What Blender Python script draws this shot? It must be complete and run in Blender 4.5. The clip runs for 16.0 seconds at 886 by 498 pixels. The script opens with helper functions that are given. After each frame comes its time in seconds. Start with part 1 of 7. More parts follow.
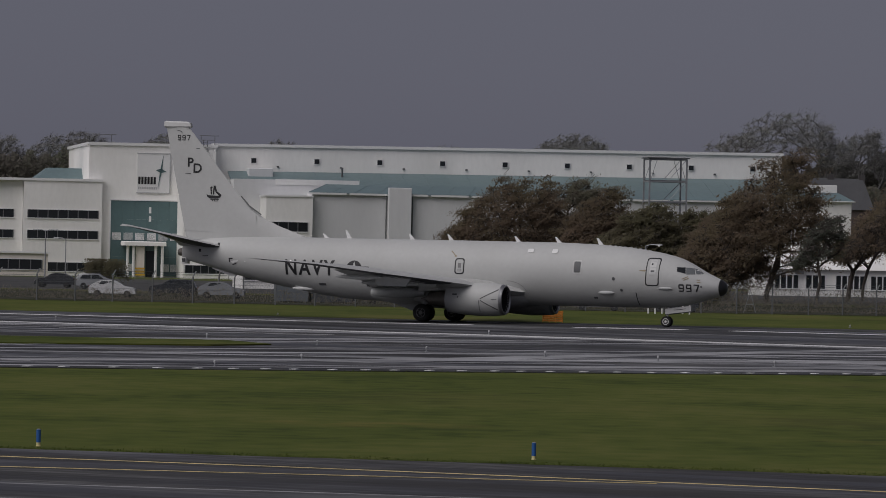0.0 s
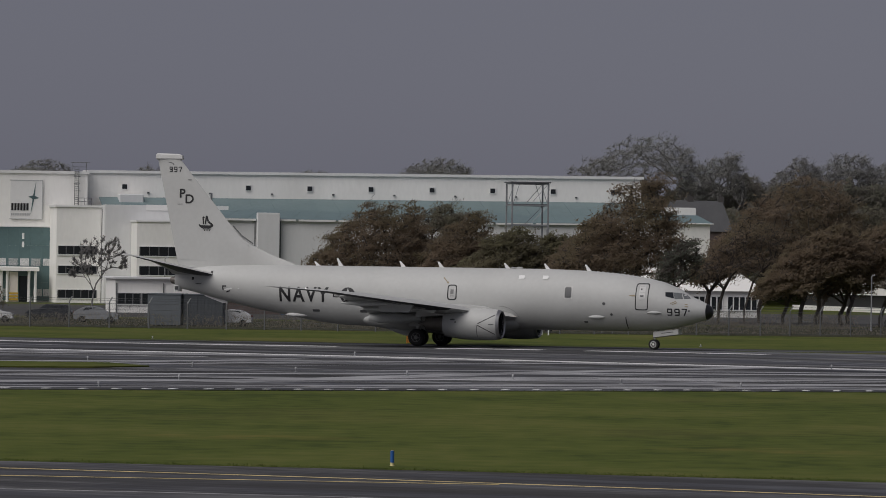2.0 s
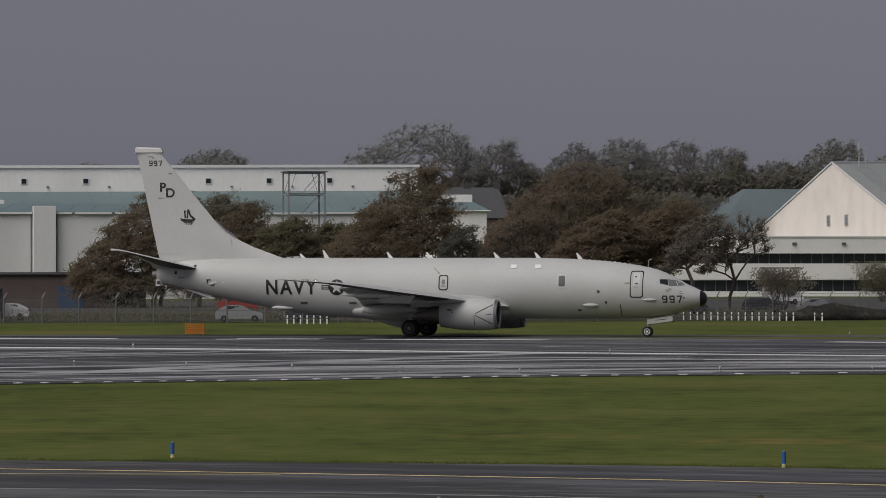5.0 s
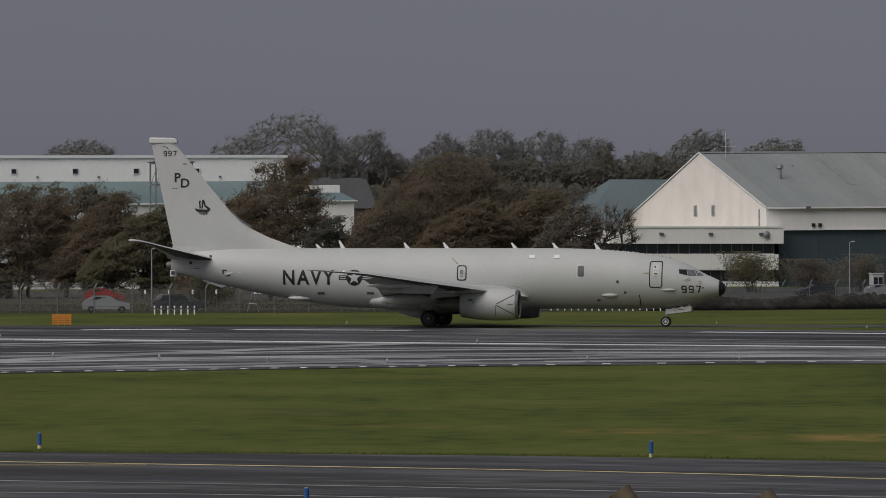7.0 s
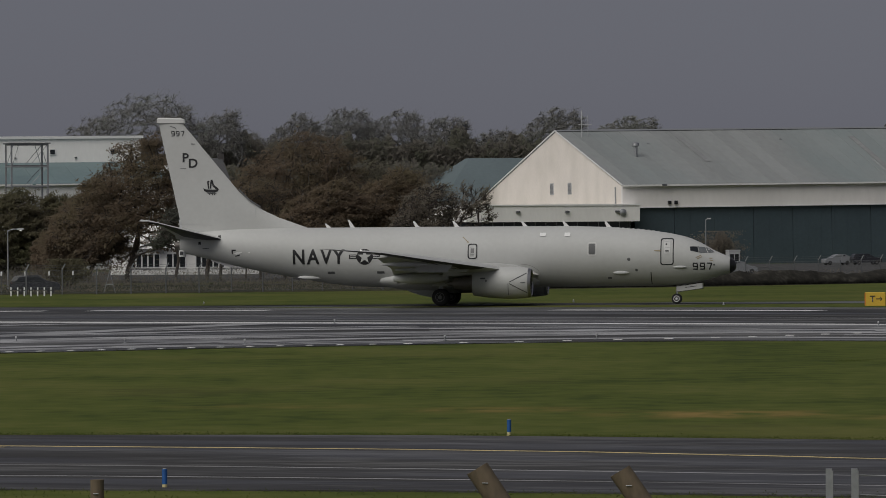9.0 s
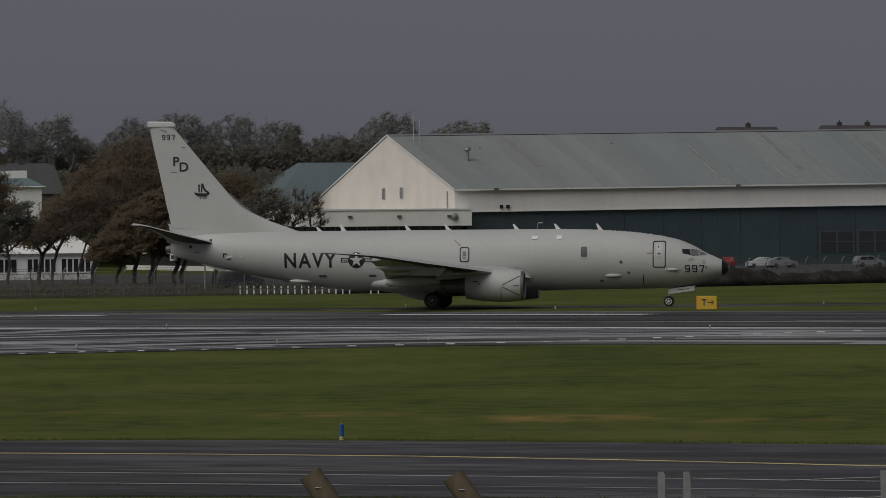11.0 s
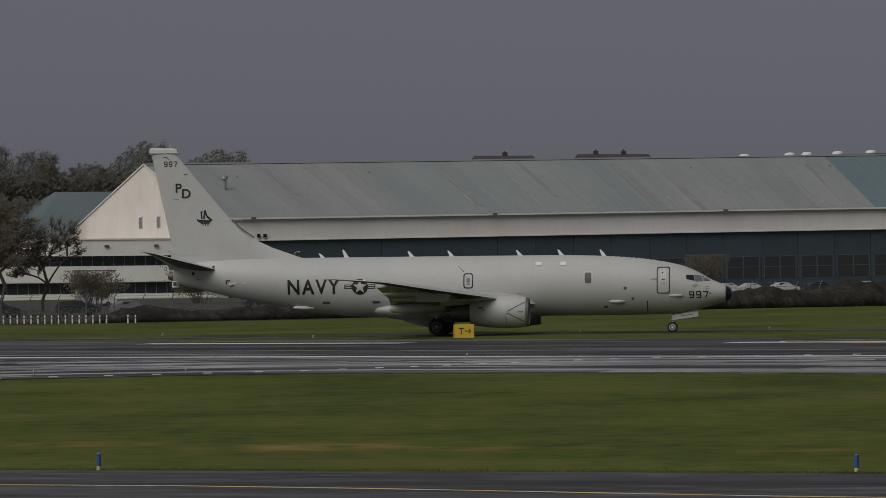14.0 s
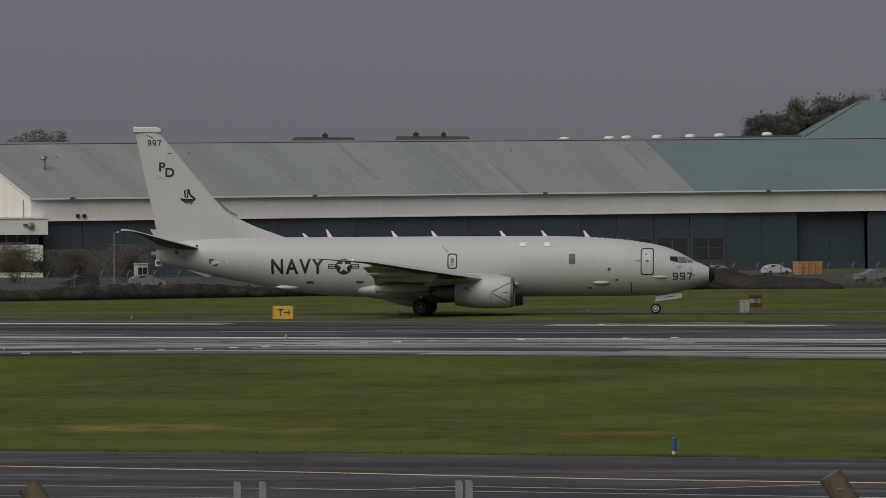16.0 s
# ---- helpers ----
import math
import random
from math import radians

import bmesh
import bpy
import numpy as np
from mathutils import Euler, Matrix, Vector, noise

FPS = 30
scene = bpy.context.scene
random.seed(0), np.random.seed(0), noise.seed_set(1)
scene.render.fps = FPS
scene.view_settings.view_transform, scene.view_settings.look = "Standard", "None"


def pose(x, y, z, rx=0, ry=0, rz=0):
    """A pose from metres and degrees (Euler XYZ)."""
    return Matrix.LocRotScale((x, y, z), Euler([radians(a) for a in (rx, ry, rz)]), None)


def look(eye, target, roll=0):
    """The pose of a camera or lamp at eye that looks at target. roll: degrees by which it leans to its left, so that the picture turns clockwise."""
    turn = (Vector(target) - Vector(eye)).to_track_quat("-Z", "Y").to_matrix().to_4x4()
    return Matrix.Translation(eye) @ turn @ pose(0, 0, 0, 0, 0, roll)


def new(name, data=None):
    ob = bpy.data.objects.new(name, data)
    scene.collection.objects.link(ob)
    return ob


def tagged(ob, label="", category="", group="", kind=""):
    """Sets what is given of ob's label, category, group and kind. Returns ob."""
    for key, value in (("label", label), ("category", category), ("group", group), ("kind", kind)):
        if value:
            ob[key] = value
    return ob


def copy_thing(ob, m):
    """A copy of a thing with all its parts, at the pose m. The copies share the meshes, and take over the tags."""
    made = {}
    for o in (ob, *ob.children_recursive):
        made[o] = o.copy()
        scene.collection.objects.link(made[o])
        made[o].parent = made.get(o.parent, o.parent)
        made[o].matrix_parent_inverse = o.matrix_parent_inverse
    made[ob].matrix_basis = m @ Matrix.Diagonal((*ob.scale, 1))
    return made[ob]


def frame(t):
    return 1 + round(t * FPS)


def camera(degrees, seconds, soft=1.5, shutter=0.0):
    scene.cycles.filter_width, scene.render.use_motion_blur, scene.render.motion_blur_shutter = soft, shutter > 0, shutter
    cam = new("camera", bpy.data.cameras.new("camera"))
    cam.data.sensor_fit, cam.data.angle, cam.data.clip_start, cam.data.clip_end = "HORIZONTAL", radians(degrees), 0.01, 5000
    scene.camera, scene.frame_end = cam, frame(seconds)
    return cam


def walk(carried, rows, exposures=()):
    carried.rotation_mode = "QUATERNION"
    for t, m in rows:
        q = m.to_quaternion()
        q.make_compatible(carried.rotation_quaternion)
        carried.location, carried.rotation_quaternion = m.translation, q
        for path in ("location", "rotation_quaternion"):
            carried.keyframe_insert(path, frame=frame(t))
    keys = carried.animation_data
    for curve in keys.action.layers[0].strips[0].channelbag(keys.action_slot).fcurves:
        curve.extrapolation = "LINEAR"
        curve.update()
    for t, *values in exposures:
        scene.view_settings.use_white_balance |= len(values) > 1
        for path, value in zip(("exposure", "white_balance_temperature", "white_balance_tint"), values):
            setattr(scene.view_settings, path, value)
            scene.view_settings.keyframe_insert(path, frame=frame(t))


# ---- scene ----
# ---- camera: on a raised bank beside the taxiway, panning with the aircraft ----
EYE = (0.0, 0.0, 5.0)
cam = camera(9.957, 16.0, soft=0.8)


def aim(yaw, tilt, roll, eye=EYE):
    a, e = radians(yaw), radians(tilt)
    way = Vector((math.sin(a) * math.cos(e), math.cos(a) * math.cos(e), math.sin(e)))
    return look(eye, Vector(eye) + way * 100, roll)


PAN = [
    (0.5, -13.419, 0.088, 1.111),
    (1, -13.005, 0.175, 1.066),
    (1.5, -12.633, 0.241, 0.894),
    (2, -12.274, 0.260, 0.843),
    (2.5, -11.767, 0.200, 0.877),
    (3, -11.402, 0.229, 0.610),
    (3.5, -11.036, 0.161, 0.613),
    (4, -10.550, 0.116, 0.360),
    (6.5, -8.710, 0.182, -0.051),
    (7, -8.272, 0.043, -0.053),
    (7.5, -7.889, -0.020, -0.184),
    (8, -7.406, -0.010, -0.275),
    (8.5, -7.024, -0.113, -0.477),
    (9, -6.660, -0.197, -0.418),
    (9.5, -6.232, -0.237, -0.284),
    (10, -5.698, -0.189, -0.469),
    (12.5, -3.317, -0.148, -0.539),
    (13, -2.754, -0.024, -0.663),
    (13.5, -2.446, 0.087, -0.498),
    (14, -2.031, 0.135, -0.665),
    (14.5, -1.660, 0.016, -0.474),
    (15, -1.102, -0.047, -0.322),
    (15.5, -0.613, -0.038, -0.415),
    (16, -0.000, -0.089, -0.344),
]
START = [(k / 10, aim(-13.760 + 0.0683 * k, -0.006 + 0.0180 * k, 1.175 - 0.0130 * k, (-3.53 * f, 14.42 * f, 5.0 - 0.23 * f))) for k, f in enumerate((1.0, 0.78, 0.55, 0.32, 0.10))]
walk(cam, START + [(t, aim(y, p, r)) for t, y, p, r in PAN],
     exposures=[(0.0, -0.24, 6150, 16), (0.5, -0.03, 6200, 16), (1.0, -0.06, 6200, 15), (1.5, 0.04, 6250, 14), (3.5, 0.12, 6300, 13), (4.0, 0.2, 6350, 13), (6.5, 0.2, 6350, 12), (7.0, 0.08, 6300, 11), (9.0, -0.08, 6350, 10),
                (10.0, -0.28, 6350, 10), (12.5, -0.42, 6320, 9), (13.0, -0.28, 6360, 9), (13.5, -0.24, 6380, 9), (14.0, -0.22, 6400, 10), (15.0, -0.03, 6470, 10), (16.0, 0.02, 6490, 10)])

# ---- world, sun ----
SUN_AZ, SUN_EL = 216.0, 47.0     # degrees clockwise from +Y, above the horizon
world = bpy.data.worlds.new("overcast_sky")
scene.world = world
world.use_nodes = True
wn, wl = world.node_tree.nodes, world.node_tree.links
wn.clear()
w_out, w_bg = wn.new("ShaderNodeOutputWorld"), wn.new("ShaderNodeBackground")
w_sky, w_hue, w_mix = wn.new("ShaderNodeTexSky"), wn.new("ShaderNodeHueSaturation"), wn.new("ShaderNodeMixRGB")
w_sky.sky_type, w_sky.sun_disc = "NISHITA", False
w_sky.sun_elevation, w_sky.sun_rotation = radians(SUN_EL), radians(SUN_AZ)
w_hue.inputs["Saturation"].default_value = 0.2
w_mix.inputs[0].default_value = 0.88
w_mix.inputs[2].default_value = (0.86, 0.87, 1.13, 1)
w_bg.inputs["Strength"].default_value = 0.1
wl.new(w_sky.outputs[0], w_hue.inputs["Color"])
wl.new(w_hue.outputs[0], w_mix.inputs[1])
wl.new(w_mix.outputs[0], w_bg.inputs["Color"])
wl.new(w_bg.outputs[0], w_out.inputs["Surface"])

sun_data = bpy.data.lights.new("sun", "SUN")
sun_data.energy, sun_data.angle, sun_data.color = 2.05, radians(60), (1.0, 0.955, 0.87)
sun = new("sun", sun_data)
_a, _e = radians(SUN_AZ), radians(SUN_EL)
sun.matrix_basis = look((400 * math.sin(_a) * math.cos(_e), 400 * math.cos(_a) * math.cos(_e), 400 * math.sin(_e)), (0, 0, 0))


# ---- materials ----
def mat(name, base, rough=0.6, metal=0.0, var=0.12, scale=1.0, fine=9.0, bump=0.0, dirt=None, dirt_amt=0.0, stretch=(1, 1, 1), per_object=0.0, island=0.0, spec=0.5, space="Object"):
    """Base colour with two scales of mottling, optional dirt blotches, bump, and a change from piece to piece."""
    m = bpy.data.materials.new(name)
    m.use_nodes = True
    n, l = m.node_tree.nodes, m.node_tree.links
    b = n["Principled BSDF"]
    b.inputs["Roughness"].default_value, b.inputs["Metallic"].default_value = rough, metal
    b.inputs["Specular IOR Level"].default_value = spec
    tc, mp = n.new("ShaderNodeTexCoord"), n.new("ShaderNodeMapping")
    mp.inputs["Scale"].default_value = stretch
    l.new(tc.outputs[space], mp.inputs["Vector"])

    def noise_tex(sc, detail=4):
        t = n.new("ShaderNodeTexNoise")
        t.inputs["Scale"].default_value, t.inputs["Detail"].default_value = sc, detail
        l.new(mp.outputs[0], t.inputs["Vector"])
        return t
    big, small = noise_tex(scale), noise_tex(scale * fine, 5)
    mul = n.new("ShaderNodeMath")
    mul.operation = "ADD"
    l.new(big.outputs["Fac"], mul.inputs[0])
    l.new(small.outputs["Fac"], mul.inputs[1])
    rng = n.new("ShaderNodeMapRange")
    rng.inputs[1].default_value, rng.inputs[2].default_value = 0.6, 1.4
    rng.inputs[3].default_value, rng.inputs[4].default_value = 1 - var, 1 + var
    l.new(mul.outputs[0], rng.inputs[0])
    val = rng.outputs[0]
    for amount, node, sock in ((per_object, "ShaderNodeObjectInfo", "Random"), (island, "ShaderNodeNewGeometry", "Random Per Island")):
        if amount:
            oi, r2, m2 = n.new(node), n.new("ShaderNodeMapRange"), n.new("ShaderNodeMath")
            r2.inputs[3].default_value, r2.inputs[4].default_value = 1 - amount, 1 + amount
            m2.operation = "MULTIPLY"
            l.new(oi.outputs[sock], r2.inputs[0])
            l.new(val, m2.inputs[0])
            l.new(r2.outputs[0], m2.inputs[1])
            val = m2.outputs[0]
    col = n.new("ShaderNodeVectorMath")
    col.operation = "SCALE"
    col.inputs[0].default_value = base
    l.new(val, col.inputs["Scale"])
    out = col.outputs[0]
    if dirt:
        dn, dr, dm = noise_tex(scale * 0.6, 6), n.new("ShaderNodeMapRange"), n.new("ShaderNodeMixRGB")
        dr.inputs[1].default_value, dr.inputs[2].default_value = 0.45, 0.75
        dr.inputs[4].default_value = dirt_amt
        l.new(dn.outputs["Fac"], dr.inputs[0])
        l.new(dr.outputs[0], dm.inputs[0])
        l.new(out, dm.inputs[1])
        dm.inputs[2].default_value = (*dirt, 1)
        out = dm.outputs[0]
    l.new(out, b.inputs["Base Color"])
    if bump:
        bp = n.new("ShaderNodeBump")
        bp.inputs["Strength"].default_value = bump
        l.new(small.outputs["Fac"], bp.inputs["Height"])
        l.new(bp.outputs[0], b.inputs["Normal"])
    return m


def ground_mat(name, ramp, big, fine, rough, bump, stretch=(1, 1, 1), turn=0.0, wet=None, patch=None, spec=0.12):
    """A ground surface: colour ramp over two noises, optional wet streaks along the paving, optional worn patches."""
    m = bpy.data.materials.new(name)
    m.use_nodes = True
    n, l = m.node_tree.nodes, m.node_tree.links
    b = n["Principled BSDF"]
    tc, mp = n.new("ShaderNodeTexCoord"), n.new("ShaderNodeMapping")
    mp.vector_type = "TEXTURE"
    mp.inputs["Rotation"].default_value = (0, 0, radians(turn))
    mp.inputs["Scale"].default_value = stretch
    l.new(tc.outputs["Object"], mp.inputs["Vector"])

    def nz(sc, det=5, vec=mp):
        t = n.new("ShaderNodeTexNoise")
        t.inputs["Scale"].default_value, t.inputs["Detail"].default_value = sc, det
        l.new(vec.outputs[0], t.inputs["Vector"])
        return t
    a, c = nz(big), nz(fine, 8)
    mx = n.new("ShaderNodeMixRGB")
    mx.inputs[0].default_value = 0.45
    l.new(a.outputs["Fac"], mx.inputs[1])
    l.new(c.outputs["Fac"], mx.inputs[2])
    cr = n.new("ShaderNodeValToRGB")
    el = cr.color_ramp.elements
    el[0].position, el[0].color = ramp[0][0], (*ramp[0][1], 1)
    el[1].position, el[1].color = ramp[-1][0], (*ramp[-1][1], 1)
    for p, cc in ramp[1:-1]:
        el.new(p).color = (*cc, 1)
    l.new(mx.outputs[0], cr.inputs[0])
    out = cr.outputs[0]
    if patch:
        pn, pr, pm = nz(patch[0], 3), n.new("ShaderNodeMapRange"), n.new("ShaderNodeMixRGB")
        pr.inputs[1].default_value, pr.inputs[2].default_value, pr.inputs[4].default_value = patch[2], patch[2] + 0.12, patch[3]
        l.new(pn.outputs["Fac"], pr.inputs[0])
        l.new(pr.outputs[0], pm.inputs[0])
        l.new(out, pm.inputs[1])
        pm.inputs[2].default_value = (*patch[1], 1)
        out = pm.outputs[0]
    l.new(out, b.inputs["Base Color"])
    b.inputs["Roughness"].default_value = rough
    b.inputs["Specular IOR Level"].default_value = spec
    if wet:
        wn_, wr = nz(wet[0], 4), n.new("ShaderNodeMapRange")
        wr.inputs[1].default_value, wr.inputs[2].default_value = 0.42, 0.62
        wr.inputs[3].default_value, wr.inputs[4].default_value = wet[1], wet[2]
        l.new(wn_.outputs["Fac"], wr.inputs[0])
        l.new(wr.outputs[0], b.inputs["Roughness"])
    bp = n.new("ShaderNodeBump")
    bp.inputs["Strength"].default_value, bp.inputs["Distance"].default_value = bump, 0.05
    l.new(c.outputs["Fac"], bp.inputs["Height"])
    l.new(bp.outputs[0], b.inputs["Normal"])
    return m


M_GRASS = ground_mat("short_grass", [(0.39, (0.048, 0.065, 0.0125)), (0.47, (0.073, 0.092, 0.0175)), (0.53, (0.086, 0.103, 0.021)), (0.61, (0.109, 0.118, 0.029))], 0.16, 1.3, 0.95, 0.6,
                     stretch=(1.5, 2.2, 1), turn=7, patch=(0.05, (0.155, 0.138, 0.045), 0.55, 0.5))


def dry_band(m, spots, colour):
    """Drier tan grass: soft-edged patches at given places of the plan, broken up by noise."""
    n, l = m.node_tree.nodes, m.node_tree.links
    b = n["Principled BSDF"]
    out = b.inputs["Base Color"].links[0].from_socket
    tc = n.new("ShaderNodeTexCoord")
    nz, nm = n.new("ShaderNodeTexNoise"), n.new("ShaderNodeMapping")
    nm.inputs["Scale"].default_value = (0.7, 0.4, 1)
    nz.inputs["Scale"].default_value, nz.inputs["Detail"].default_value = 1.0, 5
    l.new(tc.outputs["Object"], nm.inputs["Vector"])
    l.new(nm.outputs[0], nz.inputs["Vector"])
    for x, y, rx, ry, amount in spots:
        mp, ln, rg, th, mul, mx = [n.new("ShaderNode" + k) for k in ("Mapping", "VectorMath", "MapRange", "MapRange", "Math", "MixRGB")]
        mp.vector_type = "TEXTURE"
        mp.inputs["Location"].default_value, mp.inputs["Scale"].default_value = (x, y, 0), (rx, ry, 1)
        ln.operation, mul.operation = "LENGTH", "MULTIPLY"
        rg.inputs[1].default_value, rg.inputs[2].default_value, rg.inputs[3].default_value, rg.inputs[4].default_value = 0.25, 1.0, amount, 0.0
        th.inputs[1].default_value, th.inputs[2].default_value = 0.36, 0.6
        l.new(tc.outputs["Object"], mp.inputs["Vector"])
        l.new(mp.outputs[0], ln.inputs[0])
        l.new(ln.outputs["Value"], rg.inputs[0])
        l.new(nz.outputs["Fac"], th.inputs[0])
        l.new(rg.outputs[0], mul.inputs[0])
        l.new(th.outputs[0], mul.inputs[1])
        l.new(mul.outputs[0], mx.inputs[0])
        l.new(out, mx.inputs[1])
        mx.inputs[2].default_value = (*colour, 1)
        out = mx.outputs[0]
    l.new(out, b.inputs["Base Color"])


dry_band(M_GRASS, [(-8.6, 137.6, 4.2, 4.2, 0.95), (-15.0, 141.5, 4.0, 3.0, 0.6), (-3.0, 134.8, 3.2, 2.6, 0.5), (4.5, 131.5, 3.0, 2.2, 0.4), (-22.0, 145.0, 4.0, 3.0, 0.35), (-38.0, 147.0, 4.0, 3.0, 0.35), (14.0, 150.0, 5.0, 4.0, 0.3)], (0.245, 0.17, 0.056))
# The ramp's pale end puts the sky's sheen on wet paving into the colour.
M_RUNWAY = ground_mat("wet_asphalt_sheen", [(0.38, (0.026, 0.026, 0.027)), (0.47, (0.044, 0.044, 0.045)), (0.54, (0.070, 0.070, 0.071)), (0.62, (0.18, 0.18, 0.182))], 0.17, 0.95, 0.8, 0.15,
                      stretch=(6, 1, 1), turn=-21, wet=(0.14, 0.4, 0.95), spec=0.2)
# Here too the palest tone is wet sheen given as colour.
M_TAXI = ground_mat("taxiway_asphalt", [(0.36, (0.024, 0.023, 0.023)), (0.50, (0.044, 0.043, 0.043)), (0.62, (0.115, 0.114, 0.113))], 0.35, 2.2, 0.8, 0.25,
                    stretch=(5, 1, 1), turn=-13, wet=(0.3, 0.45, 0.95), spec=0.4)
M_PAVE = ground_mat("car_park_asphalt", [(0.3, (0.05, 0.05, 0.05)), (0.7, (0.1, 0.098, 0.095))], 0.1, 1.0, 0.8, 0.2)
M_ROUGH = ground_mat("rough_ground", [(0.3, (0.018, 0.02, 0.012)), (0.5, (0.04, 0.04, 0.022)), (0.7, (0.075, 0.07, 0.04))], 0.15, 2.0, 0.95, 0.8)
M_BANK = ground_mat("rubble_and_soil", [(0.3, (0.018, 0.018, 0.016)), (0.5, (0.036, 0.034, 0.029)), (0.7, (0.09, 0.084, 0.072))], 0.6, 2.5, 0.95, 1.0)
M_SOIL = ground_mat("dark_soil", [(0.3, (0.018, 0.017, 0.017)), (0.7, (0.055, 0.05, 0.046))], 0.4, 3.0, 0.95, 1.0)
M_PAINTW = mat("worn_white_paint", (0.74, 0.74, 0.73), 0.6, var=0.2, scale=0.7, fine=6, dirt=(0.25, 0.25, 0.25), dirt_amt=0.35)
M_PAINTY = mat("worn_yellow_paint", (0.72, 0.57, 0.25), 0.6, var=0.25, scale=0.7, fine=6, dirt=(0.1, 0.09, 0.06), dirt_amt=0.5)
# Pale lines on the paving; wet shine is part of this colour.
M_STREAK = mat("pale_sheen_streak", (0.36, 0.36, 0.37), 0.6, var=0.4, scale=0.12, fine=5, dirt=(0.06, 0.06, 0.06), dirt_amt=0.95)
M_GREY = mat("grey_aircraft_paint", (0.495, 0.500, 0.490), 0.52, spec=0.35, var=0.05, scale=0.35, fine=10, dirt=(0.40, 0.40, 0.385), dirt_amt=0.35)
M_GREY2 = mat("panel_grey_paint", (0.45, 0.46, 0.455), 0.45, var=0.07, scale=0.8)
M_LIP = mat("bare_metal_lip", (0.36, 0.36, 0.37), 0.4, 0.9, var=0.06, scale=2)
M_DARKMETAL = mat("burnt_exhaust_metal", (0.17, 0.155, 0.14), 0.5, 0.5, var=0.2, scale=3)
M_BLACK = mat("black_marking_paint", (0.012, 0.012, 0.014), 0.5, var=0.2, scale=3)
M_RADOME = mat("black_radome", (0.012, 0.012, 0.013), 0.4, var=0.1, scale=3)
M_MARKGREY = mat("dark_grey_marking", (0.09, 0.092, 0.096), 0.5, var=0.1, scale=3)
M_SEAMGREY = mat("panel_seam_grey", (0.2, 0.2, 0.2), 0.6, var=0.1, scale=2)
M_WHITE = mat("white_paint", (0.78, 0.78, 0.77), 0.4, var=0.05, scale=1.5)
M_TAN = mat("faded_tan_stencil", (0.31, 0.26, 0.17), 0.6, var=0.1, scale=3)
M_TYRE = mat("tyre_rubber", (0.022, 0.022, 0.023), 0.8, var=0.2, scale=8, bump=0.1)
# Dark tone for wing slat and tailplane underside, shade put into the colour.
M_EDGESHADE = mat("dark_slat_and_shade", (0.055, 0.055, 0.058), 0.6, 0.0, var=0.12, scale=1.5)
M_HUB = mat("wheel_hub_grey", (0.17, 0.17, 0.17), 0.45, 0.3, var=0.15, scale=8)
M_STRUT = mat("white_gear_strut", (0.5, 0.5, 0.5), 0.4, 0.1, var=0.1, scale=4)
# Paler than the other glass: the reflected sky is put into its colour.
M_SCREEN = mat("sky_toned_windscreen", (0.16, 0.17, 0.175), 0.15, var=0.2, scale=2, spec=0.6)
M_DOORWHITE = mat("dull_white_door", (0.58, 0.58, 0.57), 0.5, var=0.06, scale=2)
M_GLASS = mat("dark_glass", (0.02, 0.023, 0.026), 0.12, var=0.15, scale=0.6, spec=0.6)
M_DUSTY = mat("dusty_dark_glass", (0.040, 0.044, 0.048), 0.45, var=0.2, scale=0.5, spec=0.5)
M_HOLE = mat("dark_opening", (0.015, 0.015, 0.016), 0.8, var=0.2, scale=1)
M_BAND = mat("dull_white_cladding", (0.80, 0.775, 0.75), 0.75, var=0.06, scale=0.12, fine=12, dirt=(0.62, 0.60, 0.58), dirt_amt=0.4, stretch=(1, 1, 0.3))
M_WALLW = mat("white_render_wall", (0.89, 0.88, 0.85), 0.75, var=0.06, scale=0.18, fine=12, dirt=(0.62, 0.61, 0.58), dirt_amt=0.35, stretch=(1, 1, 0.35))
M_WALLG = mat("grey_cladding", (0.47, 0.475, 0.48), 0.6, var=0.06, scale=0.15, fine=14, dirt=(0.33, 0.33, 0.33), dirt_amt=0.4, stretch=(1, 1, 0.3))
M_WALLP = mat("pale_grey_cladding", (0.70, 0.705, 0.71), 0.6, var=0.05, scale=0.15, fine=14, dirt=(0.52, 0.52, 0.52), dirt_amt=0.4, stretch=(1, 1, 0.3))
M_CREAM = mat("cream_block_wall", (0.77, 0.715, 0.655), 0.75, var=0.06, scale=0.3, fine=10, dirt=(0.5, 0.47, 0.4), dirt_amt=0.3)
M_TEAL = mat("teal_sheet_roof", (0.145, 0.205, 0.215), 0.5, var=0.12, scale=0.1, fine=14, dirt=(0.14, 0.2, 0.2), dirt_amt=0.5)
M_TEALOLD = mat("weathered_green_roof", (0.272, 0.282, 0.277), 0.5, per_object=0.06, var=0.12, scale=0.08, fine=16, dirt=(0.19, 0.245, 0.245), dirt_amt=0.62, stretch=(1, 0.25, 1))
M_STRIP = mat("pale_repair_strip", (0.30, 0.31, 0.31), 0.6, var=0.3, scale=0.3, fine=6)
M_STAIN = mat("brownish_roof_stain", (0.245, 0.25, 0.248), 0.6, var=0.25, scale=0.2, fine=8)
M_TEALDULL = mat("dull_teal_roof", (0.125, 0.16, 0.17), 0.6, var=0.12, scale=0.1, fine=14)
M_DOOR = mat("dark_teal_door_panel", (0.054, 0.078, 0.092), 0.5, var=0.12, scale=0.25, fine=8, per_object=0.05)
M_TEALDOOR = mat("green_door_panel", (0.095, 0.155, 0.16), 0.5, var=0.1, scale=0.3, per_object=0.06)
M_BROWN = mat("brown_roof_tile", (0.065, 0.06, 0.06), 0.8, var=0.2, scale=0.5, bump=0.3)
M_BRICK = mat("dark_brick_wall", (0.11, 0.085, 0.08), 0.85, var=0.2, scale=0.6)
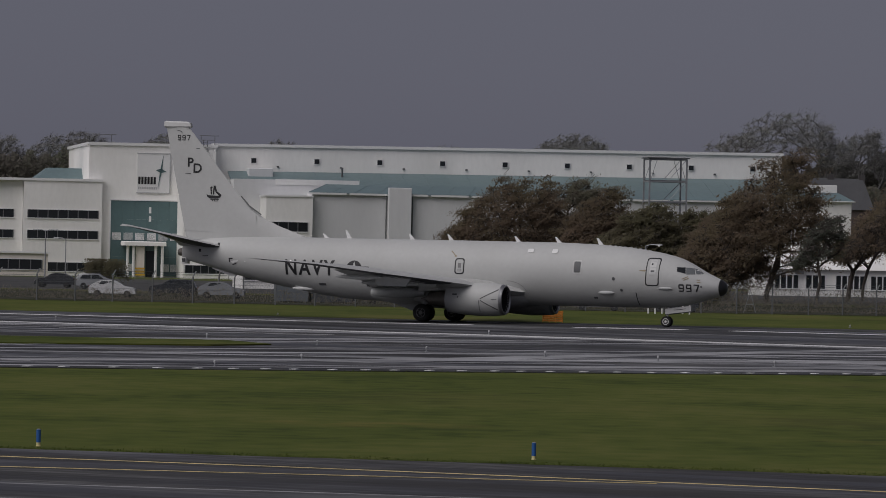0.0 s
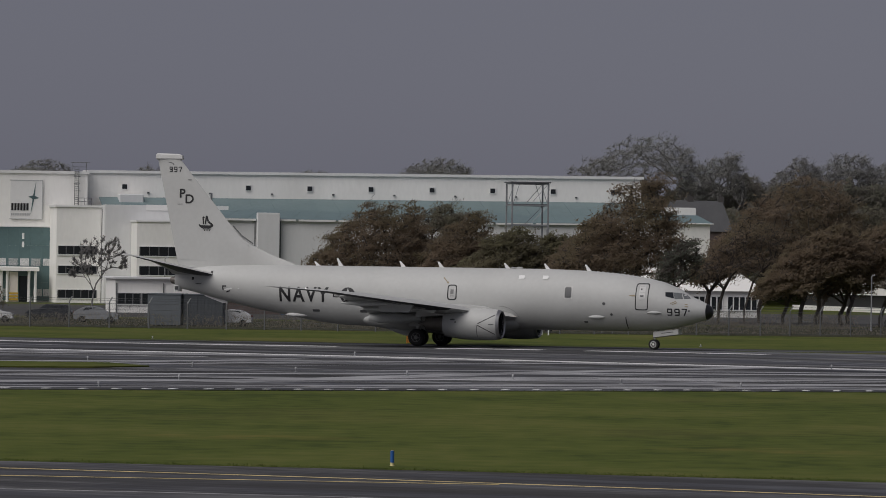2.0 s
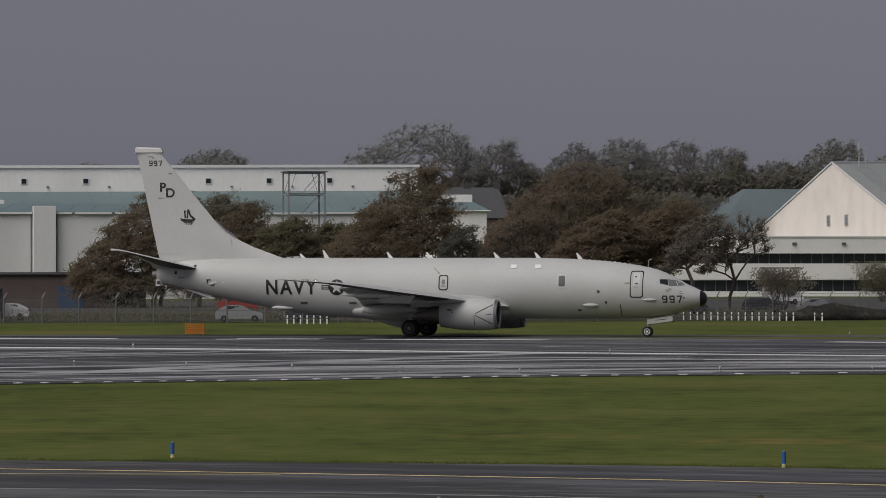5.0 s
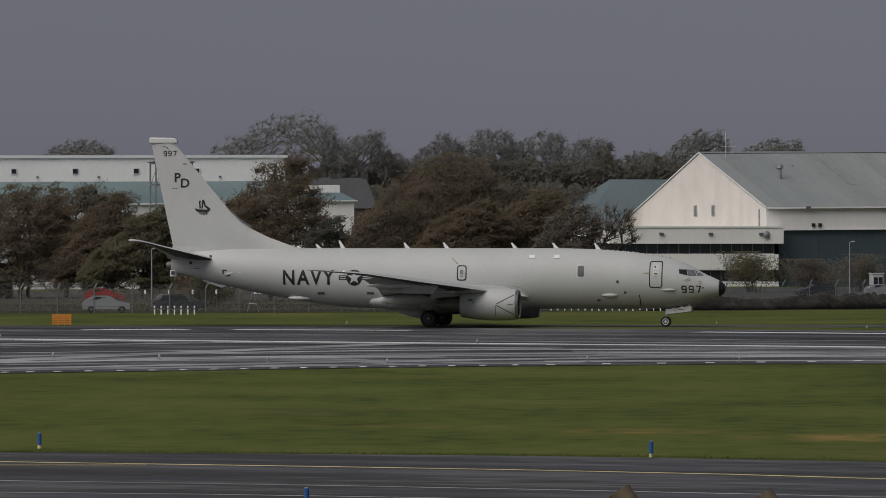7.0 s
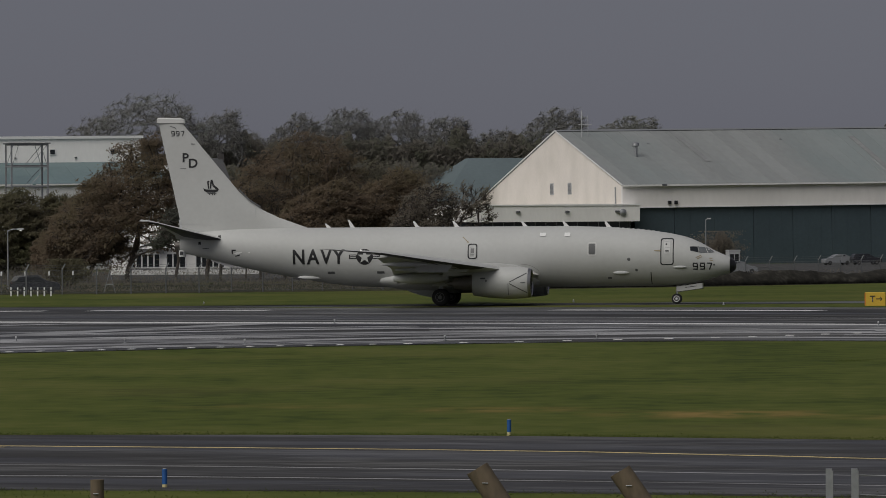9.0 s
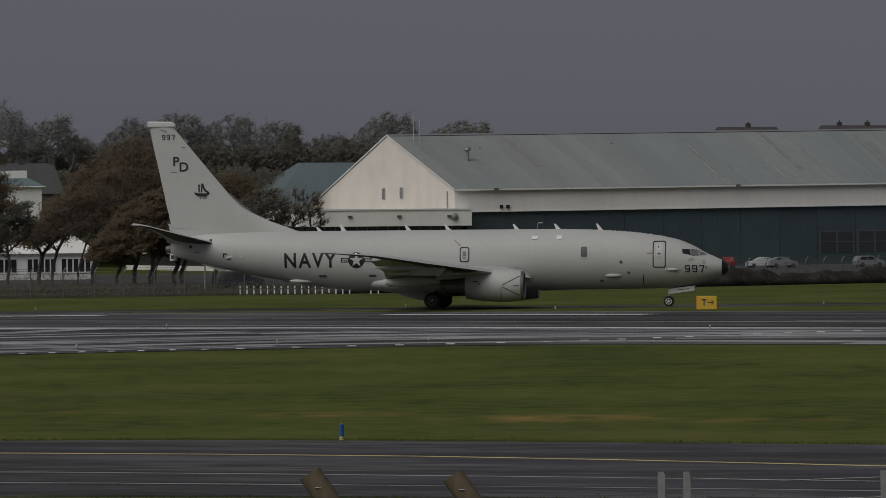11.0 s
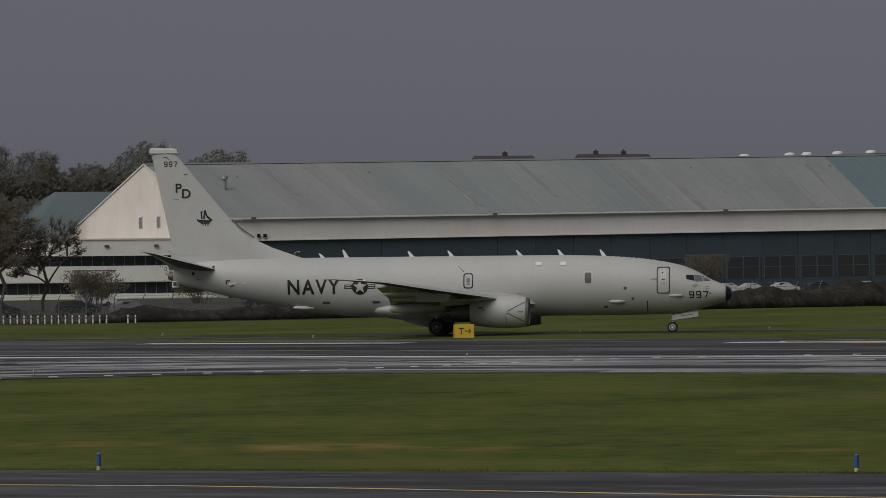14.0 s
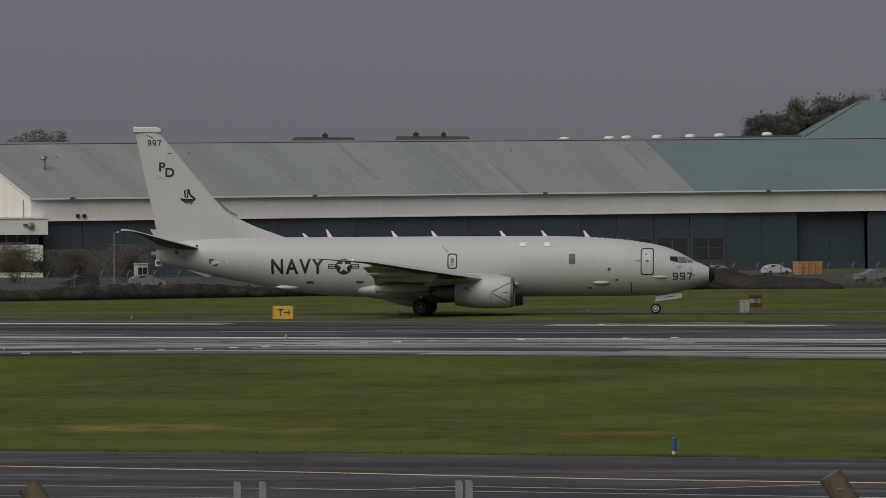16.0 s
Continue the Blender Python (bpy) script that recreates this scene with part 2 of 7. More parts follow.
M_STEEL = mat("galvanised_steel", (0.33, 0.34, 0.35), 0.45, 0.5, var=0.15, scale=3)
M_STEELDK = mat("weathered_dark_steel", (0.13, 0.135, 0.14), 0.6, 0.3, var=0.2, scale=2)
M_WOOD = mat("weathered_post_wood", (0.15, 0.115, 0.075), 0.85, var=0.35, scale=3, fine=8, bump=0.6, dirt=(0.05, 0.04, 0.03), dirt_amt=0.7, stretch=(1, 1, 0.25))
M_MARKBASE = mat("pale_yellow_marker_base", (0.60, 0.53, 0.27), 0.6, var=0.15, scale=4)
M_BLUE = mat("blue_marker_plastic", (0.02, 0.10, 0.32), 0.5, var=0.15, scale=4)
M_YELLOW = mat("yellow_sign_face", (0.62, 0.40, 0.04), 0.5, var=0.08, scale=2)
M_SKIP = mat("faded_orange_steel", (0.50, 0.25, 0.085), 0.7, var=0.15, scale=1.5)
M_ORANGE = mat("orange_board_paint", (0.62, 0.22, 0.03), 0.6, var=0.12, scale=2)
M_CABINET = mat("weathered_tan_cabinet", (0.40, 0.36, 0.30), 0.7, var=0.12, scale=2, dirt=(0.2, 0.17, 0.13), dirt_amt=0.5)
M_RED = mat("dark_red_sign_face", (0.075, 0.024, 0.022), 0.5, var=0.1, scale=2)
M_BARK = mat("tree_bark", (0.085, 0.072, 0.062), 0.9, var=0.3, scale=1.2, bump=0.5)
M_GLOW = bpy.data.materials.new("lit_lamp_glass")
M_GLOW.use_nodes = True
M_GLOW.node_tree.nodes["Principled BSDF"].inputs["Emission Color"].default_value = (1.0, 0.95, 0.86, 1)
M_GLOW.node_tree.nodes["Principled BSDF"].inputs["Emission Strength"].default_value = 0.45
# Bark of the far trees, paled so that the colour carries distance haze.
M_HAZEBARK = mat("haze_pale_bark", (0.17, 0.165, 0.16), 0.9, var=0.25, scale=1.2)
M_CONTSHADE = mat("container_side_shade", (0.060, 0.068, 0.078), 0.7, var=0.15, scale=0.8)
M_SLATE = mat("grey_slate_roof", (0.075, 0.076, 0.08), 0.7, var=0.2, scale=0.6, fine=9)
M_CONT = mat("grey_blue_container", (0.12, 0.135, 0.15), 0.7, var=0.15, scale=0.8)


def leaf_mat(name, base):
    """Thin leaves: part of the light passes through them."""
    m = mat(name, base, 0.8, var=0.30, scale=0.35, fine=4, island=0.03, spec=0.05, dirt=tuple(c * k for c, k in zip(base, (0.74, 0.98, 0.66))), dirt_amt=0.8)
    n, l = m.node_tree.nodes, m.node_tree.links
    tr, mx = n.new("ShaderNodeBsdfTranslucent"), n.new("ShaderNodeMixShader")
    tr.inputs["Color"].default_value = (*[min(1.0, c * 1.3) for c in base], 1)
    mx.inputs[0].default_value = 0.6
    out = next(q for q in n if q.type == "OUTPUT_MATERIAL")
    l.new(n["Principled BSDF"].outputs[0], mx.inputs[1])
    l.new(tr.outputs[0], mx.inputs[2])
    l.new(mx.outputs[0], out.inputs["Surface"])
    return m


# The grey tone is lifted: haze over the far crowns, put into leaf colour.
M_LEAF = {"brown": leaf_mat("russet_leaves", (0.222, 0.175, 0.128)), "green": leaf_mat("olive_leaves", (0.195, 0.178, 0.118)),
          "dark": leaf_mat("dark_leaves", (0.24, 0.213, 0.175)), "pine": leaf_mat("pine_needles", (0.135, 0.142, 0.118)),
          "grey": leaf_mat("haze_grey_leaves", (0.34, 0.34, 0.315)), "wood": leaf_mat("woodland_leaves", (0.185, 0.172, 0.15)), "grass": leaf_mat("grass_blades", (0.085, 0.105, 0.028))}


# ---- mesh helpers ----
class Solid:
    """Collects vertices and faces, then becomes one mesh."""

    def __init__(self):
        self.v, self.f, self.smooth = [], [], False

    def add(self, verts, faces):
        k = len(self.v)
        self.v += [tuple(p) for p in verts]
        self.f += [tuple(i + k for i in f) for f in faces]
        return self

    def box(self, x0, x1, y0, y1, z0, z1):
        v = [(x, y, z) for z in (z0, z1) for x, y in ((x0, y0), (x1, y0), (x1, y1), (x0, y1))]
        return self.add(v, [(3, 2, 1, 0), (4, 5, 6, 7), (0, 1, 5, 4), (1, 2, 6, 5), (2, 3, 7, 6), (3, 0, 4, 7)])

    def chamfer(self, x0, x1, y0, y1, z0, z1, c):
        """A box with its four upright edges cut and its top edge eased."""
        ring = [(x0 + c, y0), (x1 - c, y0), (x1, y0 + c), (x1, y1 - c), (x1 - c, y1), (x0 + c, y1), (x0, y1 - c), (x0, y0 + c)]
        cx, cy = (x0 + x1) / 2, (y0 + y1) / 2
        top = [(cx + (x - cx) * (1 - 2 * c / max(x1 - x0, 1e-6)), cy + (y - cy) * (1 - 2 * c / max(y1 - y0, 1e-6))) for x, y in ring]
        return self.loft([[(x, y, z0) for x, y in ring], [(x, y, z1 - c) for x, y in ring], [(x, y, z1) for x, y in top]])

    def loft(self, rings, cap=True):
        n, v, f = len(rings[0]), [], []
        for r in rings:
            v += list(r)
        for k in range(len(rings) - 1):
            for i in range(n):
                j = (i + 1) % n
                f.append((k * n + i, k * n + j, (k + 1) * n + j, (k + 1) * n + i))
        if cap:
            f.append(tuple(range(n - 1, -1, -1)))
            f.append(tuple(range((len(rings) - 1) * n, len(rings) * n)))
        return self.add(v, f)

    def tube(self, pts, radii, n=8, cap=True):
        rings = []
        pts = [Vector(p) for p in pts]
        for i, p in enumerate(pts):
            d = (pts[min(i + 1, len(pts) - 1)] - pts[max(i - 1, 0)]).normalized()
            side = d.cross(Vector((0, 0, 1)) if abs(d.z) < 0.9 else Vector((1, 0, 0))).normalized()
            up = side.cross(d)
            r = radii[i] if hasattr(radii, "__len__") else radii
            rings.append([tuple(p + side * (r * math.cos(a)) + up * (r * math.sin(a))) for a in [2 * math.pi * q / n for q in range(n)]])
        return self.loft(rings, cap)

    def lathe(self, prof, axis="x", n=24, at=(0, 0, 0), cap=True):
        """prof: (along the axis, radius)."""
        rings = []
        for s, r in prof:
            ring = []
            for q in range(n):
                a = 2 * math.pi * q / n
                c, d = r * math.cos(a), r * math.sin(a)
                p = {"x": (s, c, d), "y": (d, s, c), "z": (c, d, s)}[axis]
                ring.append((p[0] + at[0], p[1] + at[1], p[2] + at[2]))
            rings.append(ring)
        return self.loft(rings, cap)

    def prism(self, outline, y0, y1):
        """An outline in x and z, pushed from y0 to y1."""
        return self.loft([[(x, y0, z) for x, z in outline], [(x, y1, z) for x, z in outline]])

    def mesh(self, name, smooth=False):
        me = bpy.data.meshes.new(name)
        me.from_pydata(self.v, [], self.f)
        me.validate()
        bm = bmesh.new()
        bm.from_mesh(me)
        if len(bm.faces) < 30000:
            bmesh.ops.recalc_face_normals(bm, faces=bm.faces)
        bm.to_mesh(me)
        bm.free()
        if smooth:
            me.polygons.foreach_set("use_smooth", [True] * len(me.polygons))
        return me


def part(name, solid, material, parent=None, label="", smooth=False, sharp=40):
    me = solid if isinstance(solid, bpy.types.Mesh) else solid.mesh(name, smooth)
    if smooth and sharp:
        me.set_sharp_from_angle(angle=radians(sharp))
    if not me.materials:
        me.materials.append(material)
    ob = new(name, me)
    if parent:
        ob.parent = parent
    if label:
        ob["label"] = label
    return ob


def thing(name, m, label, category, group="", kind=""):
    ob = new(name)
    ob.empty_display_size = 0.5
    ob.matrix_basis = m
    return tagged(ob, label, category, group, kind)


TURN = 22.0    # the buildings stand turned by this from the x axis
_u = (math.cos(radians(TURN)), math.sin(radians(TURN)))


def site(a, b, z=0.0, turn=0.0):
    """A pose in the buildings' grid: a along the fronts, b away from the airfield."""
    return pose(a * _u[0] - b * _u[1], a * _u[1] + b * _u[0], z, 0, 0, TURN + turn)


def glide(pts, step=4.0):
    """A smooth line through points in the plan."""
    out = []
    p = [pts[0]] + list(pts) + [pts[-1]]
    for i in range(1, len(p) - 2):
        n = max(2, int(math.dist(p[i], p[i + 1]) / step))
        for k in range(n):
            t = k / n
            out.append(tuple(0.5 * (2 * b + (c - a) * t + (2 * a - 5 * b + 4 * c - d) * t * t + (3 * b - a - 3 * c + d) * t ** 3)
                             for a, b, c, d in zip(p[i - 1], p[i], p[i + 1], p[i + 2])))
    return out + [tuple(pts[-1])]


def ribbon(pts, width, z, thick=0.004, step=4.0):
    """A painted or laid strip along a line, raised a little."""
    s, g = Solid(), glide(pts, step)
    rings = []
    for i, p in enumerate(g):
        q, o = g[min(i + 1, len(g) - 1)], g[max(i - 1, 0)]
        d = Vector((q[0] - o[0], q[1] - o[1])).normalized()
        nx, ny, h = -d.y, d.x, width / 2
        rings.append([(p[0] - nx * h, p[1] - ny * h, z), (p[0] + nx * h, p[1] + ny * h, z),
                      (p[0] + nx * h, p[1] + ny * h, z + thick), (p[0] - nx * h, p[1] - ny * h, z + thick)])
    return s.loft(rings)


def sheet(low, high, z, thick=0.05, n=60):
    """A paved sheet between two lines of the plan."""
    def even(line):
        g = glide(line, 2.0)
        d = [0.0]
        for a, b in zip(g, g[1:]):
            d.append(d[-1] + math.dist(a, b))
        ts = np.linspace(0, d[-1], n)
        return list(zip(np.interp(ts, d, [p[0] for p in g]), np.interp(ts, d, [p[1] for p in g])))
    a, b, s = even(low), even(high), Solid()
    return s.loft([[(p[0], p[1], z - thick), (q[0], q[1], z - thick), (q[0], q[1], z), (p[0], p[1], z)] for p, q in zip(a, b)])

# ---- ground ----
def step01(t):
    t = min(1.0, max(0.0, t))
    return t * t * (3 - 2 * t)


def land(x, y):
    """Height of the ground: the bank under the camera, the flat airfield, a low rise far behind the buildings."""
    r = math.hypot(x, y)
    z = 3.4 * step01((72 - y) / 64.0)
    if r > 800 and y > 0:
        z += 20 * step01((r - 840) / 240.0) + 1.2 * noise.noise((x * 0.006, y * 0.006, 0))
    return z


def build_ground():
    xs = sorted(set([-5000, -3000, -2000, -1400, -1000, -800] + list(range(-640, 641, 20)) + list(range(-60, 61, 6)) + [800, 1000, 1400, 2000, 3000, 5000]))
    ys = sorted(set([-3000, -1000, -300, -60] + list(range(0, 132, 6)) + list(range(140, 800, 60)) + list(range(800, 1201, 20)) + [1300, 1500, 2000, 3000, 5000]))
    s = Solid()
    s.add([(x, y, land(x, y)) for y in ys for x in xs],
          [(j * len(xs) + i, j * len(xs) + i + 1, (j + 1) * len(xs) + i + 1, (j + 1) * len(xs) + i) for j in range(len(ys) - 1) for i in range(len(xs) - 1)])
    g = part("ground", s, M_GRASS, smooth=True, sharp=0)
    tagged(g, "mown green airfield grass with drier tan patches", "ground", kind="structure")


RUN_FAR = [(-420, 430), (-200, 352), (-140, 337), (-104, 331), (-70, 334), (-45, 332), (-28, 327.5), (0, 316.5), (26, 304.7), (60, 290), (160, 245), (330, 170)]
RUN_NEAR = [(-330, 60), (-200, 120), (-110, 166), (-62, 196), (-46, 208), (-31, 220.5), (-14, 227.5), (6, 219), (18, 208.8), (60, 188), (140, 150), (280, 84)]
LINE_F = [(-200, 343), (-140, 329), (-98, 323), (-62, 324.5), (-30, 317.5), (5, 299.5), (24, 291.3), (80, 266), (200, 212)]
LINE_W = [(-220, 322), (-140, 304), (-92.7, 293), (-68, 288), (-37, 275.7), (-16, 267.5), (7, 256), (22, 250.2), (80, 226), (200, 176)]
TAXI_FAR = [(-220, 112), (-120, 119), (-60, 123.4), (-39, 124.2), (-18, 123.7), (-7, 120.9), (3.3, 117.2), (10, 114.5), (40, 101.5), (120, 66)]
TAXI_NEAR = [(-200, 92), (-100, 97), (-60, 99), (-20, 97.8), (-3, 94.6), (20, 86), (60, 68), (100, 50)]


def build_paving():
    r = part("runway", sheet(RUN_NEAR, RUN_FAR, 0.03, n=120), M_RUNWAY)
    tagged(r, "wide dark wet asphalt runway with pale streaks", "runway", kind="structure")
    t = part("near_taxiway", sheet(TAXI_NEAR, TAXI_FAR, 0.03, n=90), M_TAXI)
    tagged(t, "dark asphalt taxiway in front of the bank", "taxiway", kind="structure")
    b = part("far_taxiway", ribbon([(-140, 333), (-80, 337), (-40, 342.5), (-10, 345), (40, 347), (160, 349), (400, 352)], 9, 0.0, 0.022), M_RUNWAY)
    tagged(b, "narrow asphalt taxiway behind the runway", "taxiway", kind="structure")
    # painted lines
    def line(name, pts, w, m, label, cat, z=0.03):
        tagged(part(name, ribbon(pts, w, z, 0.006), m), label, cat, kind="structure")

    def cut(poly, x0, x1):
        g = glide(poly, 1.0)
        return [p for p in g if x0 <= p[0] <= x1][::3]
    line("runway_edge_line", LINE_W, 2.3, M_PAINTW, "long worn white runway edge line", "marking")
    for x0, x1 in ((-200, -75), (-70.5, -62.3), (-61.3, -46), (-30, -13), (5.2, 24.6), (38, 60), (70, 160)):
        line("runway_side_stripe", cut(LINE_F, x0, x1), 2.3, M_PAINTW, "broken white runway side stripe", "marking")
    line("runway_side_mark", [(-70.5, 322.4), (-66, 324.2)], 1.9, M_PAINTW, "short broad white paint mark", "marking", 0.036)
    line("lead_off_curve", [(20.5, 287), (14, 292.5), (9.2, 298.5), (11.2, 303), (18, 304)], 0.4, M_PAINTY, "thin curved lead-off line on the runway", "marking", 0.038)
    line("taxi_centre_line", [(-220, 116), (-60, 120.6), (-38, 119.9), (-24, 117.6), (-10, 113.7), (3, 106), (9, 103.3), (40, 88), (90, 62)], 0.18, M_PAINTY, "yellow taxiway centre line", "marking")
    line("taxi_branch_line", [(-90, 112.5), (-60, 114), (-38.6, 115.2), (-30, 116.2), (-24, 116.9)], 0.14, M_PAINTY, "yellow branch line joining the taxiway line", "marking", 0.034)
    line("taxi_side_line", [(-90, 106), (-37, 108.5), (-22, 108), (-3, 102.4), (20, 92)], 0.12, M_STREAK, "pale line along the taxiway, wet sheen put into its colour", "marking")
    line("taxi_side_line", [(-36, 103), (-20, 103), (-2, 98.2), (12, 92.5)], 0.10, M_STREAK, "pale line along the taxiway, wet sheen put into its colour", "marking")
    # pale streaks across the wet surface: tyre sweeps, with wet shine put into colour
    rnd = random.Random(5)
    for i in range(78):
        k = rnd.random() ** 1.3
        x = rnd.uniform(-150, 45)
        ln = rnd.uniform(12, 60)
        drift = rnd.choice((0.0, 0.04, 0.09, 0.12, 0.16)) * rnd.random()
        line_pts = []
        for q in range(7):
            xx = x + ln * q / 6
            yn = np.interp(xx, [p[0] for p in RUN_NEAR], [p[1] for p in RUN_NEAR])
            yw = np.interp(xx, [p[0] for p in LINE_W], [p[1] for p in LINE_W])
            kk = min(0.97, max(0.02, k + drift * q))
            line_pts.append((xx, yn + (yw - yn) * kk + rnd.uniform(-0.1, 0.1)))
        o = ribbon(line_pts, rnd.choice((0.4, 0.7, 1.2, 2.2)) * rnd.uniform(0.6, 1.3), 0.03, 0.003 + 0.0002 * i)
        part("swept_streak", o, M_STREAK, r)
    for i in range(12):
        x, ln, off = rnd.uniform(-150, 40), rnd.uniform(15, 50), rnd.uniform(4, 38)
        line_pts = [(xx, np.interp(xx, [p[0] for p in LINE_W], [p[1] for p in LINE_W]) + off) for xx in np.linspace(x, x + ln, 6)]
        part("swept_streak", ribbon(line_pts, rnd.uniform(0.3, 1.0), 0.03, 0.003 + 0.0002 * i), M_STREAK, r)
    studs = glide([(-30, 222), (-23.5, 227), (-15, 233), (-7.2, 243.7), (-3, 250), (2.6, 254.5), (12, 258)], 0.5)
    edge = [(p[0], p[1] + 1.6) for p in glide(RUN_NEAR, 0.5) if -110 < p[0] < -29]
    dist = 0.0
    st = Solid()
    for a, b in zip(edge, edge[1:]):
        dist += math.dist(a, b)
        if dist > 1.15:
            dist = 0.0
            st.chamfer(b[0] - 0.14, b[0] + 0.14, b[1] - 0.3, b[1] + 0.3, 0.03, 0.05, 0.01)
    for a, b in zip(studs, studs[1:]):
        dist += math.dist(a, b)
        if dist > 2.4:
            dist = 0.0
            st.chamfer(b[0] - 0.2, b[0] + 0.2, b[1] - 0.15, b[1] + 0.15, 0.03, 0.06, 0.01)
    tagged(part("taxi_studs", st, M_PAINTW), "curved row of pale edge studs on the runway", "studs", kind="stuff")
    # a low grass island in the paving
    isl = [(-120, 226), (-101, 246), (-83, 250), (-72.5, 252.5), (-68.5, 246), (-70, 241), (-80, 233), (-100, 221)]
    s = Solid()
    s.loft([[(x, y, 0.02) for x, y in isl], [(x, y, 0.10) for x, y in isl]])
    tagged(part("grass_island", s, M_GRASS), "low grass island within the runway paving", "grass", kind="structure")
    # rough strip, car parks
    s = sheet([(-420, 330), (-200, 380), (-123, 404), (-92, 413), (-45, 433), (-25, 449), (11, 500), (41, 515), (140, 560), (330, 640)],
              [(-480, 430), (-230, 470), (-140, 480), (-100, 490), (-60, 512), (-35, 530), (5, 560), (60, 590), (170, 640), (360, 720)], 0.012, n=80)
    tagged(part("rough_strip", s, M_ROUGH), "unmown strip of rough grass and weeds", "ground", kind="structure")
    s = sheet([(-600, 430), (-250, 481), (-140, 491), (-100, 501), (-60, 523), (-35, 541), (5, 571), (60, 601), (170, 651), (420, 750)],
              [(-700, 640), (-300, 640), (-180, 640), (-130, 660), (-90, 690), (-55, 720), (0, 770), (60, 860), (140, 920), (520, 1000)], 0.012, n=60)
    tagged(part("car_park", s, M_PAVE), "asphalt car park in front of the buildings", "car park", kind="structure")


build_ground()
build_paving()

# ---- the aircraft ----
# stations along the body: x, top, bottom, half width
BODY = [(19.60, 2.70, 2.42, 0.14), (19.52, 2.88, 2.24, 0.34), (19.3, 3.05, 2.08, 0.56), (19.0, 3.20, 1.98, 0.74), (18.7, 3.34, 1.90, 0.88), (18.25, 3.52, 1.76, 1.06), (17.8, 3.80, 1.62, 1.22),
        (17.2, 4.14, 1.47, 1.40), (16.4, 4.48, 1.33, 1.58), (15.2, 4.76, 1.23, 1.74), (13.3, 5.02, 1.20, 1.86), (11.0, 5.20, 1.20, 1.88), (8.5, 5.28, 1.20, 1.88),
        (2.0, 5.29, 1.20, 1.88), (-4.0, 5.29, 1.22, 1.88), (-6.2, 5.29, 1.30, 1.88), (-8.0, 5.29, 1.50, 1.84), (-9.7, 5.29, 1.80, 1.76), (-12.4, 5.28, 2.28, 1.50),
        (-14.3, 5.24, 2.70, 1.20), (-16.2, 5.12, 3.18, 0.80), (-17.4, 4.98, 3.48, 0.52), (-18.25, 4.70, 3.66, 0.34)]
_bx = [s[0] for s in BODY][::-1]


def body_at(x):
    """Top, bottom and half width at x, eased between the stations."""
    out = []
    for c in (1, 2, 3):
        ys = [s[c] for s in BODY][::-1]
        out.append(sum(np.interp(x + d, _bx, ys) for d in (-0.25, 0.0, 0.25)) / 3 if -17.9 < x < 18.6 else float(np.interp(x, _bx, ys)))
    return out


def skin(x, z):
    """Half width of the body at x and height z."""
    t, b, w = body_at(x)
    k = (z - (t + b) / 2) / max((t - b) / 2, 1e-6)
    return w * math.sqrt(max(0.0, 1 - k * k))


def body_mesh():
    s, n = Solid(), 56
    xs = sorted(set([19.6, 19.56, 19.52, 19.46, 19.38, 19.3, 19.2, 19.1] + list(np.arange(19.0, 12.0, -0.3)) + list(np.arange(12.0, -6.0, -0.75)) + list(np.arange(-6.0, -18.2, -0.45)) + [-18.25]), reverse=True)
    rings = []
    for x in xs:
        t, b, w = body_at(x)
        zc, h = (t + b) / 2, (t - b) / 2
        rings.append([(x, w * math.cos(a), zc + h * math.sin(a)) for a in [2 * math.pi * q / n for q in range(n)]])
    return s.loft(rings)


def on_skin(outline, lift=0.012, cuts=0.12):
    """A marking: an outline (or mesh) in x and z, sliced fine and laid on the starboard skin."""
    bm = bmesh.new()
    if isinstance(outline, bpy.types.Mesh):
        bm.from_mesh(outline)
    else:
        bm.faces.new([bm.verts.new((x, 0, z)) for x, z in outline])
    for axis in (0, 2):
        lo, hi = min(v.co[axis] for v in bm.verts), max(v.co[axis] for v in bm.verts)
        k = lo + cuts
        while k < hi:
            no = Vector((1, 0, 0)) if axis == 0 else Vector((0, 0, 1))
            bmesh.ops.bisect_plane(bm, geom=bm.verts[:] + bm.edges[:] + bm.faces[:], plane_co=no * k, plane_no=no)
            k += cuts if axis == 2 else cuts * 3
    for v in bm.verts:
        v.co.y = -skin(v.co.x, v.co.z) - lift
    me = bpy.data.meshes.new("marking")
    bm.to_mesh(me)
    bm.free()
    return me


def letters(text, height, bold=0.0, space=1.0):
    """The built-in font as a flat mesh in x and z, centred, of the given height."""
    cu = bpy.data.curves.new("letters", "FONT")
    cu.body, cu.offset, cu.space_character = text, bold, space
    cu.align_x = "CENTER"
    ob = new("letters", cu)
    me = bpy.data.meshes.new_from_object(ob.evaluated_get(bpy.context.evaluated_depsgraph_get()))
    bpy.data.objects.remove(ob)
    zs = [v.co.y for v in me.vertices]
    xs = [v.co.x for v in me.vertices]
    k, cz, cx = height / (max(zs) - min(zs)), (max(zs) + min(zs)) / 2, (max(xs) + min(xs)) / 2
    for v in me.vertices:
        v.co = Vector(((v.co.x - cx) * k, 0, (v.co.y - cz) * k))
    return me


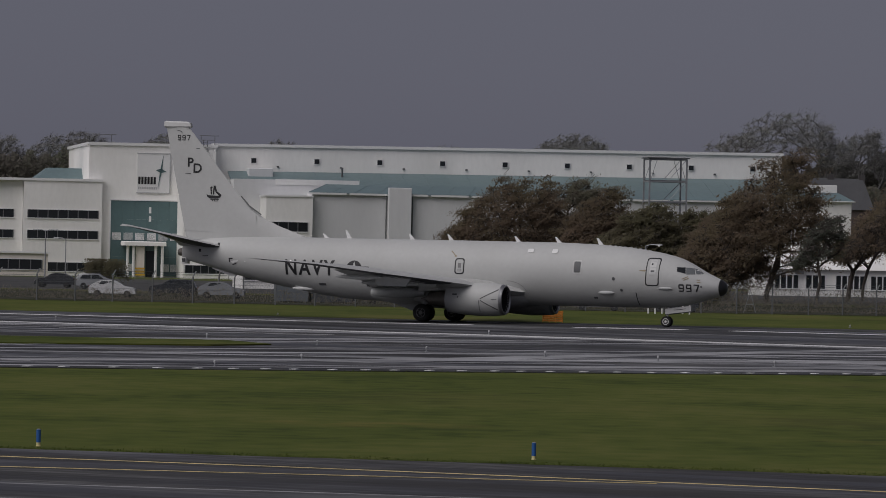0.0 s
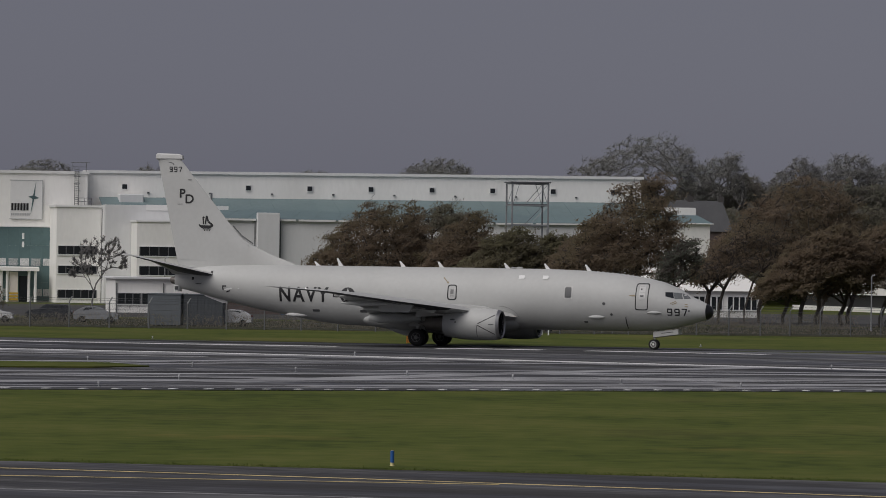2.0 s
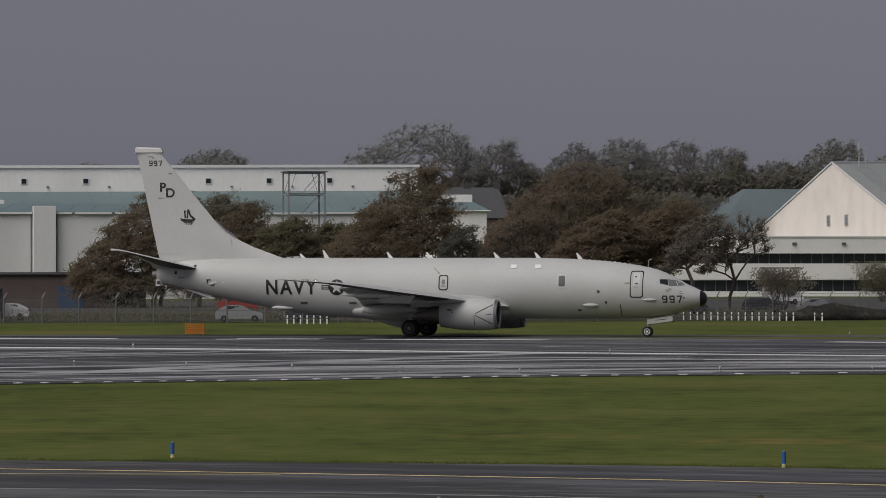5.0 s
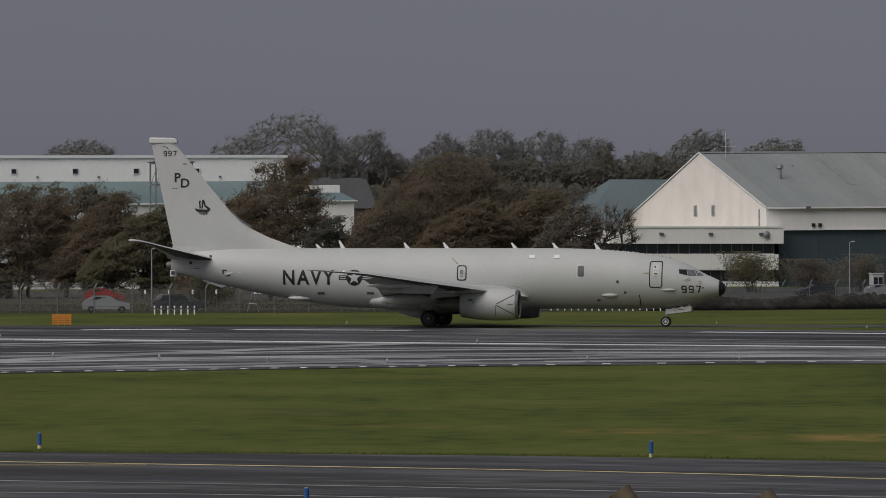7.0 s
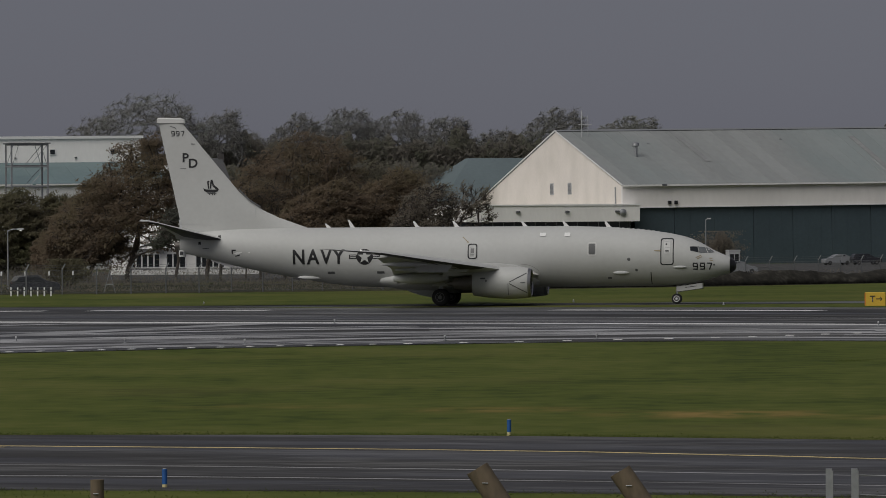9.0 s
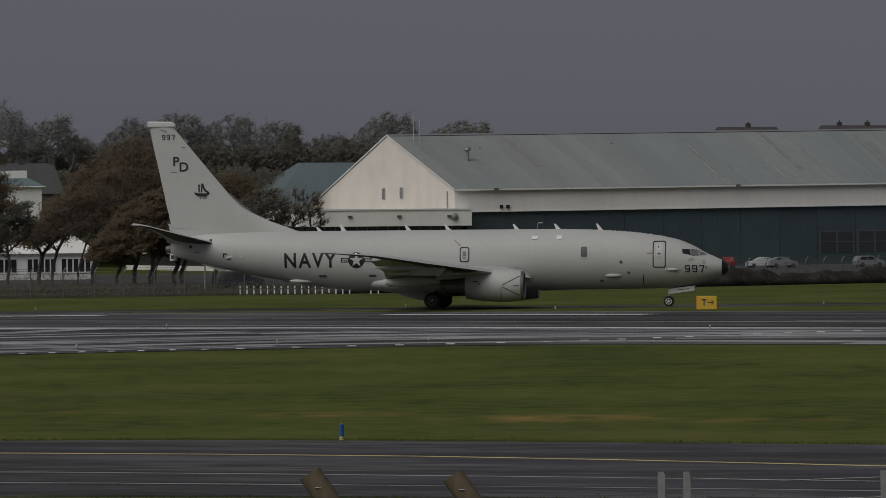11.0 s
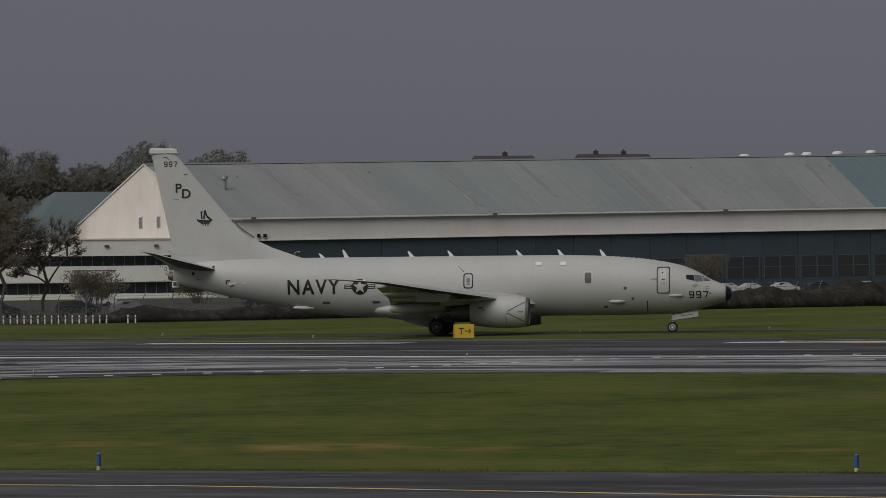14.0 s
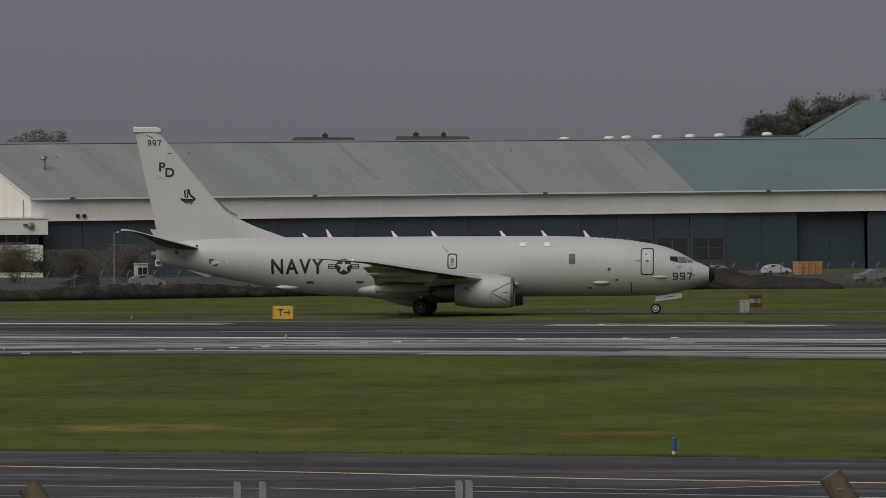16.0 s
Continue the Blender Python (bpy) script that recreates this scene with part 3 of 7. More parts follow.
def block_digits(text, x, z, w, h, t, gap):
    """Square-cut numerals 7 and 9, each of straight strokes of width t, centred at x and z."""
    verts, faces = [], []

    def bar(x0, x1, z0, z1):
        k = len(verts)
        verts.extend([(x0, 0, z0), (x1, 0, z0), (x1, 0, z1), (x0, 0, z1)])
        faces.append((k, k + 1, k + 2, k + 3))
    total = len(text) * w + (len(text) - 1) * gap
    for i, ch in enumerate(text):
        a = x - total / 2 + i * (w + gap)
        b, lo, hi, mid = a + w, z - h / 2, z + h / 2, z - 0.02
        bar(a + (0.25 * t if ch == "9" else 0), b - (0.25 * t if ch == "9" else 0), hi - t, hi)
        if ch == "9":
            bar(a, a + t, mid + t / 2, hi - t)
            bar(a + 0.25 * t, b - t, mid - t / 2, mid + t / 2)
            bar(b - t, b, lo + t, hi - t)
            bar(a + 0.25 * t, b - 0.25 * t, lo, lo + t)
        else:
            k = len(verts)
            verts.extend([(b - t * 1.1, 0, hi - t), (b, 0, hi - t), (b - 0.42 * w, 0, lo), (b - 0.42 * w - t * 1.1, 0, lo)])
            faces.append((k, k + 1, k + 2, k + 3))
    me = bpy.data.meshes.new("numerals")
    me.from_pydata(verts, [], faces)
    return me


def moved(me, x, z, sx=1.0, slant=0.0):
    for v in me.vertices:
        v.co = Vector((v.co.x * sx + x + slant * v.co.z, v.co.y, v.co.z + z))
    return me


def frame_outline(x0, x1, z0, z1, w, r=0.1, n=4):
    """Two rounded rings as a closed band, in x and z."""
    def ring(i):
        pts, q = [], r - i * 0.5 if r > i * 0.5 else 0.02
        for cx, cz, a0 in ((x1 - i - q, z1 - i - q, 0), (x0 + i + q, z1 - i - q, 90), (x0 + i + q, z0 + i + q, 180), (x1 - i - q, z0 + i + q, 270)):
            pts += [(cx + q * math.cos(radians(a0 + 90 * k / n)), cz + q * math.sin(radians(a0 + 90 * k / n))) for k in range(n + 1)]
        return pts
    me = bpy.data.meshes.new("outline")
    a, b = ring(0), ring(w)
    k = len(a)
    me.from_pydata([(x, 0, z) for x, z in a + b], [], [(i, (i + 1) % k, (i + 1) % k + k, i + k) for i in range(k)])
    return me


def foil(sections, side):
    """A lifting surface: sections (lateral, leading x, trailing x, z, thickness, washout); side -1 starboard."""
    prof = [(0.0, 0.0), (0.03, 0.38), (0.12, 0.72), (0.3, 1.0), (0.55, 0.82), (0.8, 0.42), (1.0, 0.06)]
    rings = []
    for lat, le, te, z, th, wash in sections:
        up = [(le + (te - le) * c, side * lat, z + wash * c + th * 0.55 * t) for c, t in prof]
        dn = [(le + (te - le) * c, side * lat, z + wash * c - th * 0.45 * t) for c, t in prof[::-1]]
        rings.append(up + dn)
    return Solid().loft(rings)


def under_skin(sections, side, reach):
    """A dark strip of underside shade along the leading edge, just proud of the skin."""
    prof = [(0.0, 0.0), (0.03, 0.38), (0.12, 0.72), (0.3, 1.0), (0.55, 0.82), (0.8, 0.42)]
    cut = [(c, t) for c, t in prof if c <= reach]
    rings = []
    for lat, le, te, z, th, wash in sections:
        low = [(le + (te - le) * c + (0.012 if c == 0 else 0), side * lat, z + wash * c - th * 0.45 * t - 0.012) for c, t in cut]
        rings.append(low + [(x, y, zz + 0.008) for x, y, zz in low[::-1]])
    return Solid().loft(rings)


def wheel(parent, name, x, y, z, r, w, hub=0.55, rim=None):
    o = new(name)
    o.parent, o.location = parent, (x, y, z)
    s = Solid().lathe([(-w / 2, r * hub), (-w / 2, r * 0.86), (-w * 0.38, r * 0.97), (-w * 0.15, r), (w * 0.15, r), (w * 0.38, r * 0.97), (w / 2, r * 0.86), (w / 2, r * hub)], "y", 28)
    part("tyre", s, M_TYRE, o, smooth=True)
    h = Solid().lathe([(-w * 0.56, 0.03), (-w * 0.56, r * 0.2), (-w * 0.42, r * 0.3), (-w * 0.40, r * 0.44), (-w * 0.52, r * 0.5), (-w * 0.52, r * hub), (w * 0.52, r * hub), (w * 0.45, r * 0.2), (w * 0.5, 0.03)], "y", 20)
    for k in range(5):
        a = 2 * math.pi * k / 5
        h.tube([(r * 0.38 * math.cos(a), -w * 0.47, r * 0.38 * math.sin(a)), (r * 0.38 * math.cos(a), -w * 0.58, r * 0.38 * math.sin(a))], r * 0.05, 6)
    part("rim", h, rim or M_HUB, o, smooth=True)
    return o


def build_aircraft():
    P = thing("patrol_aircraft", pose(0, 0, 0), "light grey twin-engine naval patrol aircraft taxiing with its wheels down", "aircraft")
    bm = body_mesh()
    body = part("fuselage", bm, M_GREY, P, smooth=True, sharp=60)
    # nose cone
    s = Solid()
    rings = []
    for x in (19.60, 19.56, 19.52, 19.46, 19.38, 19.3, 19.2):
        t, b, w = body_at(x)
        zc, h, k = (t + b) / 2, (t - b) / 2 + 0.012, w + 0.012
        rings.append([(x + 0.01, k * math.cos(a), zc + h * math.sin(a)) for a in [2 * math.pi * q / 32 for q in range(32)]])
    part("radome", s.loft(rings), M_RADOME, body, "black nose radome", smooth=True)
    # flight deck windows
    for lbl, o in (("", [(16.62, 3.84), (17.08, 3.83), (17.18, 3.46), (16.66, 3.58)]), ("", [(17.15, 3.82), (17.56, 3.79), (17.74, 3.43), (17.26, 3.42)]),
                   ("", [(17.64, 3.77), (17.90, 3.68), (18.20, 3.45), (17.83, 3.43)])):
        part("cockpit_window", on_skin(o, 0.012, 0.07), M_GLASS if o[0][0] < 17 else M_SCREEN, body, "dark flight deck window")
        cx, cz = sum(p[0] for p in o) / 4, sum(p[1] for p in o) / 4
        big = [(cx + (x - cx) * 1.1, cz + (z - cz) * 1.12) for x, z in o]
        part("window_surround", on_skin(big, 0.006, 0.07), M_MARKGREY, body)
    # doors, hatches
    part("service_door", on_skin(frame_outline(14.66, 15.54, 2.62, 4.42, 0.065, 0.16)), M_BLACK, body, "dark outlined forward service door")
    part("door_window", on_skin([(15.04 + 0.055 * math.cos(a), 4.02 + 0.055 * math.sin(a)) for a in [2 * math.pi * q / 12 for q in range(12)]], 0.02), M_BLACK, body)
    for z, w in ((4.2, 0.3), (3.78, 0.36), (3.44, 0.34), (3.3, 0.26)):
        part("door_stencil", on_skin([(14.94, z), (14.94 + w, z), (14.94 + w, z + 0.03), (14.94, z + 0.03)], 0.016), M_GREY2, body)
    part("door_panel", on_skin([(14.9, 3.4), (15.3, 3.4), (15.3, 4.3), (14.9, 4.3)], 0.006), M_DOORWHITE, body)
    part("door_handle", on_skin([(14.98, 3.52), (15.22, 3.52), (15.22, 3.62), (14.98, 3.62)], 0.02), M_MARKGREY, body)
    part("overwing_exit", on_skin(frame_outline(1.68, 2.34, 3.10, 4.14, 0.075, 0.18)), M_BLACK, body, "dark outlined overwing emergency exit")
    part("exit_panel", on_skin(frame_outline(1.84, 2.18, 3.2, 3.98, 0.03, 0.1), 0.016), M_DOORWHITE, body)
    part("exit_window", on_skin([(1.9, 3.52), (2.12, 3.52), (2.12, 3.82), (1.9, 3.82)], 0.016), M_SEAMGREY, body)
    for z in (3.42, 3.36):
        part("exit_stencil", on_skin([(1.88, z), (2.14, z), (2.14, z + 0.025), (1.88, z + 0.025)], 0.016), M_SEAMGREY, body)
    part("observer_window", on_skin([(9.86, 3.44), (9.92, 3.38), (10.22, 3.38), (10.28, 3.44), (10.28, 4.02), (10.22, 4.08), (9.92, 4.08), (9.86, 4.02)], 0.02), M_MARKGREY, body, "large observer window with dark pane")
    part("window_frame", on_skin(frame_outline(9.76, 10.38, 3.28, 4.18, 0.05, 0.14), 0.012), M_DOORWHITE, body)
    for x in (6.72, 8.38):
        o = [(x - 0.2, 4.60), (x + 0.14, 4.60), (x + 0.2, 4.64), (x + 0.2, 4.80), (x + 0.14, 4.84), (x - 0.2, 4.84)]
        part("white_panel", on_skin(o, 0.04, 0.06), M_WHITE, body, "small white rectangular panel")
    for x0, x1, z0, z1 in ((-7.9, -7.4, 2.16, 2.32), (-4.5, -4.0, 2.16, 2.32), (11.1, 11.35, 1.72, 1.84)):
        part("vent_slot", on_skin([(x0, z0), (x1, z0), (x1, z1), (x0, z1)], 0.014), M_MARKGREY, body)
    for o, m in (([(-14.53, 3.84), (-14.53, 3.55), (-14.44, 3.55), (-14.44, 3.76), (-14.22, 3.76), (-14.22, 3.84)], M_BLACK), ([(-14.28, 3.42), (-14.28, 3.36), (-13.95, 3.44), (-13.95, 3.52)], M_BLACK),
                 ([(-14.42, 3.56), (-14.2, 3.5), (-13.8, 3.62), (-13.8, 3.70), (-14.2, 3.66)], M_WHITE), ([(-13.35, 3.6), (-13.22, 3.6), (-13.22, 3.66), (-13.35, 3.66)], M_WHITE), ([(-16.6, 3.9), (-16.15, 3.92), (-16.15, 3.97), (-16.6, 3.96)], M_MARKGREY)):
        part("outflow_panel", on_skin(o, 0.016), m, body)
    for x, z in ((-15.5, 4.62), (-16.9, 4.2)):
        part("drain_port", on_skin([(x, z), (x + 0.18, z), (x + 0.18, z + 0.2), (x, z + 0.2)], 0.016), M_BLACK, body)
    part("panel_line", on_skin([(13.98, 1.36), (14.04, 1.36), (14.04, 2.16), (13.98, 2.16)], 0.012), M_BLACK, body)
    for x, z, r in ((13.05, 2.3, 0.09), (12.55, 3.02, 0.11), (18.2, 2.62, 0.06), (12.3, 2.1, 0.05)):
        part("sensor_port", on_skin([(x + r * math.cos(a), z + r * math.sin(a)) for a in [2 * math.pi * q / 12 for q in range(12)]], 0.014), M_MARKGREY, body)
    part("rescue_arrow", on_skin([(1.28, 4.58), (1.34, 4.62), (1.66, 4.32), (1.70, 4.36), (1.74, 4.2), (1.58, 4.24), (1.62, 4.28)], 0.014), M_TAN, body, "small faded tan rescue arrow")
    for x0, x1, z in ((14.25, 14.62, 3.62),):
        part("rescue_arrow", on_skin([(x0, z), (x1, z + 0.03), (x1 + 0.06, z - 0.03), (x1, z - 0.09), (x0, z - 0.06)], 0.014), M_TAN, body, "small faded tan rescue arrow")
    # blisters on the side
    for x, z, ln, r, m in ((12.0, 2.12, 0.55, 0.14, M_GREY2), (15.9, 2.48, 0.5, 0.1, M_GREY2), (-9.08, 1.94, 0.95, 0.14, M_WHITE)):
        s = Solid().lathe([(-ln, 0.02), (-ln * 0.8, r * 0.6), (-ln * 0.3, r), (ln * 0.4, r * 0.95), (ln * 0.85, r * 0.5), (ln, 0.02)], "x", 12, (x, -skin(x, z), z))
        part("antenna_fairing", s, m, body, "boat-shaped antenna fairing", smooth=True)
    # aerials on the spine
    for x, h in ((-8.05, 0.28), (-6.45, 0.52), (-2.0, 0.38), (0.7, 0.38), (5.35, 0.36), (8.15, 0.36), (11.0, 0.42)):
        z = body_at(x)[0] - 0.05
        s = Solid().loft([[(x + 0.24, -0.03, z), (x + 0.24, 0.03, z), (x - 0.10, 0.03, z), (x - 0.10, -0.03, z)],
                          [(x - 0.16, -0.015, z + h + 0.05), (x - 0.16, 0.015, z + h + 0.05), (x - 0.27, 0.015, z + h + 0.05), (x - 0.27, -0.015, z + h + 0.05)]])
        part("blade_antenna", s, M_WHITE, body, "white swept blade antenna")
    for i in range(9):
        s = Solid().box(11.6 + i * 0.34, 11.75 + i * 0.34, -0.05, 0.05, body_at(11.6 + i * 0.34)[0] - 0.02, body_at(11.6 + i * 0.34)[0] + 0.028)
        part("spine_fitting", s, M_GREY2, body)
    # lettering
    part("navy_lettering", on_skin(moved(letters("NAVY", 1.02, 0.024, 1.24), -8.46, 3.32, 0.86), 0.014), M_BLACK, body, "black capital letters on the rear fuselage")
    part("nose_number", on_skin(block_digits("997", 17.44, 2.53, 0.34, 0.47, 0.075, 0.13), 0.014, 0.08), M_BLACK, body, "black number on the nose")
    # national star with bars
    cx, cz, R = -5.32, 3.3, 0.54
    part("roundel_disc", on_skin([(cx + R * math.cos(a), cz + R * math.sin(a)) for a in [2 * math.pi * q / 32 for q in range(32)]], 0.012), M_BLACK, body, "dark round disc behind a star")
    star = [(cx + (R * 0.9 if k % 2 == 0 else R * 0.36) * math.sin(math.pi * k / 5), cz + (R * 0.9 if k % 2 == 0 else R * 0.36) * math.cos(math.pi * k / 5)) for k in range(10)]
    part("roundel_star", on_skin(star, 0.02), M_GREY, body, "light grey star")
    for sx in (-1, 1):
        o = [(cx + sx * R * 0.98, cz - 0.14), (cx + sx * (R * 0.98 + 0.52), cz - 0.14), (cx + sx * (R * 0.98 + 0.52), cz + 0.16), (cx + sx * R * 0.98, cz + 0.16)]
        part("roundel_bar", on_skin(o, 0.012), M_BLACK, body)
        for dz in (-0.075, 0.045):
            o2 = [(cx + sx * (R + 0.04), cz + dz), (cx + sx * (R + 0.44), cz + dz), (cx + sx * (R + 0.44), cz + dz + 0.055), (cx + sx * (R + 0.04), cz + dz + 0.055)]
            part("roundel_stripe", on_skin(o2, 0.02), M_GREY, body)
    # fin with dorsal fairing
    s = Solid()
    rows = []
    for z, le, te, th in ((5.05, -9.0, -18.05, 0.26), (5.25, -9.35, -18.1, 0.27), (5.62, -10.4, -18.2, 0.27), (6.02, -11.5, -18.3, 0.27), (6.52, -12.55, -18.4, 0.26),
                          (7.15, -13.5, -18.55, 0.25), (7.8, -14.2, -18.68, 0.24), (9.5, -15.62, -19.05, 0.2), (11.2, -17.02, -19.42, 0.15), (12.45, -18.05, -19.68, 0.11)):
        prof = [(0.0, 0.02), (0.06, 0.45), (0.25, 0.9), (0.45, 1.0), (0.7, 0.7), (1.0, 0.08)]
        rows.append([(le + (te - le) * c, t * th, z) for c, t in prof] + [(le + (te - le) * c, -t * th, z) for c, t in prof[::-1]])
    s.loft(rows)
    fin = part("fin", s, M_GREY, P, smooth=True, sharp=50)
    s = Solid().loft([[(-17.9, 0.05, 12.4), (-19.74, 0.06, 12.4), (-19.74, -0.06, 12.4), (-17.9, -0.05, 12.4)],
                      [(-17.86, 0.16, 12.5), (-19.8, 0.16, 12.5), (-19.8, -0.16, 12.5), (-17.86, -0.16, 12.5)],
                      [(-17.92, 0.15, 12.72), (-19.8, 0.15, 12.78), (-19.8, -0.15, 12.78), (-17.92, -0.15, 12.72)],
                      [(-18.2, 0.05, 12.82), (-19.7, 0.06, 12.86), (-19.7, -0.06, 12.86), (-18.2, -0.05, 12.82)]])
    part("fin_cap", s, M_DOORWHITE, fin, "pale bulged fin cap", smooth=True, sharp=30)

    def on_fin(me):
        for v in me.vertices:
            z = v.co.z
            le, te = np.interp(z, [5, 7.8, 12.45], [-9, -14.2, -18.05]), np.interp(z, [5, 12.45], [-18.05, -19.68])
            c = min(1, max(0, (v.co.x - le) / (te - le)))
            th = np.interp(z, [5.05, 7.8, 9.5, 11.2, 12.45], [0.26, 0.24, 0.2, 0.15, 0.11])
            v.co.y = -th * float(np.interp(c, [0, 0.06, 0.25, 0.45, 0.7, 1.0], [0.02, 0.45, 0.9, 1.0, 0.7, 0.08])) - 0.02
        return me

    def flat(o):
        me = bpy.data.meshes.new("marking")
        me.from_pydata([(x, 0, z) for x, z in o], [], [tuple(range(len(o)))])
        return me
    part("fin_number", on_fin(block_digits("997", -18.36, 11.76, 0.24, 0.36, 0.055, 0.09)), M_BLACK, fin, "small black number near the fin tip")
    part("fin_letter", on_fin(moved(letters("P", 0.62, 0.022), -17.82, 10.12, 1.05)), M_BLACK, fin, "black tail code letter")
    part("fin_letter", on_fin(moved(letters("D", 0.62, 0.022), -17.30, 9.74, 1.05)), M_BLACK, fin, "black tail code letter")
    def stroke(x0, z0, x1, z1, w):
        d = Vector((x1 - x0, z1 - z0)).normalized() * w * 0.75
        return [(x0 - d.y, z0 + d.x), (x0 + d.y, z0 - d.x), (x1 + d.y, z1 - d.x), (x1 - d.y, z1 + d.x)]
    for o in ([(-0.53, -0.09), (-0.46, -0.27), (-0.28, -0.38), (0.26, -0.38), (0.46, -0.31), (0.57, -0.14), (0.26, -0.19), (-0.34, -0.17)],
              stroke(-0.21, 0.38, -0.16, -0.12, 0.065), stroke(0.03, 0.48, -0.03, -0.12, 0.065), stroke(0.05, 0.46, 0.17, 0.08, 0.08), stroke(0.18, 0.06, 0.48, -0.17, 0.09),
              stroke(-0.22, 0.39, -0.1, 0.36, 0.05), stroke(-0.24, -0.43, 0.38, -0.43, 0.04), stroke(-0.12, -0.52, -0.05, -0.52, 0.06), stroke(0.06, -0.52, 0.13, -0.52, 0.06), stroke(0.22, -0.52, 0.29, -0.52, 0.06)):
        part("fin_emblem", on_fin(flat([(x - 16.08, z + 8.12) for x, z in o])), M_BLACK, fin, "plain dark emblem strokes on the fin")
    # rescue stencils below the flight deck windows
    for x0, z0, x1, z1 in ((17.0, 3.1, 17.35, 3.26), (17.1, 3.02, 17.42, 3.17), (17.9, 3.06, 18.1, 3.05), (17.92, 2.92, 18.15, 2.9)):
        part("rescue_stencil", on_skin(stroke(x0, z0, x1, z1, 0.035), 0.014), M_TAN, body, "faded tan rescue stencil")
    for o in ([(-18.9, 12.28), (-18.55, 12.2), (-18.45, 12.05), (-18.49, 12.05), (-18.6, 12.16), (-18.9, 12.24)], [(-17.45, 11.02), (-17.2, 11.02), (-17.2, 11.07), (-17.45, 11.07)],
              [(-18.2, 9.36), (-17.8, 9.36), (-17.8, 9.39), (-18.2, 9.39)]):
        part("fin_panel_line", on_fin(flat(o)), M_MARKGREY, fin)
    for o in ([(-13.05, 5.32), (-13.02, 5.32), (-13.02, 6.74), (-13.05, 6.76)], [(-13.0, 5.36), (-9.6, 5.34), (-9.6, 5.365), (-13.0, 5.385)],
              [(-18.28, 5.6), (-16.0, 5.5), (-16.0, 5.53), (-18.28, 5.63)]):
        part("fin_panel_line", on_fin(flat(o)), M_GREY2, fin)
    # seam of the wing root fairing
    arc = [(5.3 + 1.35 * math.sin(q * 0.16), 2.74 - 0.95 * (1 - math.cos(q * 0.16)), 0.028) for q in range(10)]
    for (x0, z0, _), (x1, z1, _) in zip(arc, arc[1:]):
        part("fairing_seam", on_skin([(x0, z0 - 0.012), (x1, z1 - 0.012), (x1, z1 + 0.012), (x0, z0 + 0.012)], 0.012), M_SEAMGREY, body)
    # rudder hinge line and leading-edge marks
    part("leading_edge_wear", on_fin(flat([(-12.65, 6.75), (-13.5, 7.3), (-14.15, 7.95), (-14.25, 7.92), (-13.55, 7.22), (-12.7, 6.68)])), M_MARKGREY, fin)
    # tailplane
    for side in (-1, 1):
        s = foil([(0.2, -15.0, -18.5, 4.5, 0.42, 0.1), (0.9, -15.3, -18.5, 4.58, 0.36, 0.3), (4.0, -17.1, -19.05, 5.16, 0.2, 0.4), (6.9, -18.55, -19.65, 5.68, 0.12, 0.24), (7.2, -19.0, -19.7, 5.78, 0.05, 0.02)], side)
        tp = part("tailplane", s, M_GREY, P, "grey swept tailplane", smooth=True, sharp=50)
        part("leading_edge_slat", under_skin([(0.2, -15.0, -18.5, 4.5, 0.42, 0.1), (0.9, -15.3, -18.5, 4.58, 0.36, 0.3), (4.0, -17.1, -19.05, 5.16, 0.2, 0.4), (6.9, -18.55, -19.65, 5.68, 0.12, 0.24), (7.2, -19.0, -19.7, 5.78, 0.05, 0.02)][1:4], side, 0.81), M_EDGESHADE, tp, "dark strip under the leading edge, underside shade as colour")
    s = Solid().lathe([(0.0, 0.30), (-0.35, 0.24), (-0.42, 0.2), (-0.2, 0.15)], "x", 16, (-18.2, 0, 4.15))
    part("tail_exhaust", s, M_DARKMETAL, P, smooth=True)
    s = Solid().chamfer(-18.33, -17.9, -0.3, 0.3, 3.38, 3.88, 0.1)
    tf = part("tail_sensor_fairing", s, M_WHITE, P, "blunt white sensor box under the tail")
    part("sensor_port", Solid().chamfer(-18.24, -18.02, -0.32, -0.302, 3.5, 3.74, 0.02), M_MARKGREY, tf)
    s = Solid().loft([[(-16.15, -0.06, 3.2), (-16.15, 0.06, 3.2), (-16.15, 0.06, 3.1), (-16.15, -0.06, 3.1)], [(-14.8, -0.1, 2.95), (-14.8, 0.1, 2.95), (-14.8, 0.1, 2.62), (-14.8, -0.1, 2.62)], [(-14.5, -0.08, 2.9), (-14.5, 0.08, 2.9), (-14.5, 0.08, 2.66), (-14.5, -0.08, 2.66)]])
    part("tail_skid", s, M_WHITE, P, "white tail skid")
    # wing
    for side in (-1, 1):
        w = part("wing", foil([(0.6, 7.0, -1.8, 1.95, 1.15, 0.0), (1.9, 6.2, -1.8, 2.05, 1.0, 0.0), (6.0, 3.9, -2.05, 2.5, 0.62, 0.42), (12.0, 0.75, -3.0, 3.08, 0.34, 0.56), (17.0, -1.95, -4.05, 3.62, 0.17, 0.16), (18.3, -3.6, -5.2, 3.77, 0.09, 0.06), (18.8, -5.0, -5.75, 3.88, 0.03, 0.0)], side), M_GREY, P,
                 "grey swept wing with raked tip", smooth=True, sharp=50)
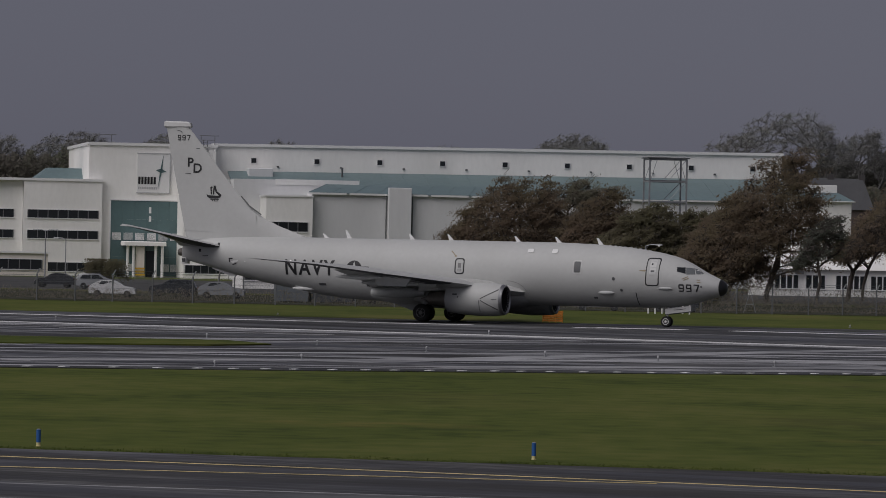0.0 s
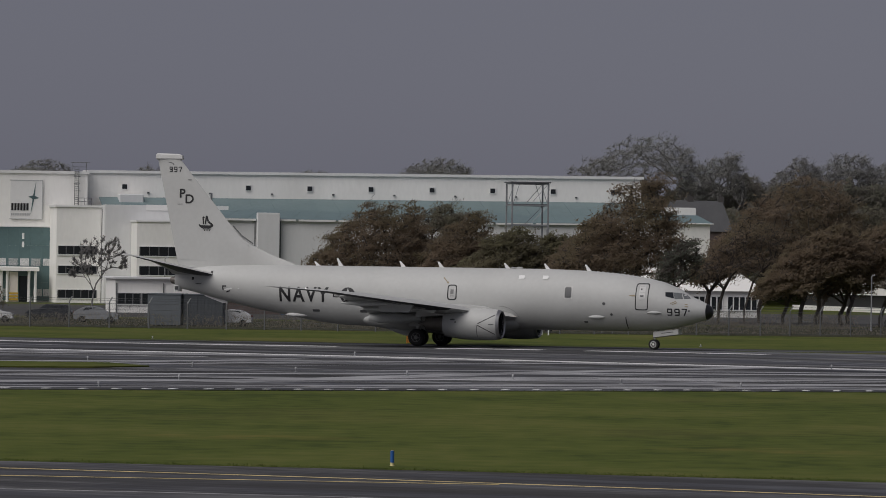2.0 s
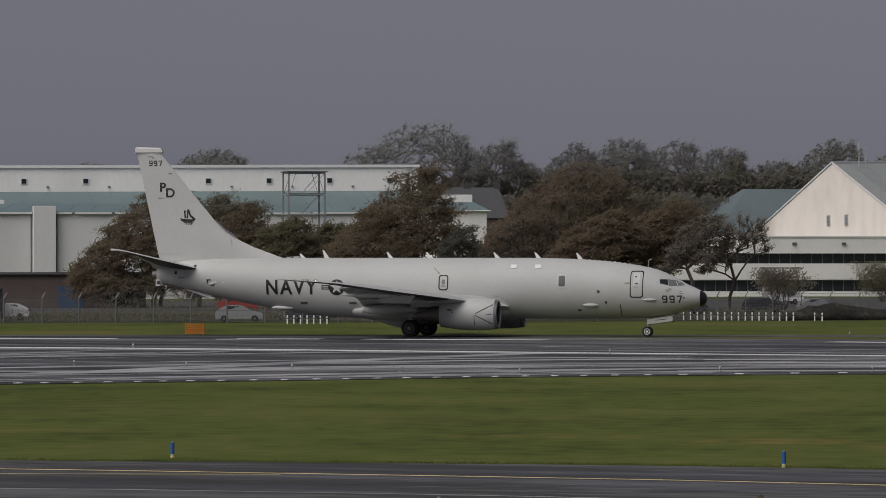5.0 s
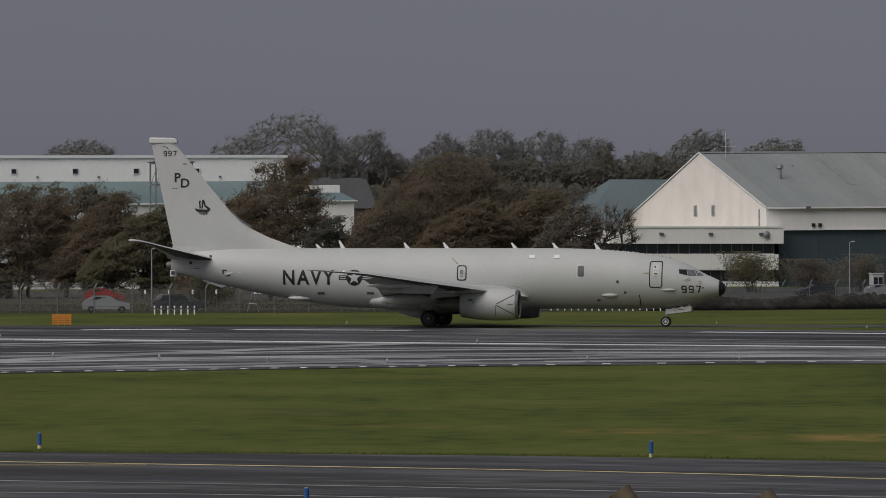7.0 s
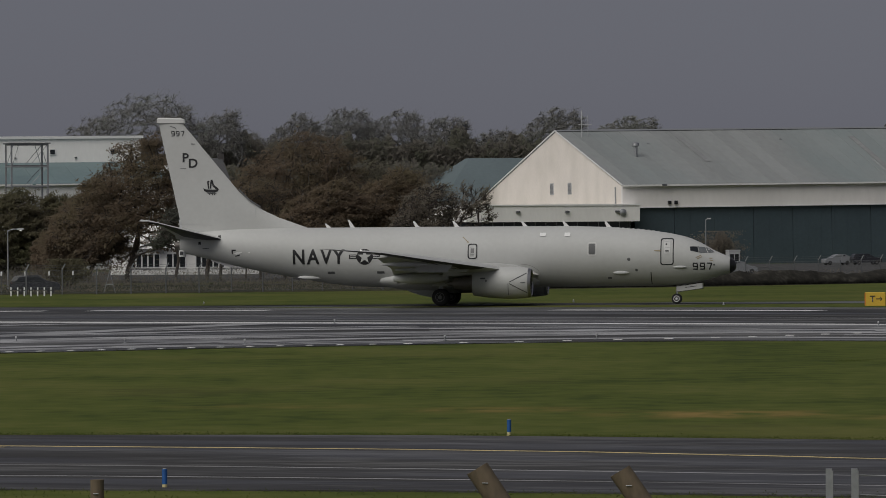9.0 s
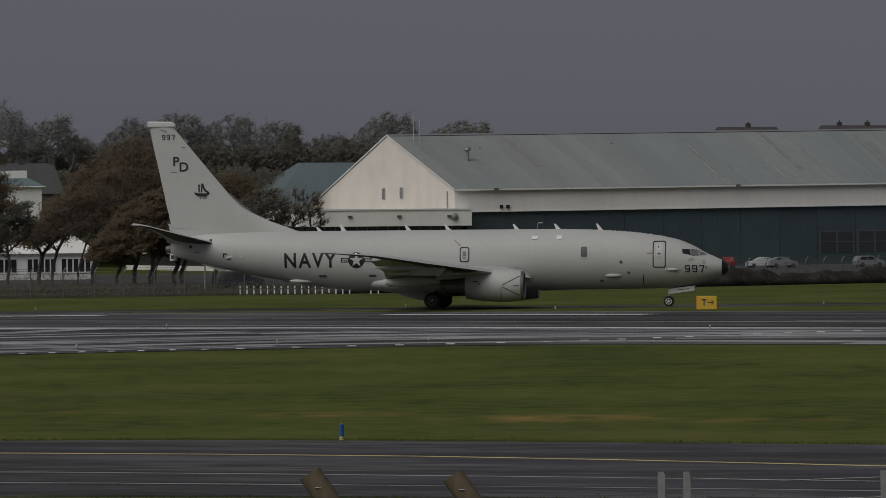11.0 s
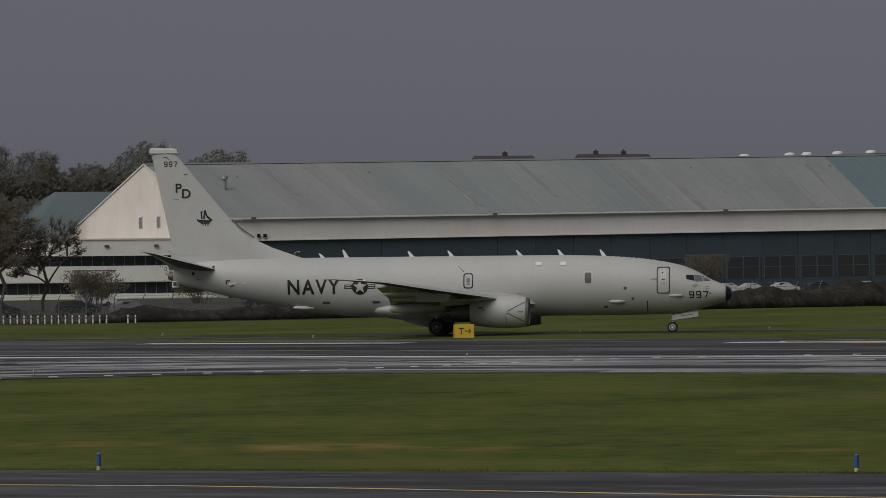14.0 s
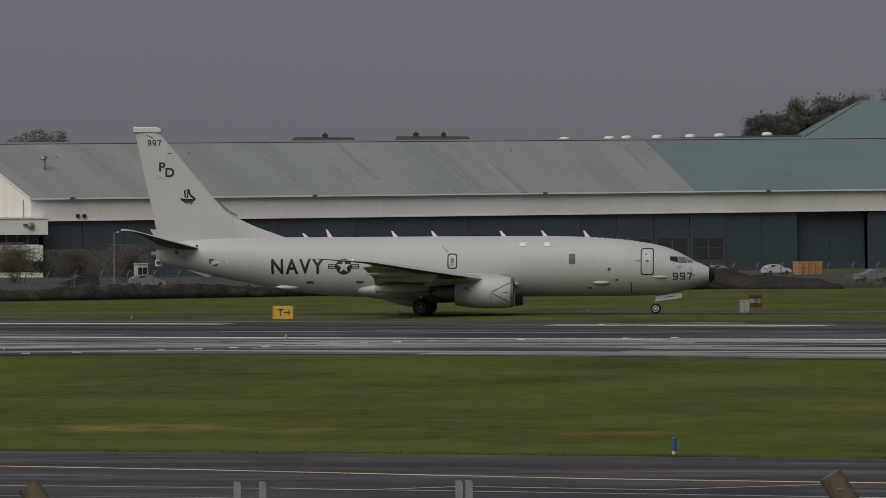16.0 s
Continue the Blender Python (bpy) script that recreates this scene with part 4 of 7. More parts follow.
        part("leading_edge_slat", under_skin([(0.6, 7.0, -1.8, 1.95, 1.15, 0.0), (6.9, 3.43, -2.19, 2.587, 0.578, 0.44), (9.0, 2.33, -2.53, 2.79, 0.48, 0.49), (12.0, 0.75, -3.0, 3.08, 0.34, 0.56), (17.0, -1.95, -4.05, 3.62, 0.17, 0.16), (18.3, -3.6, -5.2, 3.77, 0.09, 0.06), (18.8, -5.0, -5.75, 3.88, 0.03, 0.0)][1:6], side, 0.31), M_EDGESHADE, w, "dark strip under the leading edge, underside shade as colour")
        for lat, x, z, ln, r in ((4.6, -1.15, 1.84, 1.85, 0.37), (7.9, -0.45, 2.46, 1.95, 0.22), (11.3, -1.3, 2.84, 1.55, 0.19)):
            blunt = 0.8 if lat < 5 else 0.25
            f = Solid().lathe([(-ln, r * 0.1 + 0.3 * r * blunt), (-ln * 0.95, r * (0.2 + 0.5 * blunt)), (-ln * 0.6, r * (0.55 + 0.4 * blunt)), (0, r), (ln * 0.5, r * 0.9), (ln, r * 0.4)], "x", 14, (x, side * lat, z))
            part("flap_track_fairing", f, M_GREY2, w, smooth=True)
        if side < 0:
            part("tip_light", Solid().lathe([(-0.06, 0.01), (-0.03, 0.04), (0.03, 0.04), (0.06, 0.01)], "x", 10, (-3.15, -18.05, 3.80)), M_GLOW, w, "small lit wingtip lamp", smooth=True)
        fl = Solid()
        fl.loft([[(-0.9, side * 2.0, 1.95), (-3.1, side * 2.0, 1.55), (-3.1, side * 2.0, 1.48), (-0.9, side * 2.0, 1.75)],
                 [(-1.2, side * 6.2, 2.78), (-2.9, side * 6.2, 2.58), (-2.9, side * 6.2, 2.52), (-1.2, side * 6.2, 2.64)],
                 [(-1.9, side * 10.8, 3.42), (-3.2, side * 10.8, 3.32), (-3.2, side * 10.8, 3.27), (-1.9, side * 10.8, 3.32)]])
        part("flap", fl, M_GREY, w, "slightly lowered trailing flap")
        # weapon pylons, bare
        for lat, x in ((9.6, 0.4), (6.9, 1.4)):
            f = Solid().loft([[(x + 1.3, side * lat - 0.08, 2.85), (x + 1.3, side * lat + 0.08, 2.85), (x - 1.3, side * lat + 0.08, 2.85), (x - 1.3, side * lat - 0.08, 2.85)],
                              [(x + 0.9, side * lat - 0.07, 2.28), (x + 0.9, side * lat + 0.07, 2.28), (x - 1.0, side * lat + 0.07, 2.3), (x - 1.0, side * lat - 0.07, 2.3)]])
            part("wing_pylon", f, M_GREY2, w)
        # engine
        ey = side * 4.83
        e = Solid().lathe([(6.24, 0.80), (6.34, 0.86), (6.32, 0.93), (6.1, 1.0), (5.5, 1.06), (4.6, 1.07), (3.5, 1.0), (2.45, 0.84), (2.44, 0.80), (3.0, 0.72)], "x", 40, (0, ey, 1.53), cap=False)
        eng = part("engine_nacelle", e, M_GREY, P, "grey engine nacelle with flattened lip", smooth=True, sharp=60)
        part("intake_lip", Solid().lathe([(6.14, 0.80), (6.28, 0.82), (6.36, 0.87), (6.34, 0.94), (6.22, 0.98), (6.16, 1.0), (6.16, 0.985), (6.22, 0.955)], "x", 40, (0, ey, 1.53), cap=False), M_LIP, eng, "bare metal intake lip", smooth=True)
        part("intake_duct", Solid().lathe([(6.28, 0.81), (5.9, 0.79), (5.6, 0.78), (5.58, 0.02)], "x", 32, (0, ey, 1.53), cap=False), M_HOLE, eng, smooth=True)
        fan = Solid()
        for k in range(18):
            a = 2 * math.pi * k / 18
            c, d = math.cos(a), math.sin(a)
            fan.add([(5.72, ey + 0.2 * c, 1.53 + 0.2 * d), (5.66, ey + 0.2 * math.cos(a + 0.28), 1.53 + 0.2 * math.sin(a + 0.28)),
                     (5.62, ey + 0.77 * math.cos(a + 0.3), 1.53 + 0.77 * math.sin(a + 0.3)), (5.74, ey + 0.77 * c, 1.53 + 0.77 * d)], [(0, 1, 2, 3)])
        part("fan", fan, M_STEELDK, eng)
        part("spinner", Solid().lathe([(6.1, 0.01), (5.95, 0.1), (5.7, 0.22)], "x", 16, (0, ey, 1.53)), M_STEELDK, eng, smooth=True)
        part("core_nozzle", Solid().lathe([(3.0, 0.62), (2.4, 0.58), (1.6, 0.46), (1.1, 0.40), (1.1, 0.35), (2.0, 0.3)], "x", 28, (0, ey, 1.5), cap=False), M_DARKMETAL, eng, "dark exhaust nozzle", smooth=True)
        part("exhaust_plug", Solid().lathe([(1.6, 0.27), (1.0, 0.2), (0.55, 0.02)], "x", 16, (0, ey, 1.5)), M_DARKMETAL, eng, smooth=True)
        py = Solid().loft([[(px, ey - hw, zl), (px, ey + hw, zl), (px, ey + hw * 0.8, zh - 0.04), (px, ey + hw * 0.4, zh), (px, ey - hw * 0.4, zh), (px, ey - hw * 0.8, zh - 0.04)]
                           for px, zl, zh, hw in ((5.95, 2.42, 2.5, 0.03), (5.2, 2.3, 2.72, 0.14), (4.2, 2.2, 2.82, 0.2), (2.6, 2.1, 2.84, 0.22), (0.4, 1.95, 2.5, 0.16))])
        part("engine_pylon", py, M_GREY, eng)
        # chevron on the outer cowl
        if side < 0:
            def cowl(pts, lift):
                me = bpy.data.meshes.new("cowl_mark")
                out = []
                for x, z in pts:
                    r = float(np.interp(x, [2.45, 3.5, 4.6, 5.5, 6.1], [0.84, 1.0, 1.07, 1.06, 1.0])) + lift
                    out.append((x, ey - math.sqrt(max(0.0, r * r - (z - 1.53) ** 2)), z))
                me.from_pydata(out, [], [(i, i + 1, i + 3, i + 2) for i in range(0, len(out) - 2, 2)])
                return me
            for sgn in (-1, 1):
                band = []
                for q in range(9):
                    k = q / 8
                    x, z = 4.95 + 1.15 * k, 1.53 + sgn * (0.02 + 0.60 * k)
                    band += [(x, z), (x, z + 0.055 * sgn)] if sgn > 0 else [(x, z + 0.055 * sgn), (x, z)]
                part("cowl_chevron", cowl(band, 0.012), M_BLACK, eng, "thin black chevron on the cowl")
            seam = []
            for q in range(15):
                z = 0.72 + 0.78 * q / 14
                seam += [(4.86, z), (4.9, z)]
            part("cowl_seam", cowl(seam, 0.008), M_MARKGREY, eng)
            for x, z, a, b in ((3.0, 1.78, 0.34, 0.1), (3.35, 1.62, 0.1, 0.1), (5.7, 1.52, 0.34, 0.05)):
                part("cowl_stencil", cowl([(x, z), (x, z + b), (x + a, z), (x + a, z + b)], 0.012), M_MARKGREY, eng)
    # wing to body fairing and belly
    s = Solid()
    rows = []
    for x, h, w in ((7.4, 0.1, 0.3), (6.6, 0.45, 1.1), (5.6, 0.7, 1.62), (4.5, 0.85, 2.05), (1.0, 0.95, 2.15), (-2.0, 0.85, 2.05), (-4.2, 0.5, 1.4), (-5.2, 0.1, 0.4)):
        rows.append([(x, w * math.cos(a), 1.75 + h * math.sin(a)) for a in [2 * math.pi * q / 24 for q in range(24)]])
    part("belly_fairing", s.loft(rows), M_GREY, P, smooth=True, sharp=60)
    # main gear
    for side in (-1, 1):
        g = new("main_gear")
        g.parent = P
        s = Solid().tube([(0.05, side * 2.86, 2.1), (0, side * 2.86, 1.1)], 0.16, 12).tube([(0, side * 2.86, 1.15), (0, side * 2.86, 0.5)], 0.11, 12)
        s.tube([(0, side * 2.35, 0.57), (0, side * 3.37, 0.57)], 0.09, 10).tube([(0.05, side * 2.7, 1.5), (0.1, side * 1.5, 1.9)], 0.07, 8)
        s.tube([(-0.12, side * 2.86, 0.75), (-0.4, side * 2.86, 1.05), (-0.14, side * 2.86, 1.35)], 0.04, 6)
        part("strut", s, M_STRUT, g, "pale gear strut", smooth=True)
        d = Solid().box(-0.55, 0.6, side * 3.3 - 0.03, side * 3.3 + 0.03, 1.32, 2.1)
        part("gear_door", d, M_GREY, g)
        for k in (-0.43, 0.43):
            wheel(P, "main_wheel", 0, side * 2.86 + k, 0.57, 0.57, 0.40)
    # nose gear
    g = new("nose_gear")
    g.parent = P
    s = Solid().tube([(15.75, 0, 1.6), (15.62, 0, 0.8)], 0.10, 12).tube([(15.63, 0, 0.85), (15.6, 0, 0.35)], 0.065, 12).tube([(15.6, -0.3, 0.345), (15.6, 0.3, 0.345)], 0.05, 8)
    s.tube([(15.66, 0, 1.1), (16.5, 0, 1.45)], 0.05, 8)
    part("strut", s, M_STRUT, g, smooth=True)
    for y in (-0.46, 0.46):
        s = Solid().loft([[(15.62, y - 0.02, 0.79), (15.62, y + 0.02, 0.79), (15.62, y + 0.02, 1.17), (15.62, y - 0.02, 1.17)],
                          [(17.36, y - 0.02, 1.02), (17.36, y + 0.02, 1.02), (17.36, y + 0.02, 1.40), (17.36, y - 0.02, 1.40)]])
        d = part("gear_door", s, M_DOORWHITE, g, "pale open nose gear door")
        part("door_edge", Solid().tube([(15.62, y - 0.03, 0.80), (17.36, y - 0.03, 1.03)], 0.022, 4), M_MARKGREY, d)
        part("door_marking", Solid().tube([(16.2, y - 0.026, 1.1), (17.0, y - 0.026, 1.2)], 0.018, 4), M_MARKGREY, d)
    part("taxi_light", Solid().lathe([(15.78, 0.02), (15.8, 0.08), (15.7, 0.07)], "x", 10, (0, 0, 1.0)), M_LIP, g)
    for y in (-0.2, 0.2):
        wheel(P, "nose_wheel", 15.6, y, 0.345, 0.345, 0.19, 0.62, M_WHITE)
    # pod under the rear body, forward radar bulge
    s = Solid().loft([[(px, yy * hw - 0.7, zt - dep * dn) for yy, dn in ((-1, 0), (1, 0), (0.72, 0.6), (0.35, 1), (-0.35, 1), (-0.72, 0.6))]
                      for px, zt, dep, hw in ((-3.0, 1.34, 0.1, 0.3), (-2.4, 1.34, 0.42, 0.5), (-1.6, 1.32, 0.66, 0.6), (-0.9, 1.3, 0.76, 0.6), (-0.6, 1.3, 0.7, 0.55))])
    part("belly_sensor_pod", s, M_GREY2, P, smooth=True)
    return P


aircraft = build_aircraft()

# ---- buildings ----
def window_band(parent, x0, x1, z0, z1, y, n, name="window", m=None, mull=0.12, bars=None):
    """A strip of panes with a frame, on a front that faces -y."""
    fr = Solid()
    fr.box(x0 - 0.08, x1 + 0.08, y - 0.10, y - 0.003, z1, z1 + 0.1)
    w = part(name, fr, M_WHITE, parent)
    part("window_sill", Solid().box(x0 - 0.08, x1 + 0.08, y - 0.14, y - 0.003, z0 - 0.12, z0), M_WHITE, w)
    step = (x1 - x0) / n
    pane = Solid().box(mull / 2, step - mull / 2, y - 0.03, y - 0.006, z0, z1).mesh("pane")
    pane.materials.append(m or M_GLASS)
    for k in range(n):
        o = new("pane", pane)
        o.parent, o.location = w, (x0 + k * step, 0, 0)
    bar = Solid().box(-mull / 2, mull / 2, y - 0.08, y - 0.004, z0, z1).mesh("mullion")
    bar.materials.append(bars or M_STEELDK)
    for k in range(n + 1):
        o = new("mullion", bar)
        o.parent, o.location = w, (x0 + k * step, 0, 0)
    return w


def ribs(parent, name, m, x0, x1, y, z0, z1, n, depth=0.06, width=0.16):
    """Upright cladding ribs on a front."""
    s = Solid()
    for k in range(n):
        x = x0 + (x1 - x0) * (k + 0.5) / n
        s.box(x - width / 2, x + width / 2, y - depth, y - 0.002, z0, z1)
    return part(name, s, m, parent)


def roof_sheets(parent, x0, x1, y0, z0, y1, z1, n, m, name="roof_sheet", skew0=0.0, skew1=0.0, thick=0.14):
    """A pitched roof of n long sheets; each one is a piece with a standing seam."""
    for k in range(n):
        a, b = x0 + (x1 - x0) * k / n, x0 + (x1 - x0) * (k + 1) / n
        sa = skew0 + (skew1 - skew0) * k / n
        sb = skew0 + (skew1 - skew0) * (k + 1) / n
        s = Solid()
        s.loft([[(a, y0, z0), (b - 0.03, y0, z0), (b - 0.03, y0, z0 + thick), (a, y0, z0 + thick)],
                [(a + sa, y1, z1), (b - 0.03 + sb, y1, z1), (b - 0.03 + sb, y1, z1 + thick), (a + sa, y1, z1 + thick)]])
        s.loft([[(a - 0.03, y0, z0 + thick), (a + 0.03, y0, z0 + thick), (a + 0.03, y0, z0 + thick + 0.03), (a - 0.03, y0, z0 + thick + 0.03)],
                [(a - 0.03 + sa, y1, z1 + thick), (a + 0.03 + sa, y1, z1 + thick), (a + 0.03 + sa, y1, z1 + thick + 0.03), (a - 0.03 + sa, y1, z1 + thick + 0.03)]])
        part(name, s, m, parent)


def build_factory():
    # tall hall
    H = thing("factory_hall", site(71, 712) @ pose(0, 0, -0.5, 0, -0.32, 0), "long white factory hall with small square windows", "building")
    L = 79.8
    part("wall", Solid().box(0, L, 0, 0.4, -0.6, 18.8), M_WALLW, H)
    part("side_wall", Solid().box(L - 0.4, L, 0.4, 60, -0.6, 18.8), M_WALLW, H)
    part("rear_wall", Solid().box(0, L - 0.4, 59.6, 60, -0.6, 18.8), M_WALLW, H)
    part("roof", Solid().box(-0.2, L + 0.2, -0.25, 60.2, 18.8, 19.0), M_WALLG, H)
    part("parapet_trim", Solid().box(-0.3, L + 0.3, -0.34, -0.26, 18.7, 19.08), M_WHITE, H, "pale metal roof edge")
    for k in range(9):
        x = 5.6 + 8.76 * k
        w = part("window_frame", Solid().box(x - 0.44, x + 0.44, -0.14, -0.055, 16.4, 17.25), M_WHITE, H)
        part("window_pane", Solid().box(x - 0.34, x + 0.34, -0.17, -0.142, 16.5, 17.15), M_GLASS, w)
        v = Solid().box(x + 3.2, x + 3.5, -0.25, -0.06, 15.9, 16.1)
        part("wall_vent", v, M_STEELDK, H)
    # teal lean-to roof, and its wall
    A = thing("lean_to", site(71, 700) @ pose(0, 0, -0.5, 0, -0.32, 0), "teal-roofed lean-to along the factory hall", "building")
    part("wall", Solid().box(2.4, 80, 0, 11.9, -0.6, 12.1), M_WALLP, A)
    roof_sheets(A, 2.0, 80.4, -0.3, 12.1, 11.95, 15.2, 26, M_TEAL)
    part("gutter", Solid().box(2.0, 80.4, -0.5, -0.32, 11.98, 12.2), M_WHITE, A, "pale gutter")
    part("roof_hatch", Solid().chamfer(4.6, 8.0, 9.0, 11.9, 14.2, 15.75, 0.1), M_WALLP, A)
    part("roof_pipe", Solid().tube([(17.6, 9.5, 14.4), (17.6, 9.5, 16.0)], 0.14, 8), M_STEELDK, A)
    # lower block in front of it
    B = thing("grey_block", site(70.8, 690), "grey-clad factory block with a teal hipped roof", "building")
    part("wall", Solid().box(11.3, 60, 0, 9.9, 0, 11.8), M_WALLP, B)
    part("upper_wall", Solid().box(1.4, 18.3, 6.0, 9.8, 0, 13.6), M_WALLP, B)
    part("parapet", Solid().box(7.0, 18.4, 5.9, 5.98, 12.9, 13.66), M_WHITE, B)
    roof_sheets(B, 10.8, 60.4, -0.3, 11.8, 6.0, 13.0, 16, M_TEAL, skew0=3.2, skew1=0)
    for k in range(9):
        part("gutter", Solid().box(10.8 + k * 5.5, 15.9 + k * 5.5, -0.5, -0.32, 11.65, 11.91), M_WHITE, B, "peeling pale gutter")
    p = part("pilaster", Solid().chamfer(21.5, 24.6, -1.2, -0.06, 0, 12.75, 0.06), M_WALLP, B)
    part("downpipe", Solid().tube([(21.3, -0.3, 0), (21.3, -0.3, 11.9)], 0.09, 8).tube([(24.8, -0.3, 0), (24.8, -0.3, 11.9)], 0.09, 8), M_STEELDK, B)
    C = thing("pale_stair_block", site(70.8, 688.5), "off-white rendered stair block with two strip windows", "building")
    part("wall", Solid().box(5.0, 11.25, 0, 7.4, 0, 11.2), M_WALLW, C)
    part("coping", Solid().box(4.85, 11.35, -0.15, 7.4, 11.21, 11.45), M_WHITE, C)
    window_band(C, 5.4, 10.6, 6.62, 7.85, 0, 4)
    window_band(C, 5.4, 10.6, 4.0, 5.2, 0, 4)
    V = thing("strip_window_block", site(65.9, 700), "tall white rendered block with three strip windows", "building")
    part("wall", Solid().box(0, 6.2, 0, 9.9, 0, 13.2), M_WALLW, V)
    part("coping", Solid().box(-0.2, 6.4, -0.2, 9.9, 13.21, 13.5), M_WHITE, V, "pale roof edge")
    for z0, z1 in ((6.7, 7.85), (4.05, 5.1), (0.7, 1.8)):
        window_band(V, 0.3, 5.6, z0, z1, 0, 5)
    part("sill_band", Solid().box(0.1, 5.8, -0.1, -0.003, 6.45, 6.62), M_WHITE, V)
    part("downpipe", Solid().tube([(6.3, -0.12, 0), (6.3, -0.12, 13.0)], 0.08, 8), M_STEELDK, V)
    land_rail = Solid()
    for z in (13.55, 14.1, 14.6):
        land_rail.tube([(3.7, 8.2, z), (5.6, 8.2, z)], 0.045, 6)
    for x in (3.7, 4.65, 5.6):
        land_rail.tube([(x, 8.2, 13.5), (x, 8.2, 14.62)], 0.045, 6)
    part("guard_rail", land_rail, M_STEELDK, V, "steel guard rail round the ladder foot")
    # single-storey annexe
    D = thing("site_office", site(57.5, 560), "low white single-storey office with dark windows", "building")
    part("wall", Solid().box(1.8, 12.6, 0, 10, 0, 3.75), M_WALLW, D)
    part("roof", Solid().chamfer(1.5, 13.0, -0.5, 10.5, 3.75, 4.0, 0.06), M_WALLP, D)
    for x0, x1, n in ((2.1, 4.6, 3), (4.8, 6.4, 2)):
        window_band(D, x0, x1, 0.95, 2.15, 0, n)
    for k in range(3):
        part("downpipe", Solid().tube([(1.95 + 5.2 * k, -0.1, 0), (1.95 + 5.2 * k, -0.1, 3.3)], 0.06, 6), M_STEELDK, D)
    E = thing("brick_store", site(70.6, 560), "low dark brown brick store", "building")
    part("wall", Solid().box(0, 17, 0, 8, 0, 3.7), M_BRICK, E)
    part("roof", Solid().box(-0.3, 17.3, -0.4, 8.3, 3.7, 3.95), M_STEELDK, E)
    part("sign_board", Solid().box(10.2, 11.6, -0.06, -0.004, 2.2, 2.7), M_WHITE, E)
    part("shutter", Solid().box(7.2, 10.0, -0.08, -0.004, 0, 2.4), mat("faded_blue_shutter", (0.05, 0.09, 0.17), 0.6, var=0.15, scale=1), E)
    part("shutter", Solid().box(12.5, 15.5, -0.08, -0.004, 0, 2.4), M_HOLE, E)


def build_front_block():
    F = thing("entrance_block", site(53.7, 710), "tall white entrance block with a green door wall", "building")
    part("wall", Solid().box(0, 17.4, 0, 40, 0, 17.95), M_WALLW, F)
    part("parapet_trim", Solid().box(-0.25, 17.6, -0.25, 40, 17.96, 18.35), M_WHITE, F)
    # sign board with plain shapes
    sgn = part("sign_board", Solid().box(6.6, 11.05, -0.14, -0.01, 11.6, 16.95), M_WHITE, F, "white framed sign board with a plain star mark")
    fr = Solid().box(6.5, 11.15, -0.2, -0.142, 11.5, 11.62).box(6.5, 11.15, -0.2, -0.142, 16.9, 17.02).box(11.02, 11.15, -0.2, -0.142, 11.62, 16.9)
    part("sign_frame", fr, M_WALLG, sgn)
    st = Solid()
    c = (9.85, 14.6)
    for tip, r in (((10.15, 16.8), 0.13), ((9.45, 12.2), 0.13), ((9.1, 14.7), 0.3), ((10.62, 14.5), 0.3)):
        d = Vector((tip[0] - c[0], tip[1] - c[1])).normalized()
        nx, nz = -d.y * r, d.x * r
        st.loft([[(c[0] - nx, -0.19, c[1] - nz), (tip[0], -0.19, tip[1]), (c[0] + nx, -0.19, c[1] + nz)], [(c[0] - nx, -0.143, c[1] - nz), (tip[0], -0.143, tip[1]), (c[0] + nx, -0.143, c[1] + nz)]])
    part("sign_star", st, M_TEALDOOR, sgn, "dark green four-pointed star")
    b = Solid()
    for k in range(6):
        b.box(6.75 + k * 0.42, 7.05 + k * 0.42, -0.18, -0.143, 12.75, 13.75)
    part("sign_bars", b, M_BLACK, sgn, "row of dark upright bars")
    b = Solid()
    for k in range(11):
        b.box(6.75 + k * 0.24, 6.92 + k * 0.24, -0.18, -0.143, 12.05, 12.38)
    part("sign_bars", b, M_WALLG, sgn, "row of small grey bars")
    # green panel wall with its doors
    for k in range(6):
        for j in range(4):
            x0, z0 = 3.1 + k * 1.6, 0.2 + j * 2.56
            part("door_panel", Solid().chamfer(x0, x0 + 1.595, -0.2, -0.01, z0, z0 + 2.555, 0.008), M_TEALDOOR, F)
    part("door_surround", Solid().box(2.9, 3.08, -0.3, -0.004, 0, 10.6).box(12.72, 12.9, -0.3, -0.004, 0, 10.6).box(3.08, 12.72, -0.3, -0.004, 10.44, 10.6), M_WHITE, F)
    for z0, places in ((5.05, (3.3, 4.9, 6.5, 8.1, 9.7, 11.3)), (0.8, (3.3, 4.9, 10.0, 11.4))):
        for x0 in places:
            lou = Solid()
            for q in range(9):
                lou.box(x0 + q * 0.14, x0 + q * 0.14 + 0.07, -0.3, -0.21, z0, z0 + 1.0)
            part("door_louvre", lou, M_WHITE, F)
    part("slot_window", Solid().box(8.3, 8.62, -0.26, -0.202, 8.75, 9.6), M_WHITE, F)
    part("slot_window", Solid().box(8.3, 8.62, -0.26, -0.202, 7.6, 8.4), M_WHITE, F)
    ladder = part("ladder_rail", Solid().tube([(15.55, -0.5, 13.5), (15.55, -0.5, 18.9)], 0.05, 6).tube([(16.1, -0.5, 13.5), (16.1, -0.5, 18.9)], 0.05, 6), M_STEELDK, F, "steel roof ladder")
    for k in range(17):
        part("rung", Solid().tube([(15.55, -0.5, 13.8 + k * 0.3), (16.1, -0.5, 13.8 + k * 0.3)], 0.03, 5), M_STEELDK, ladder)
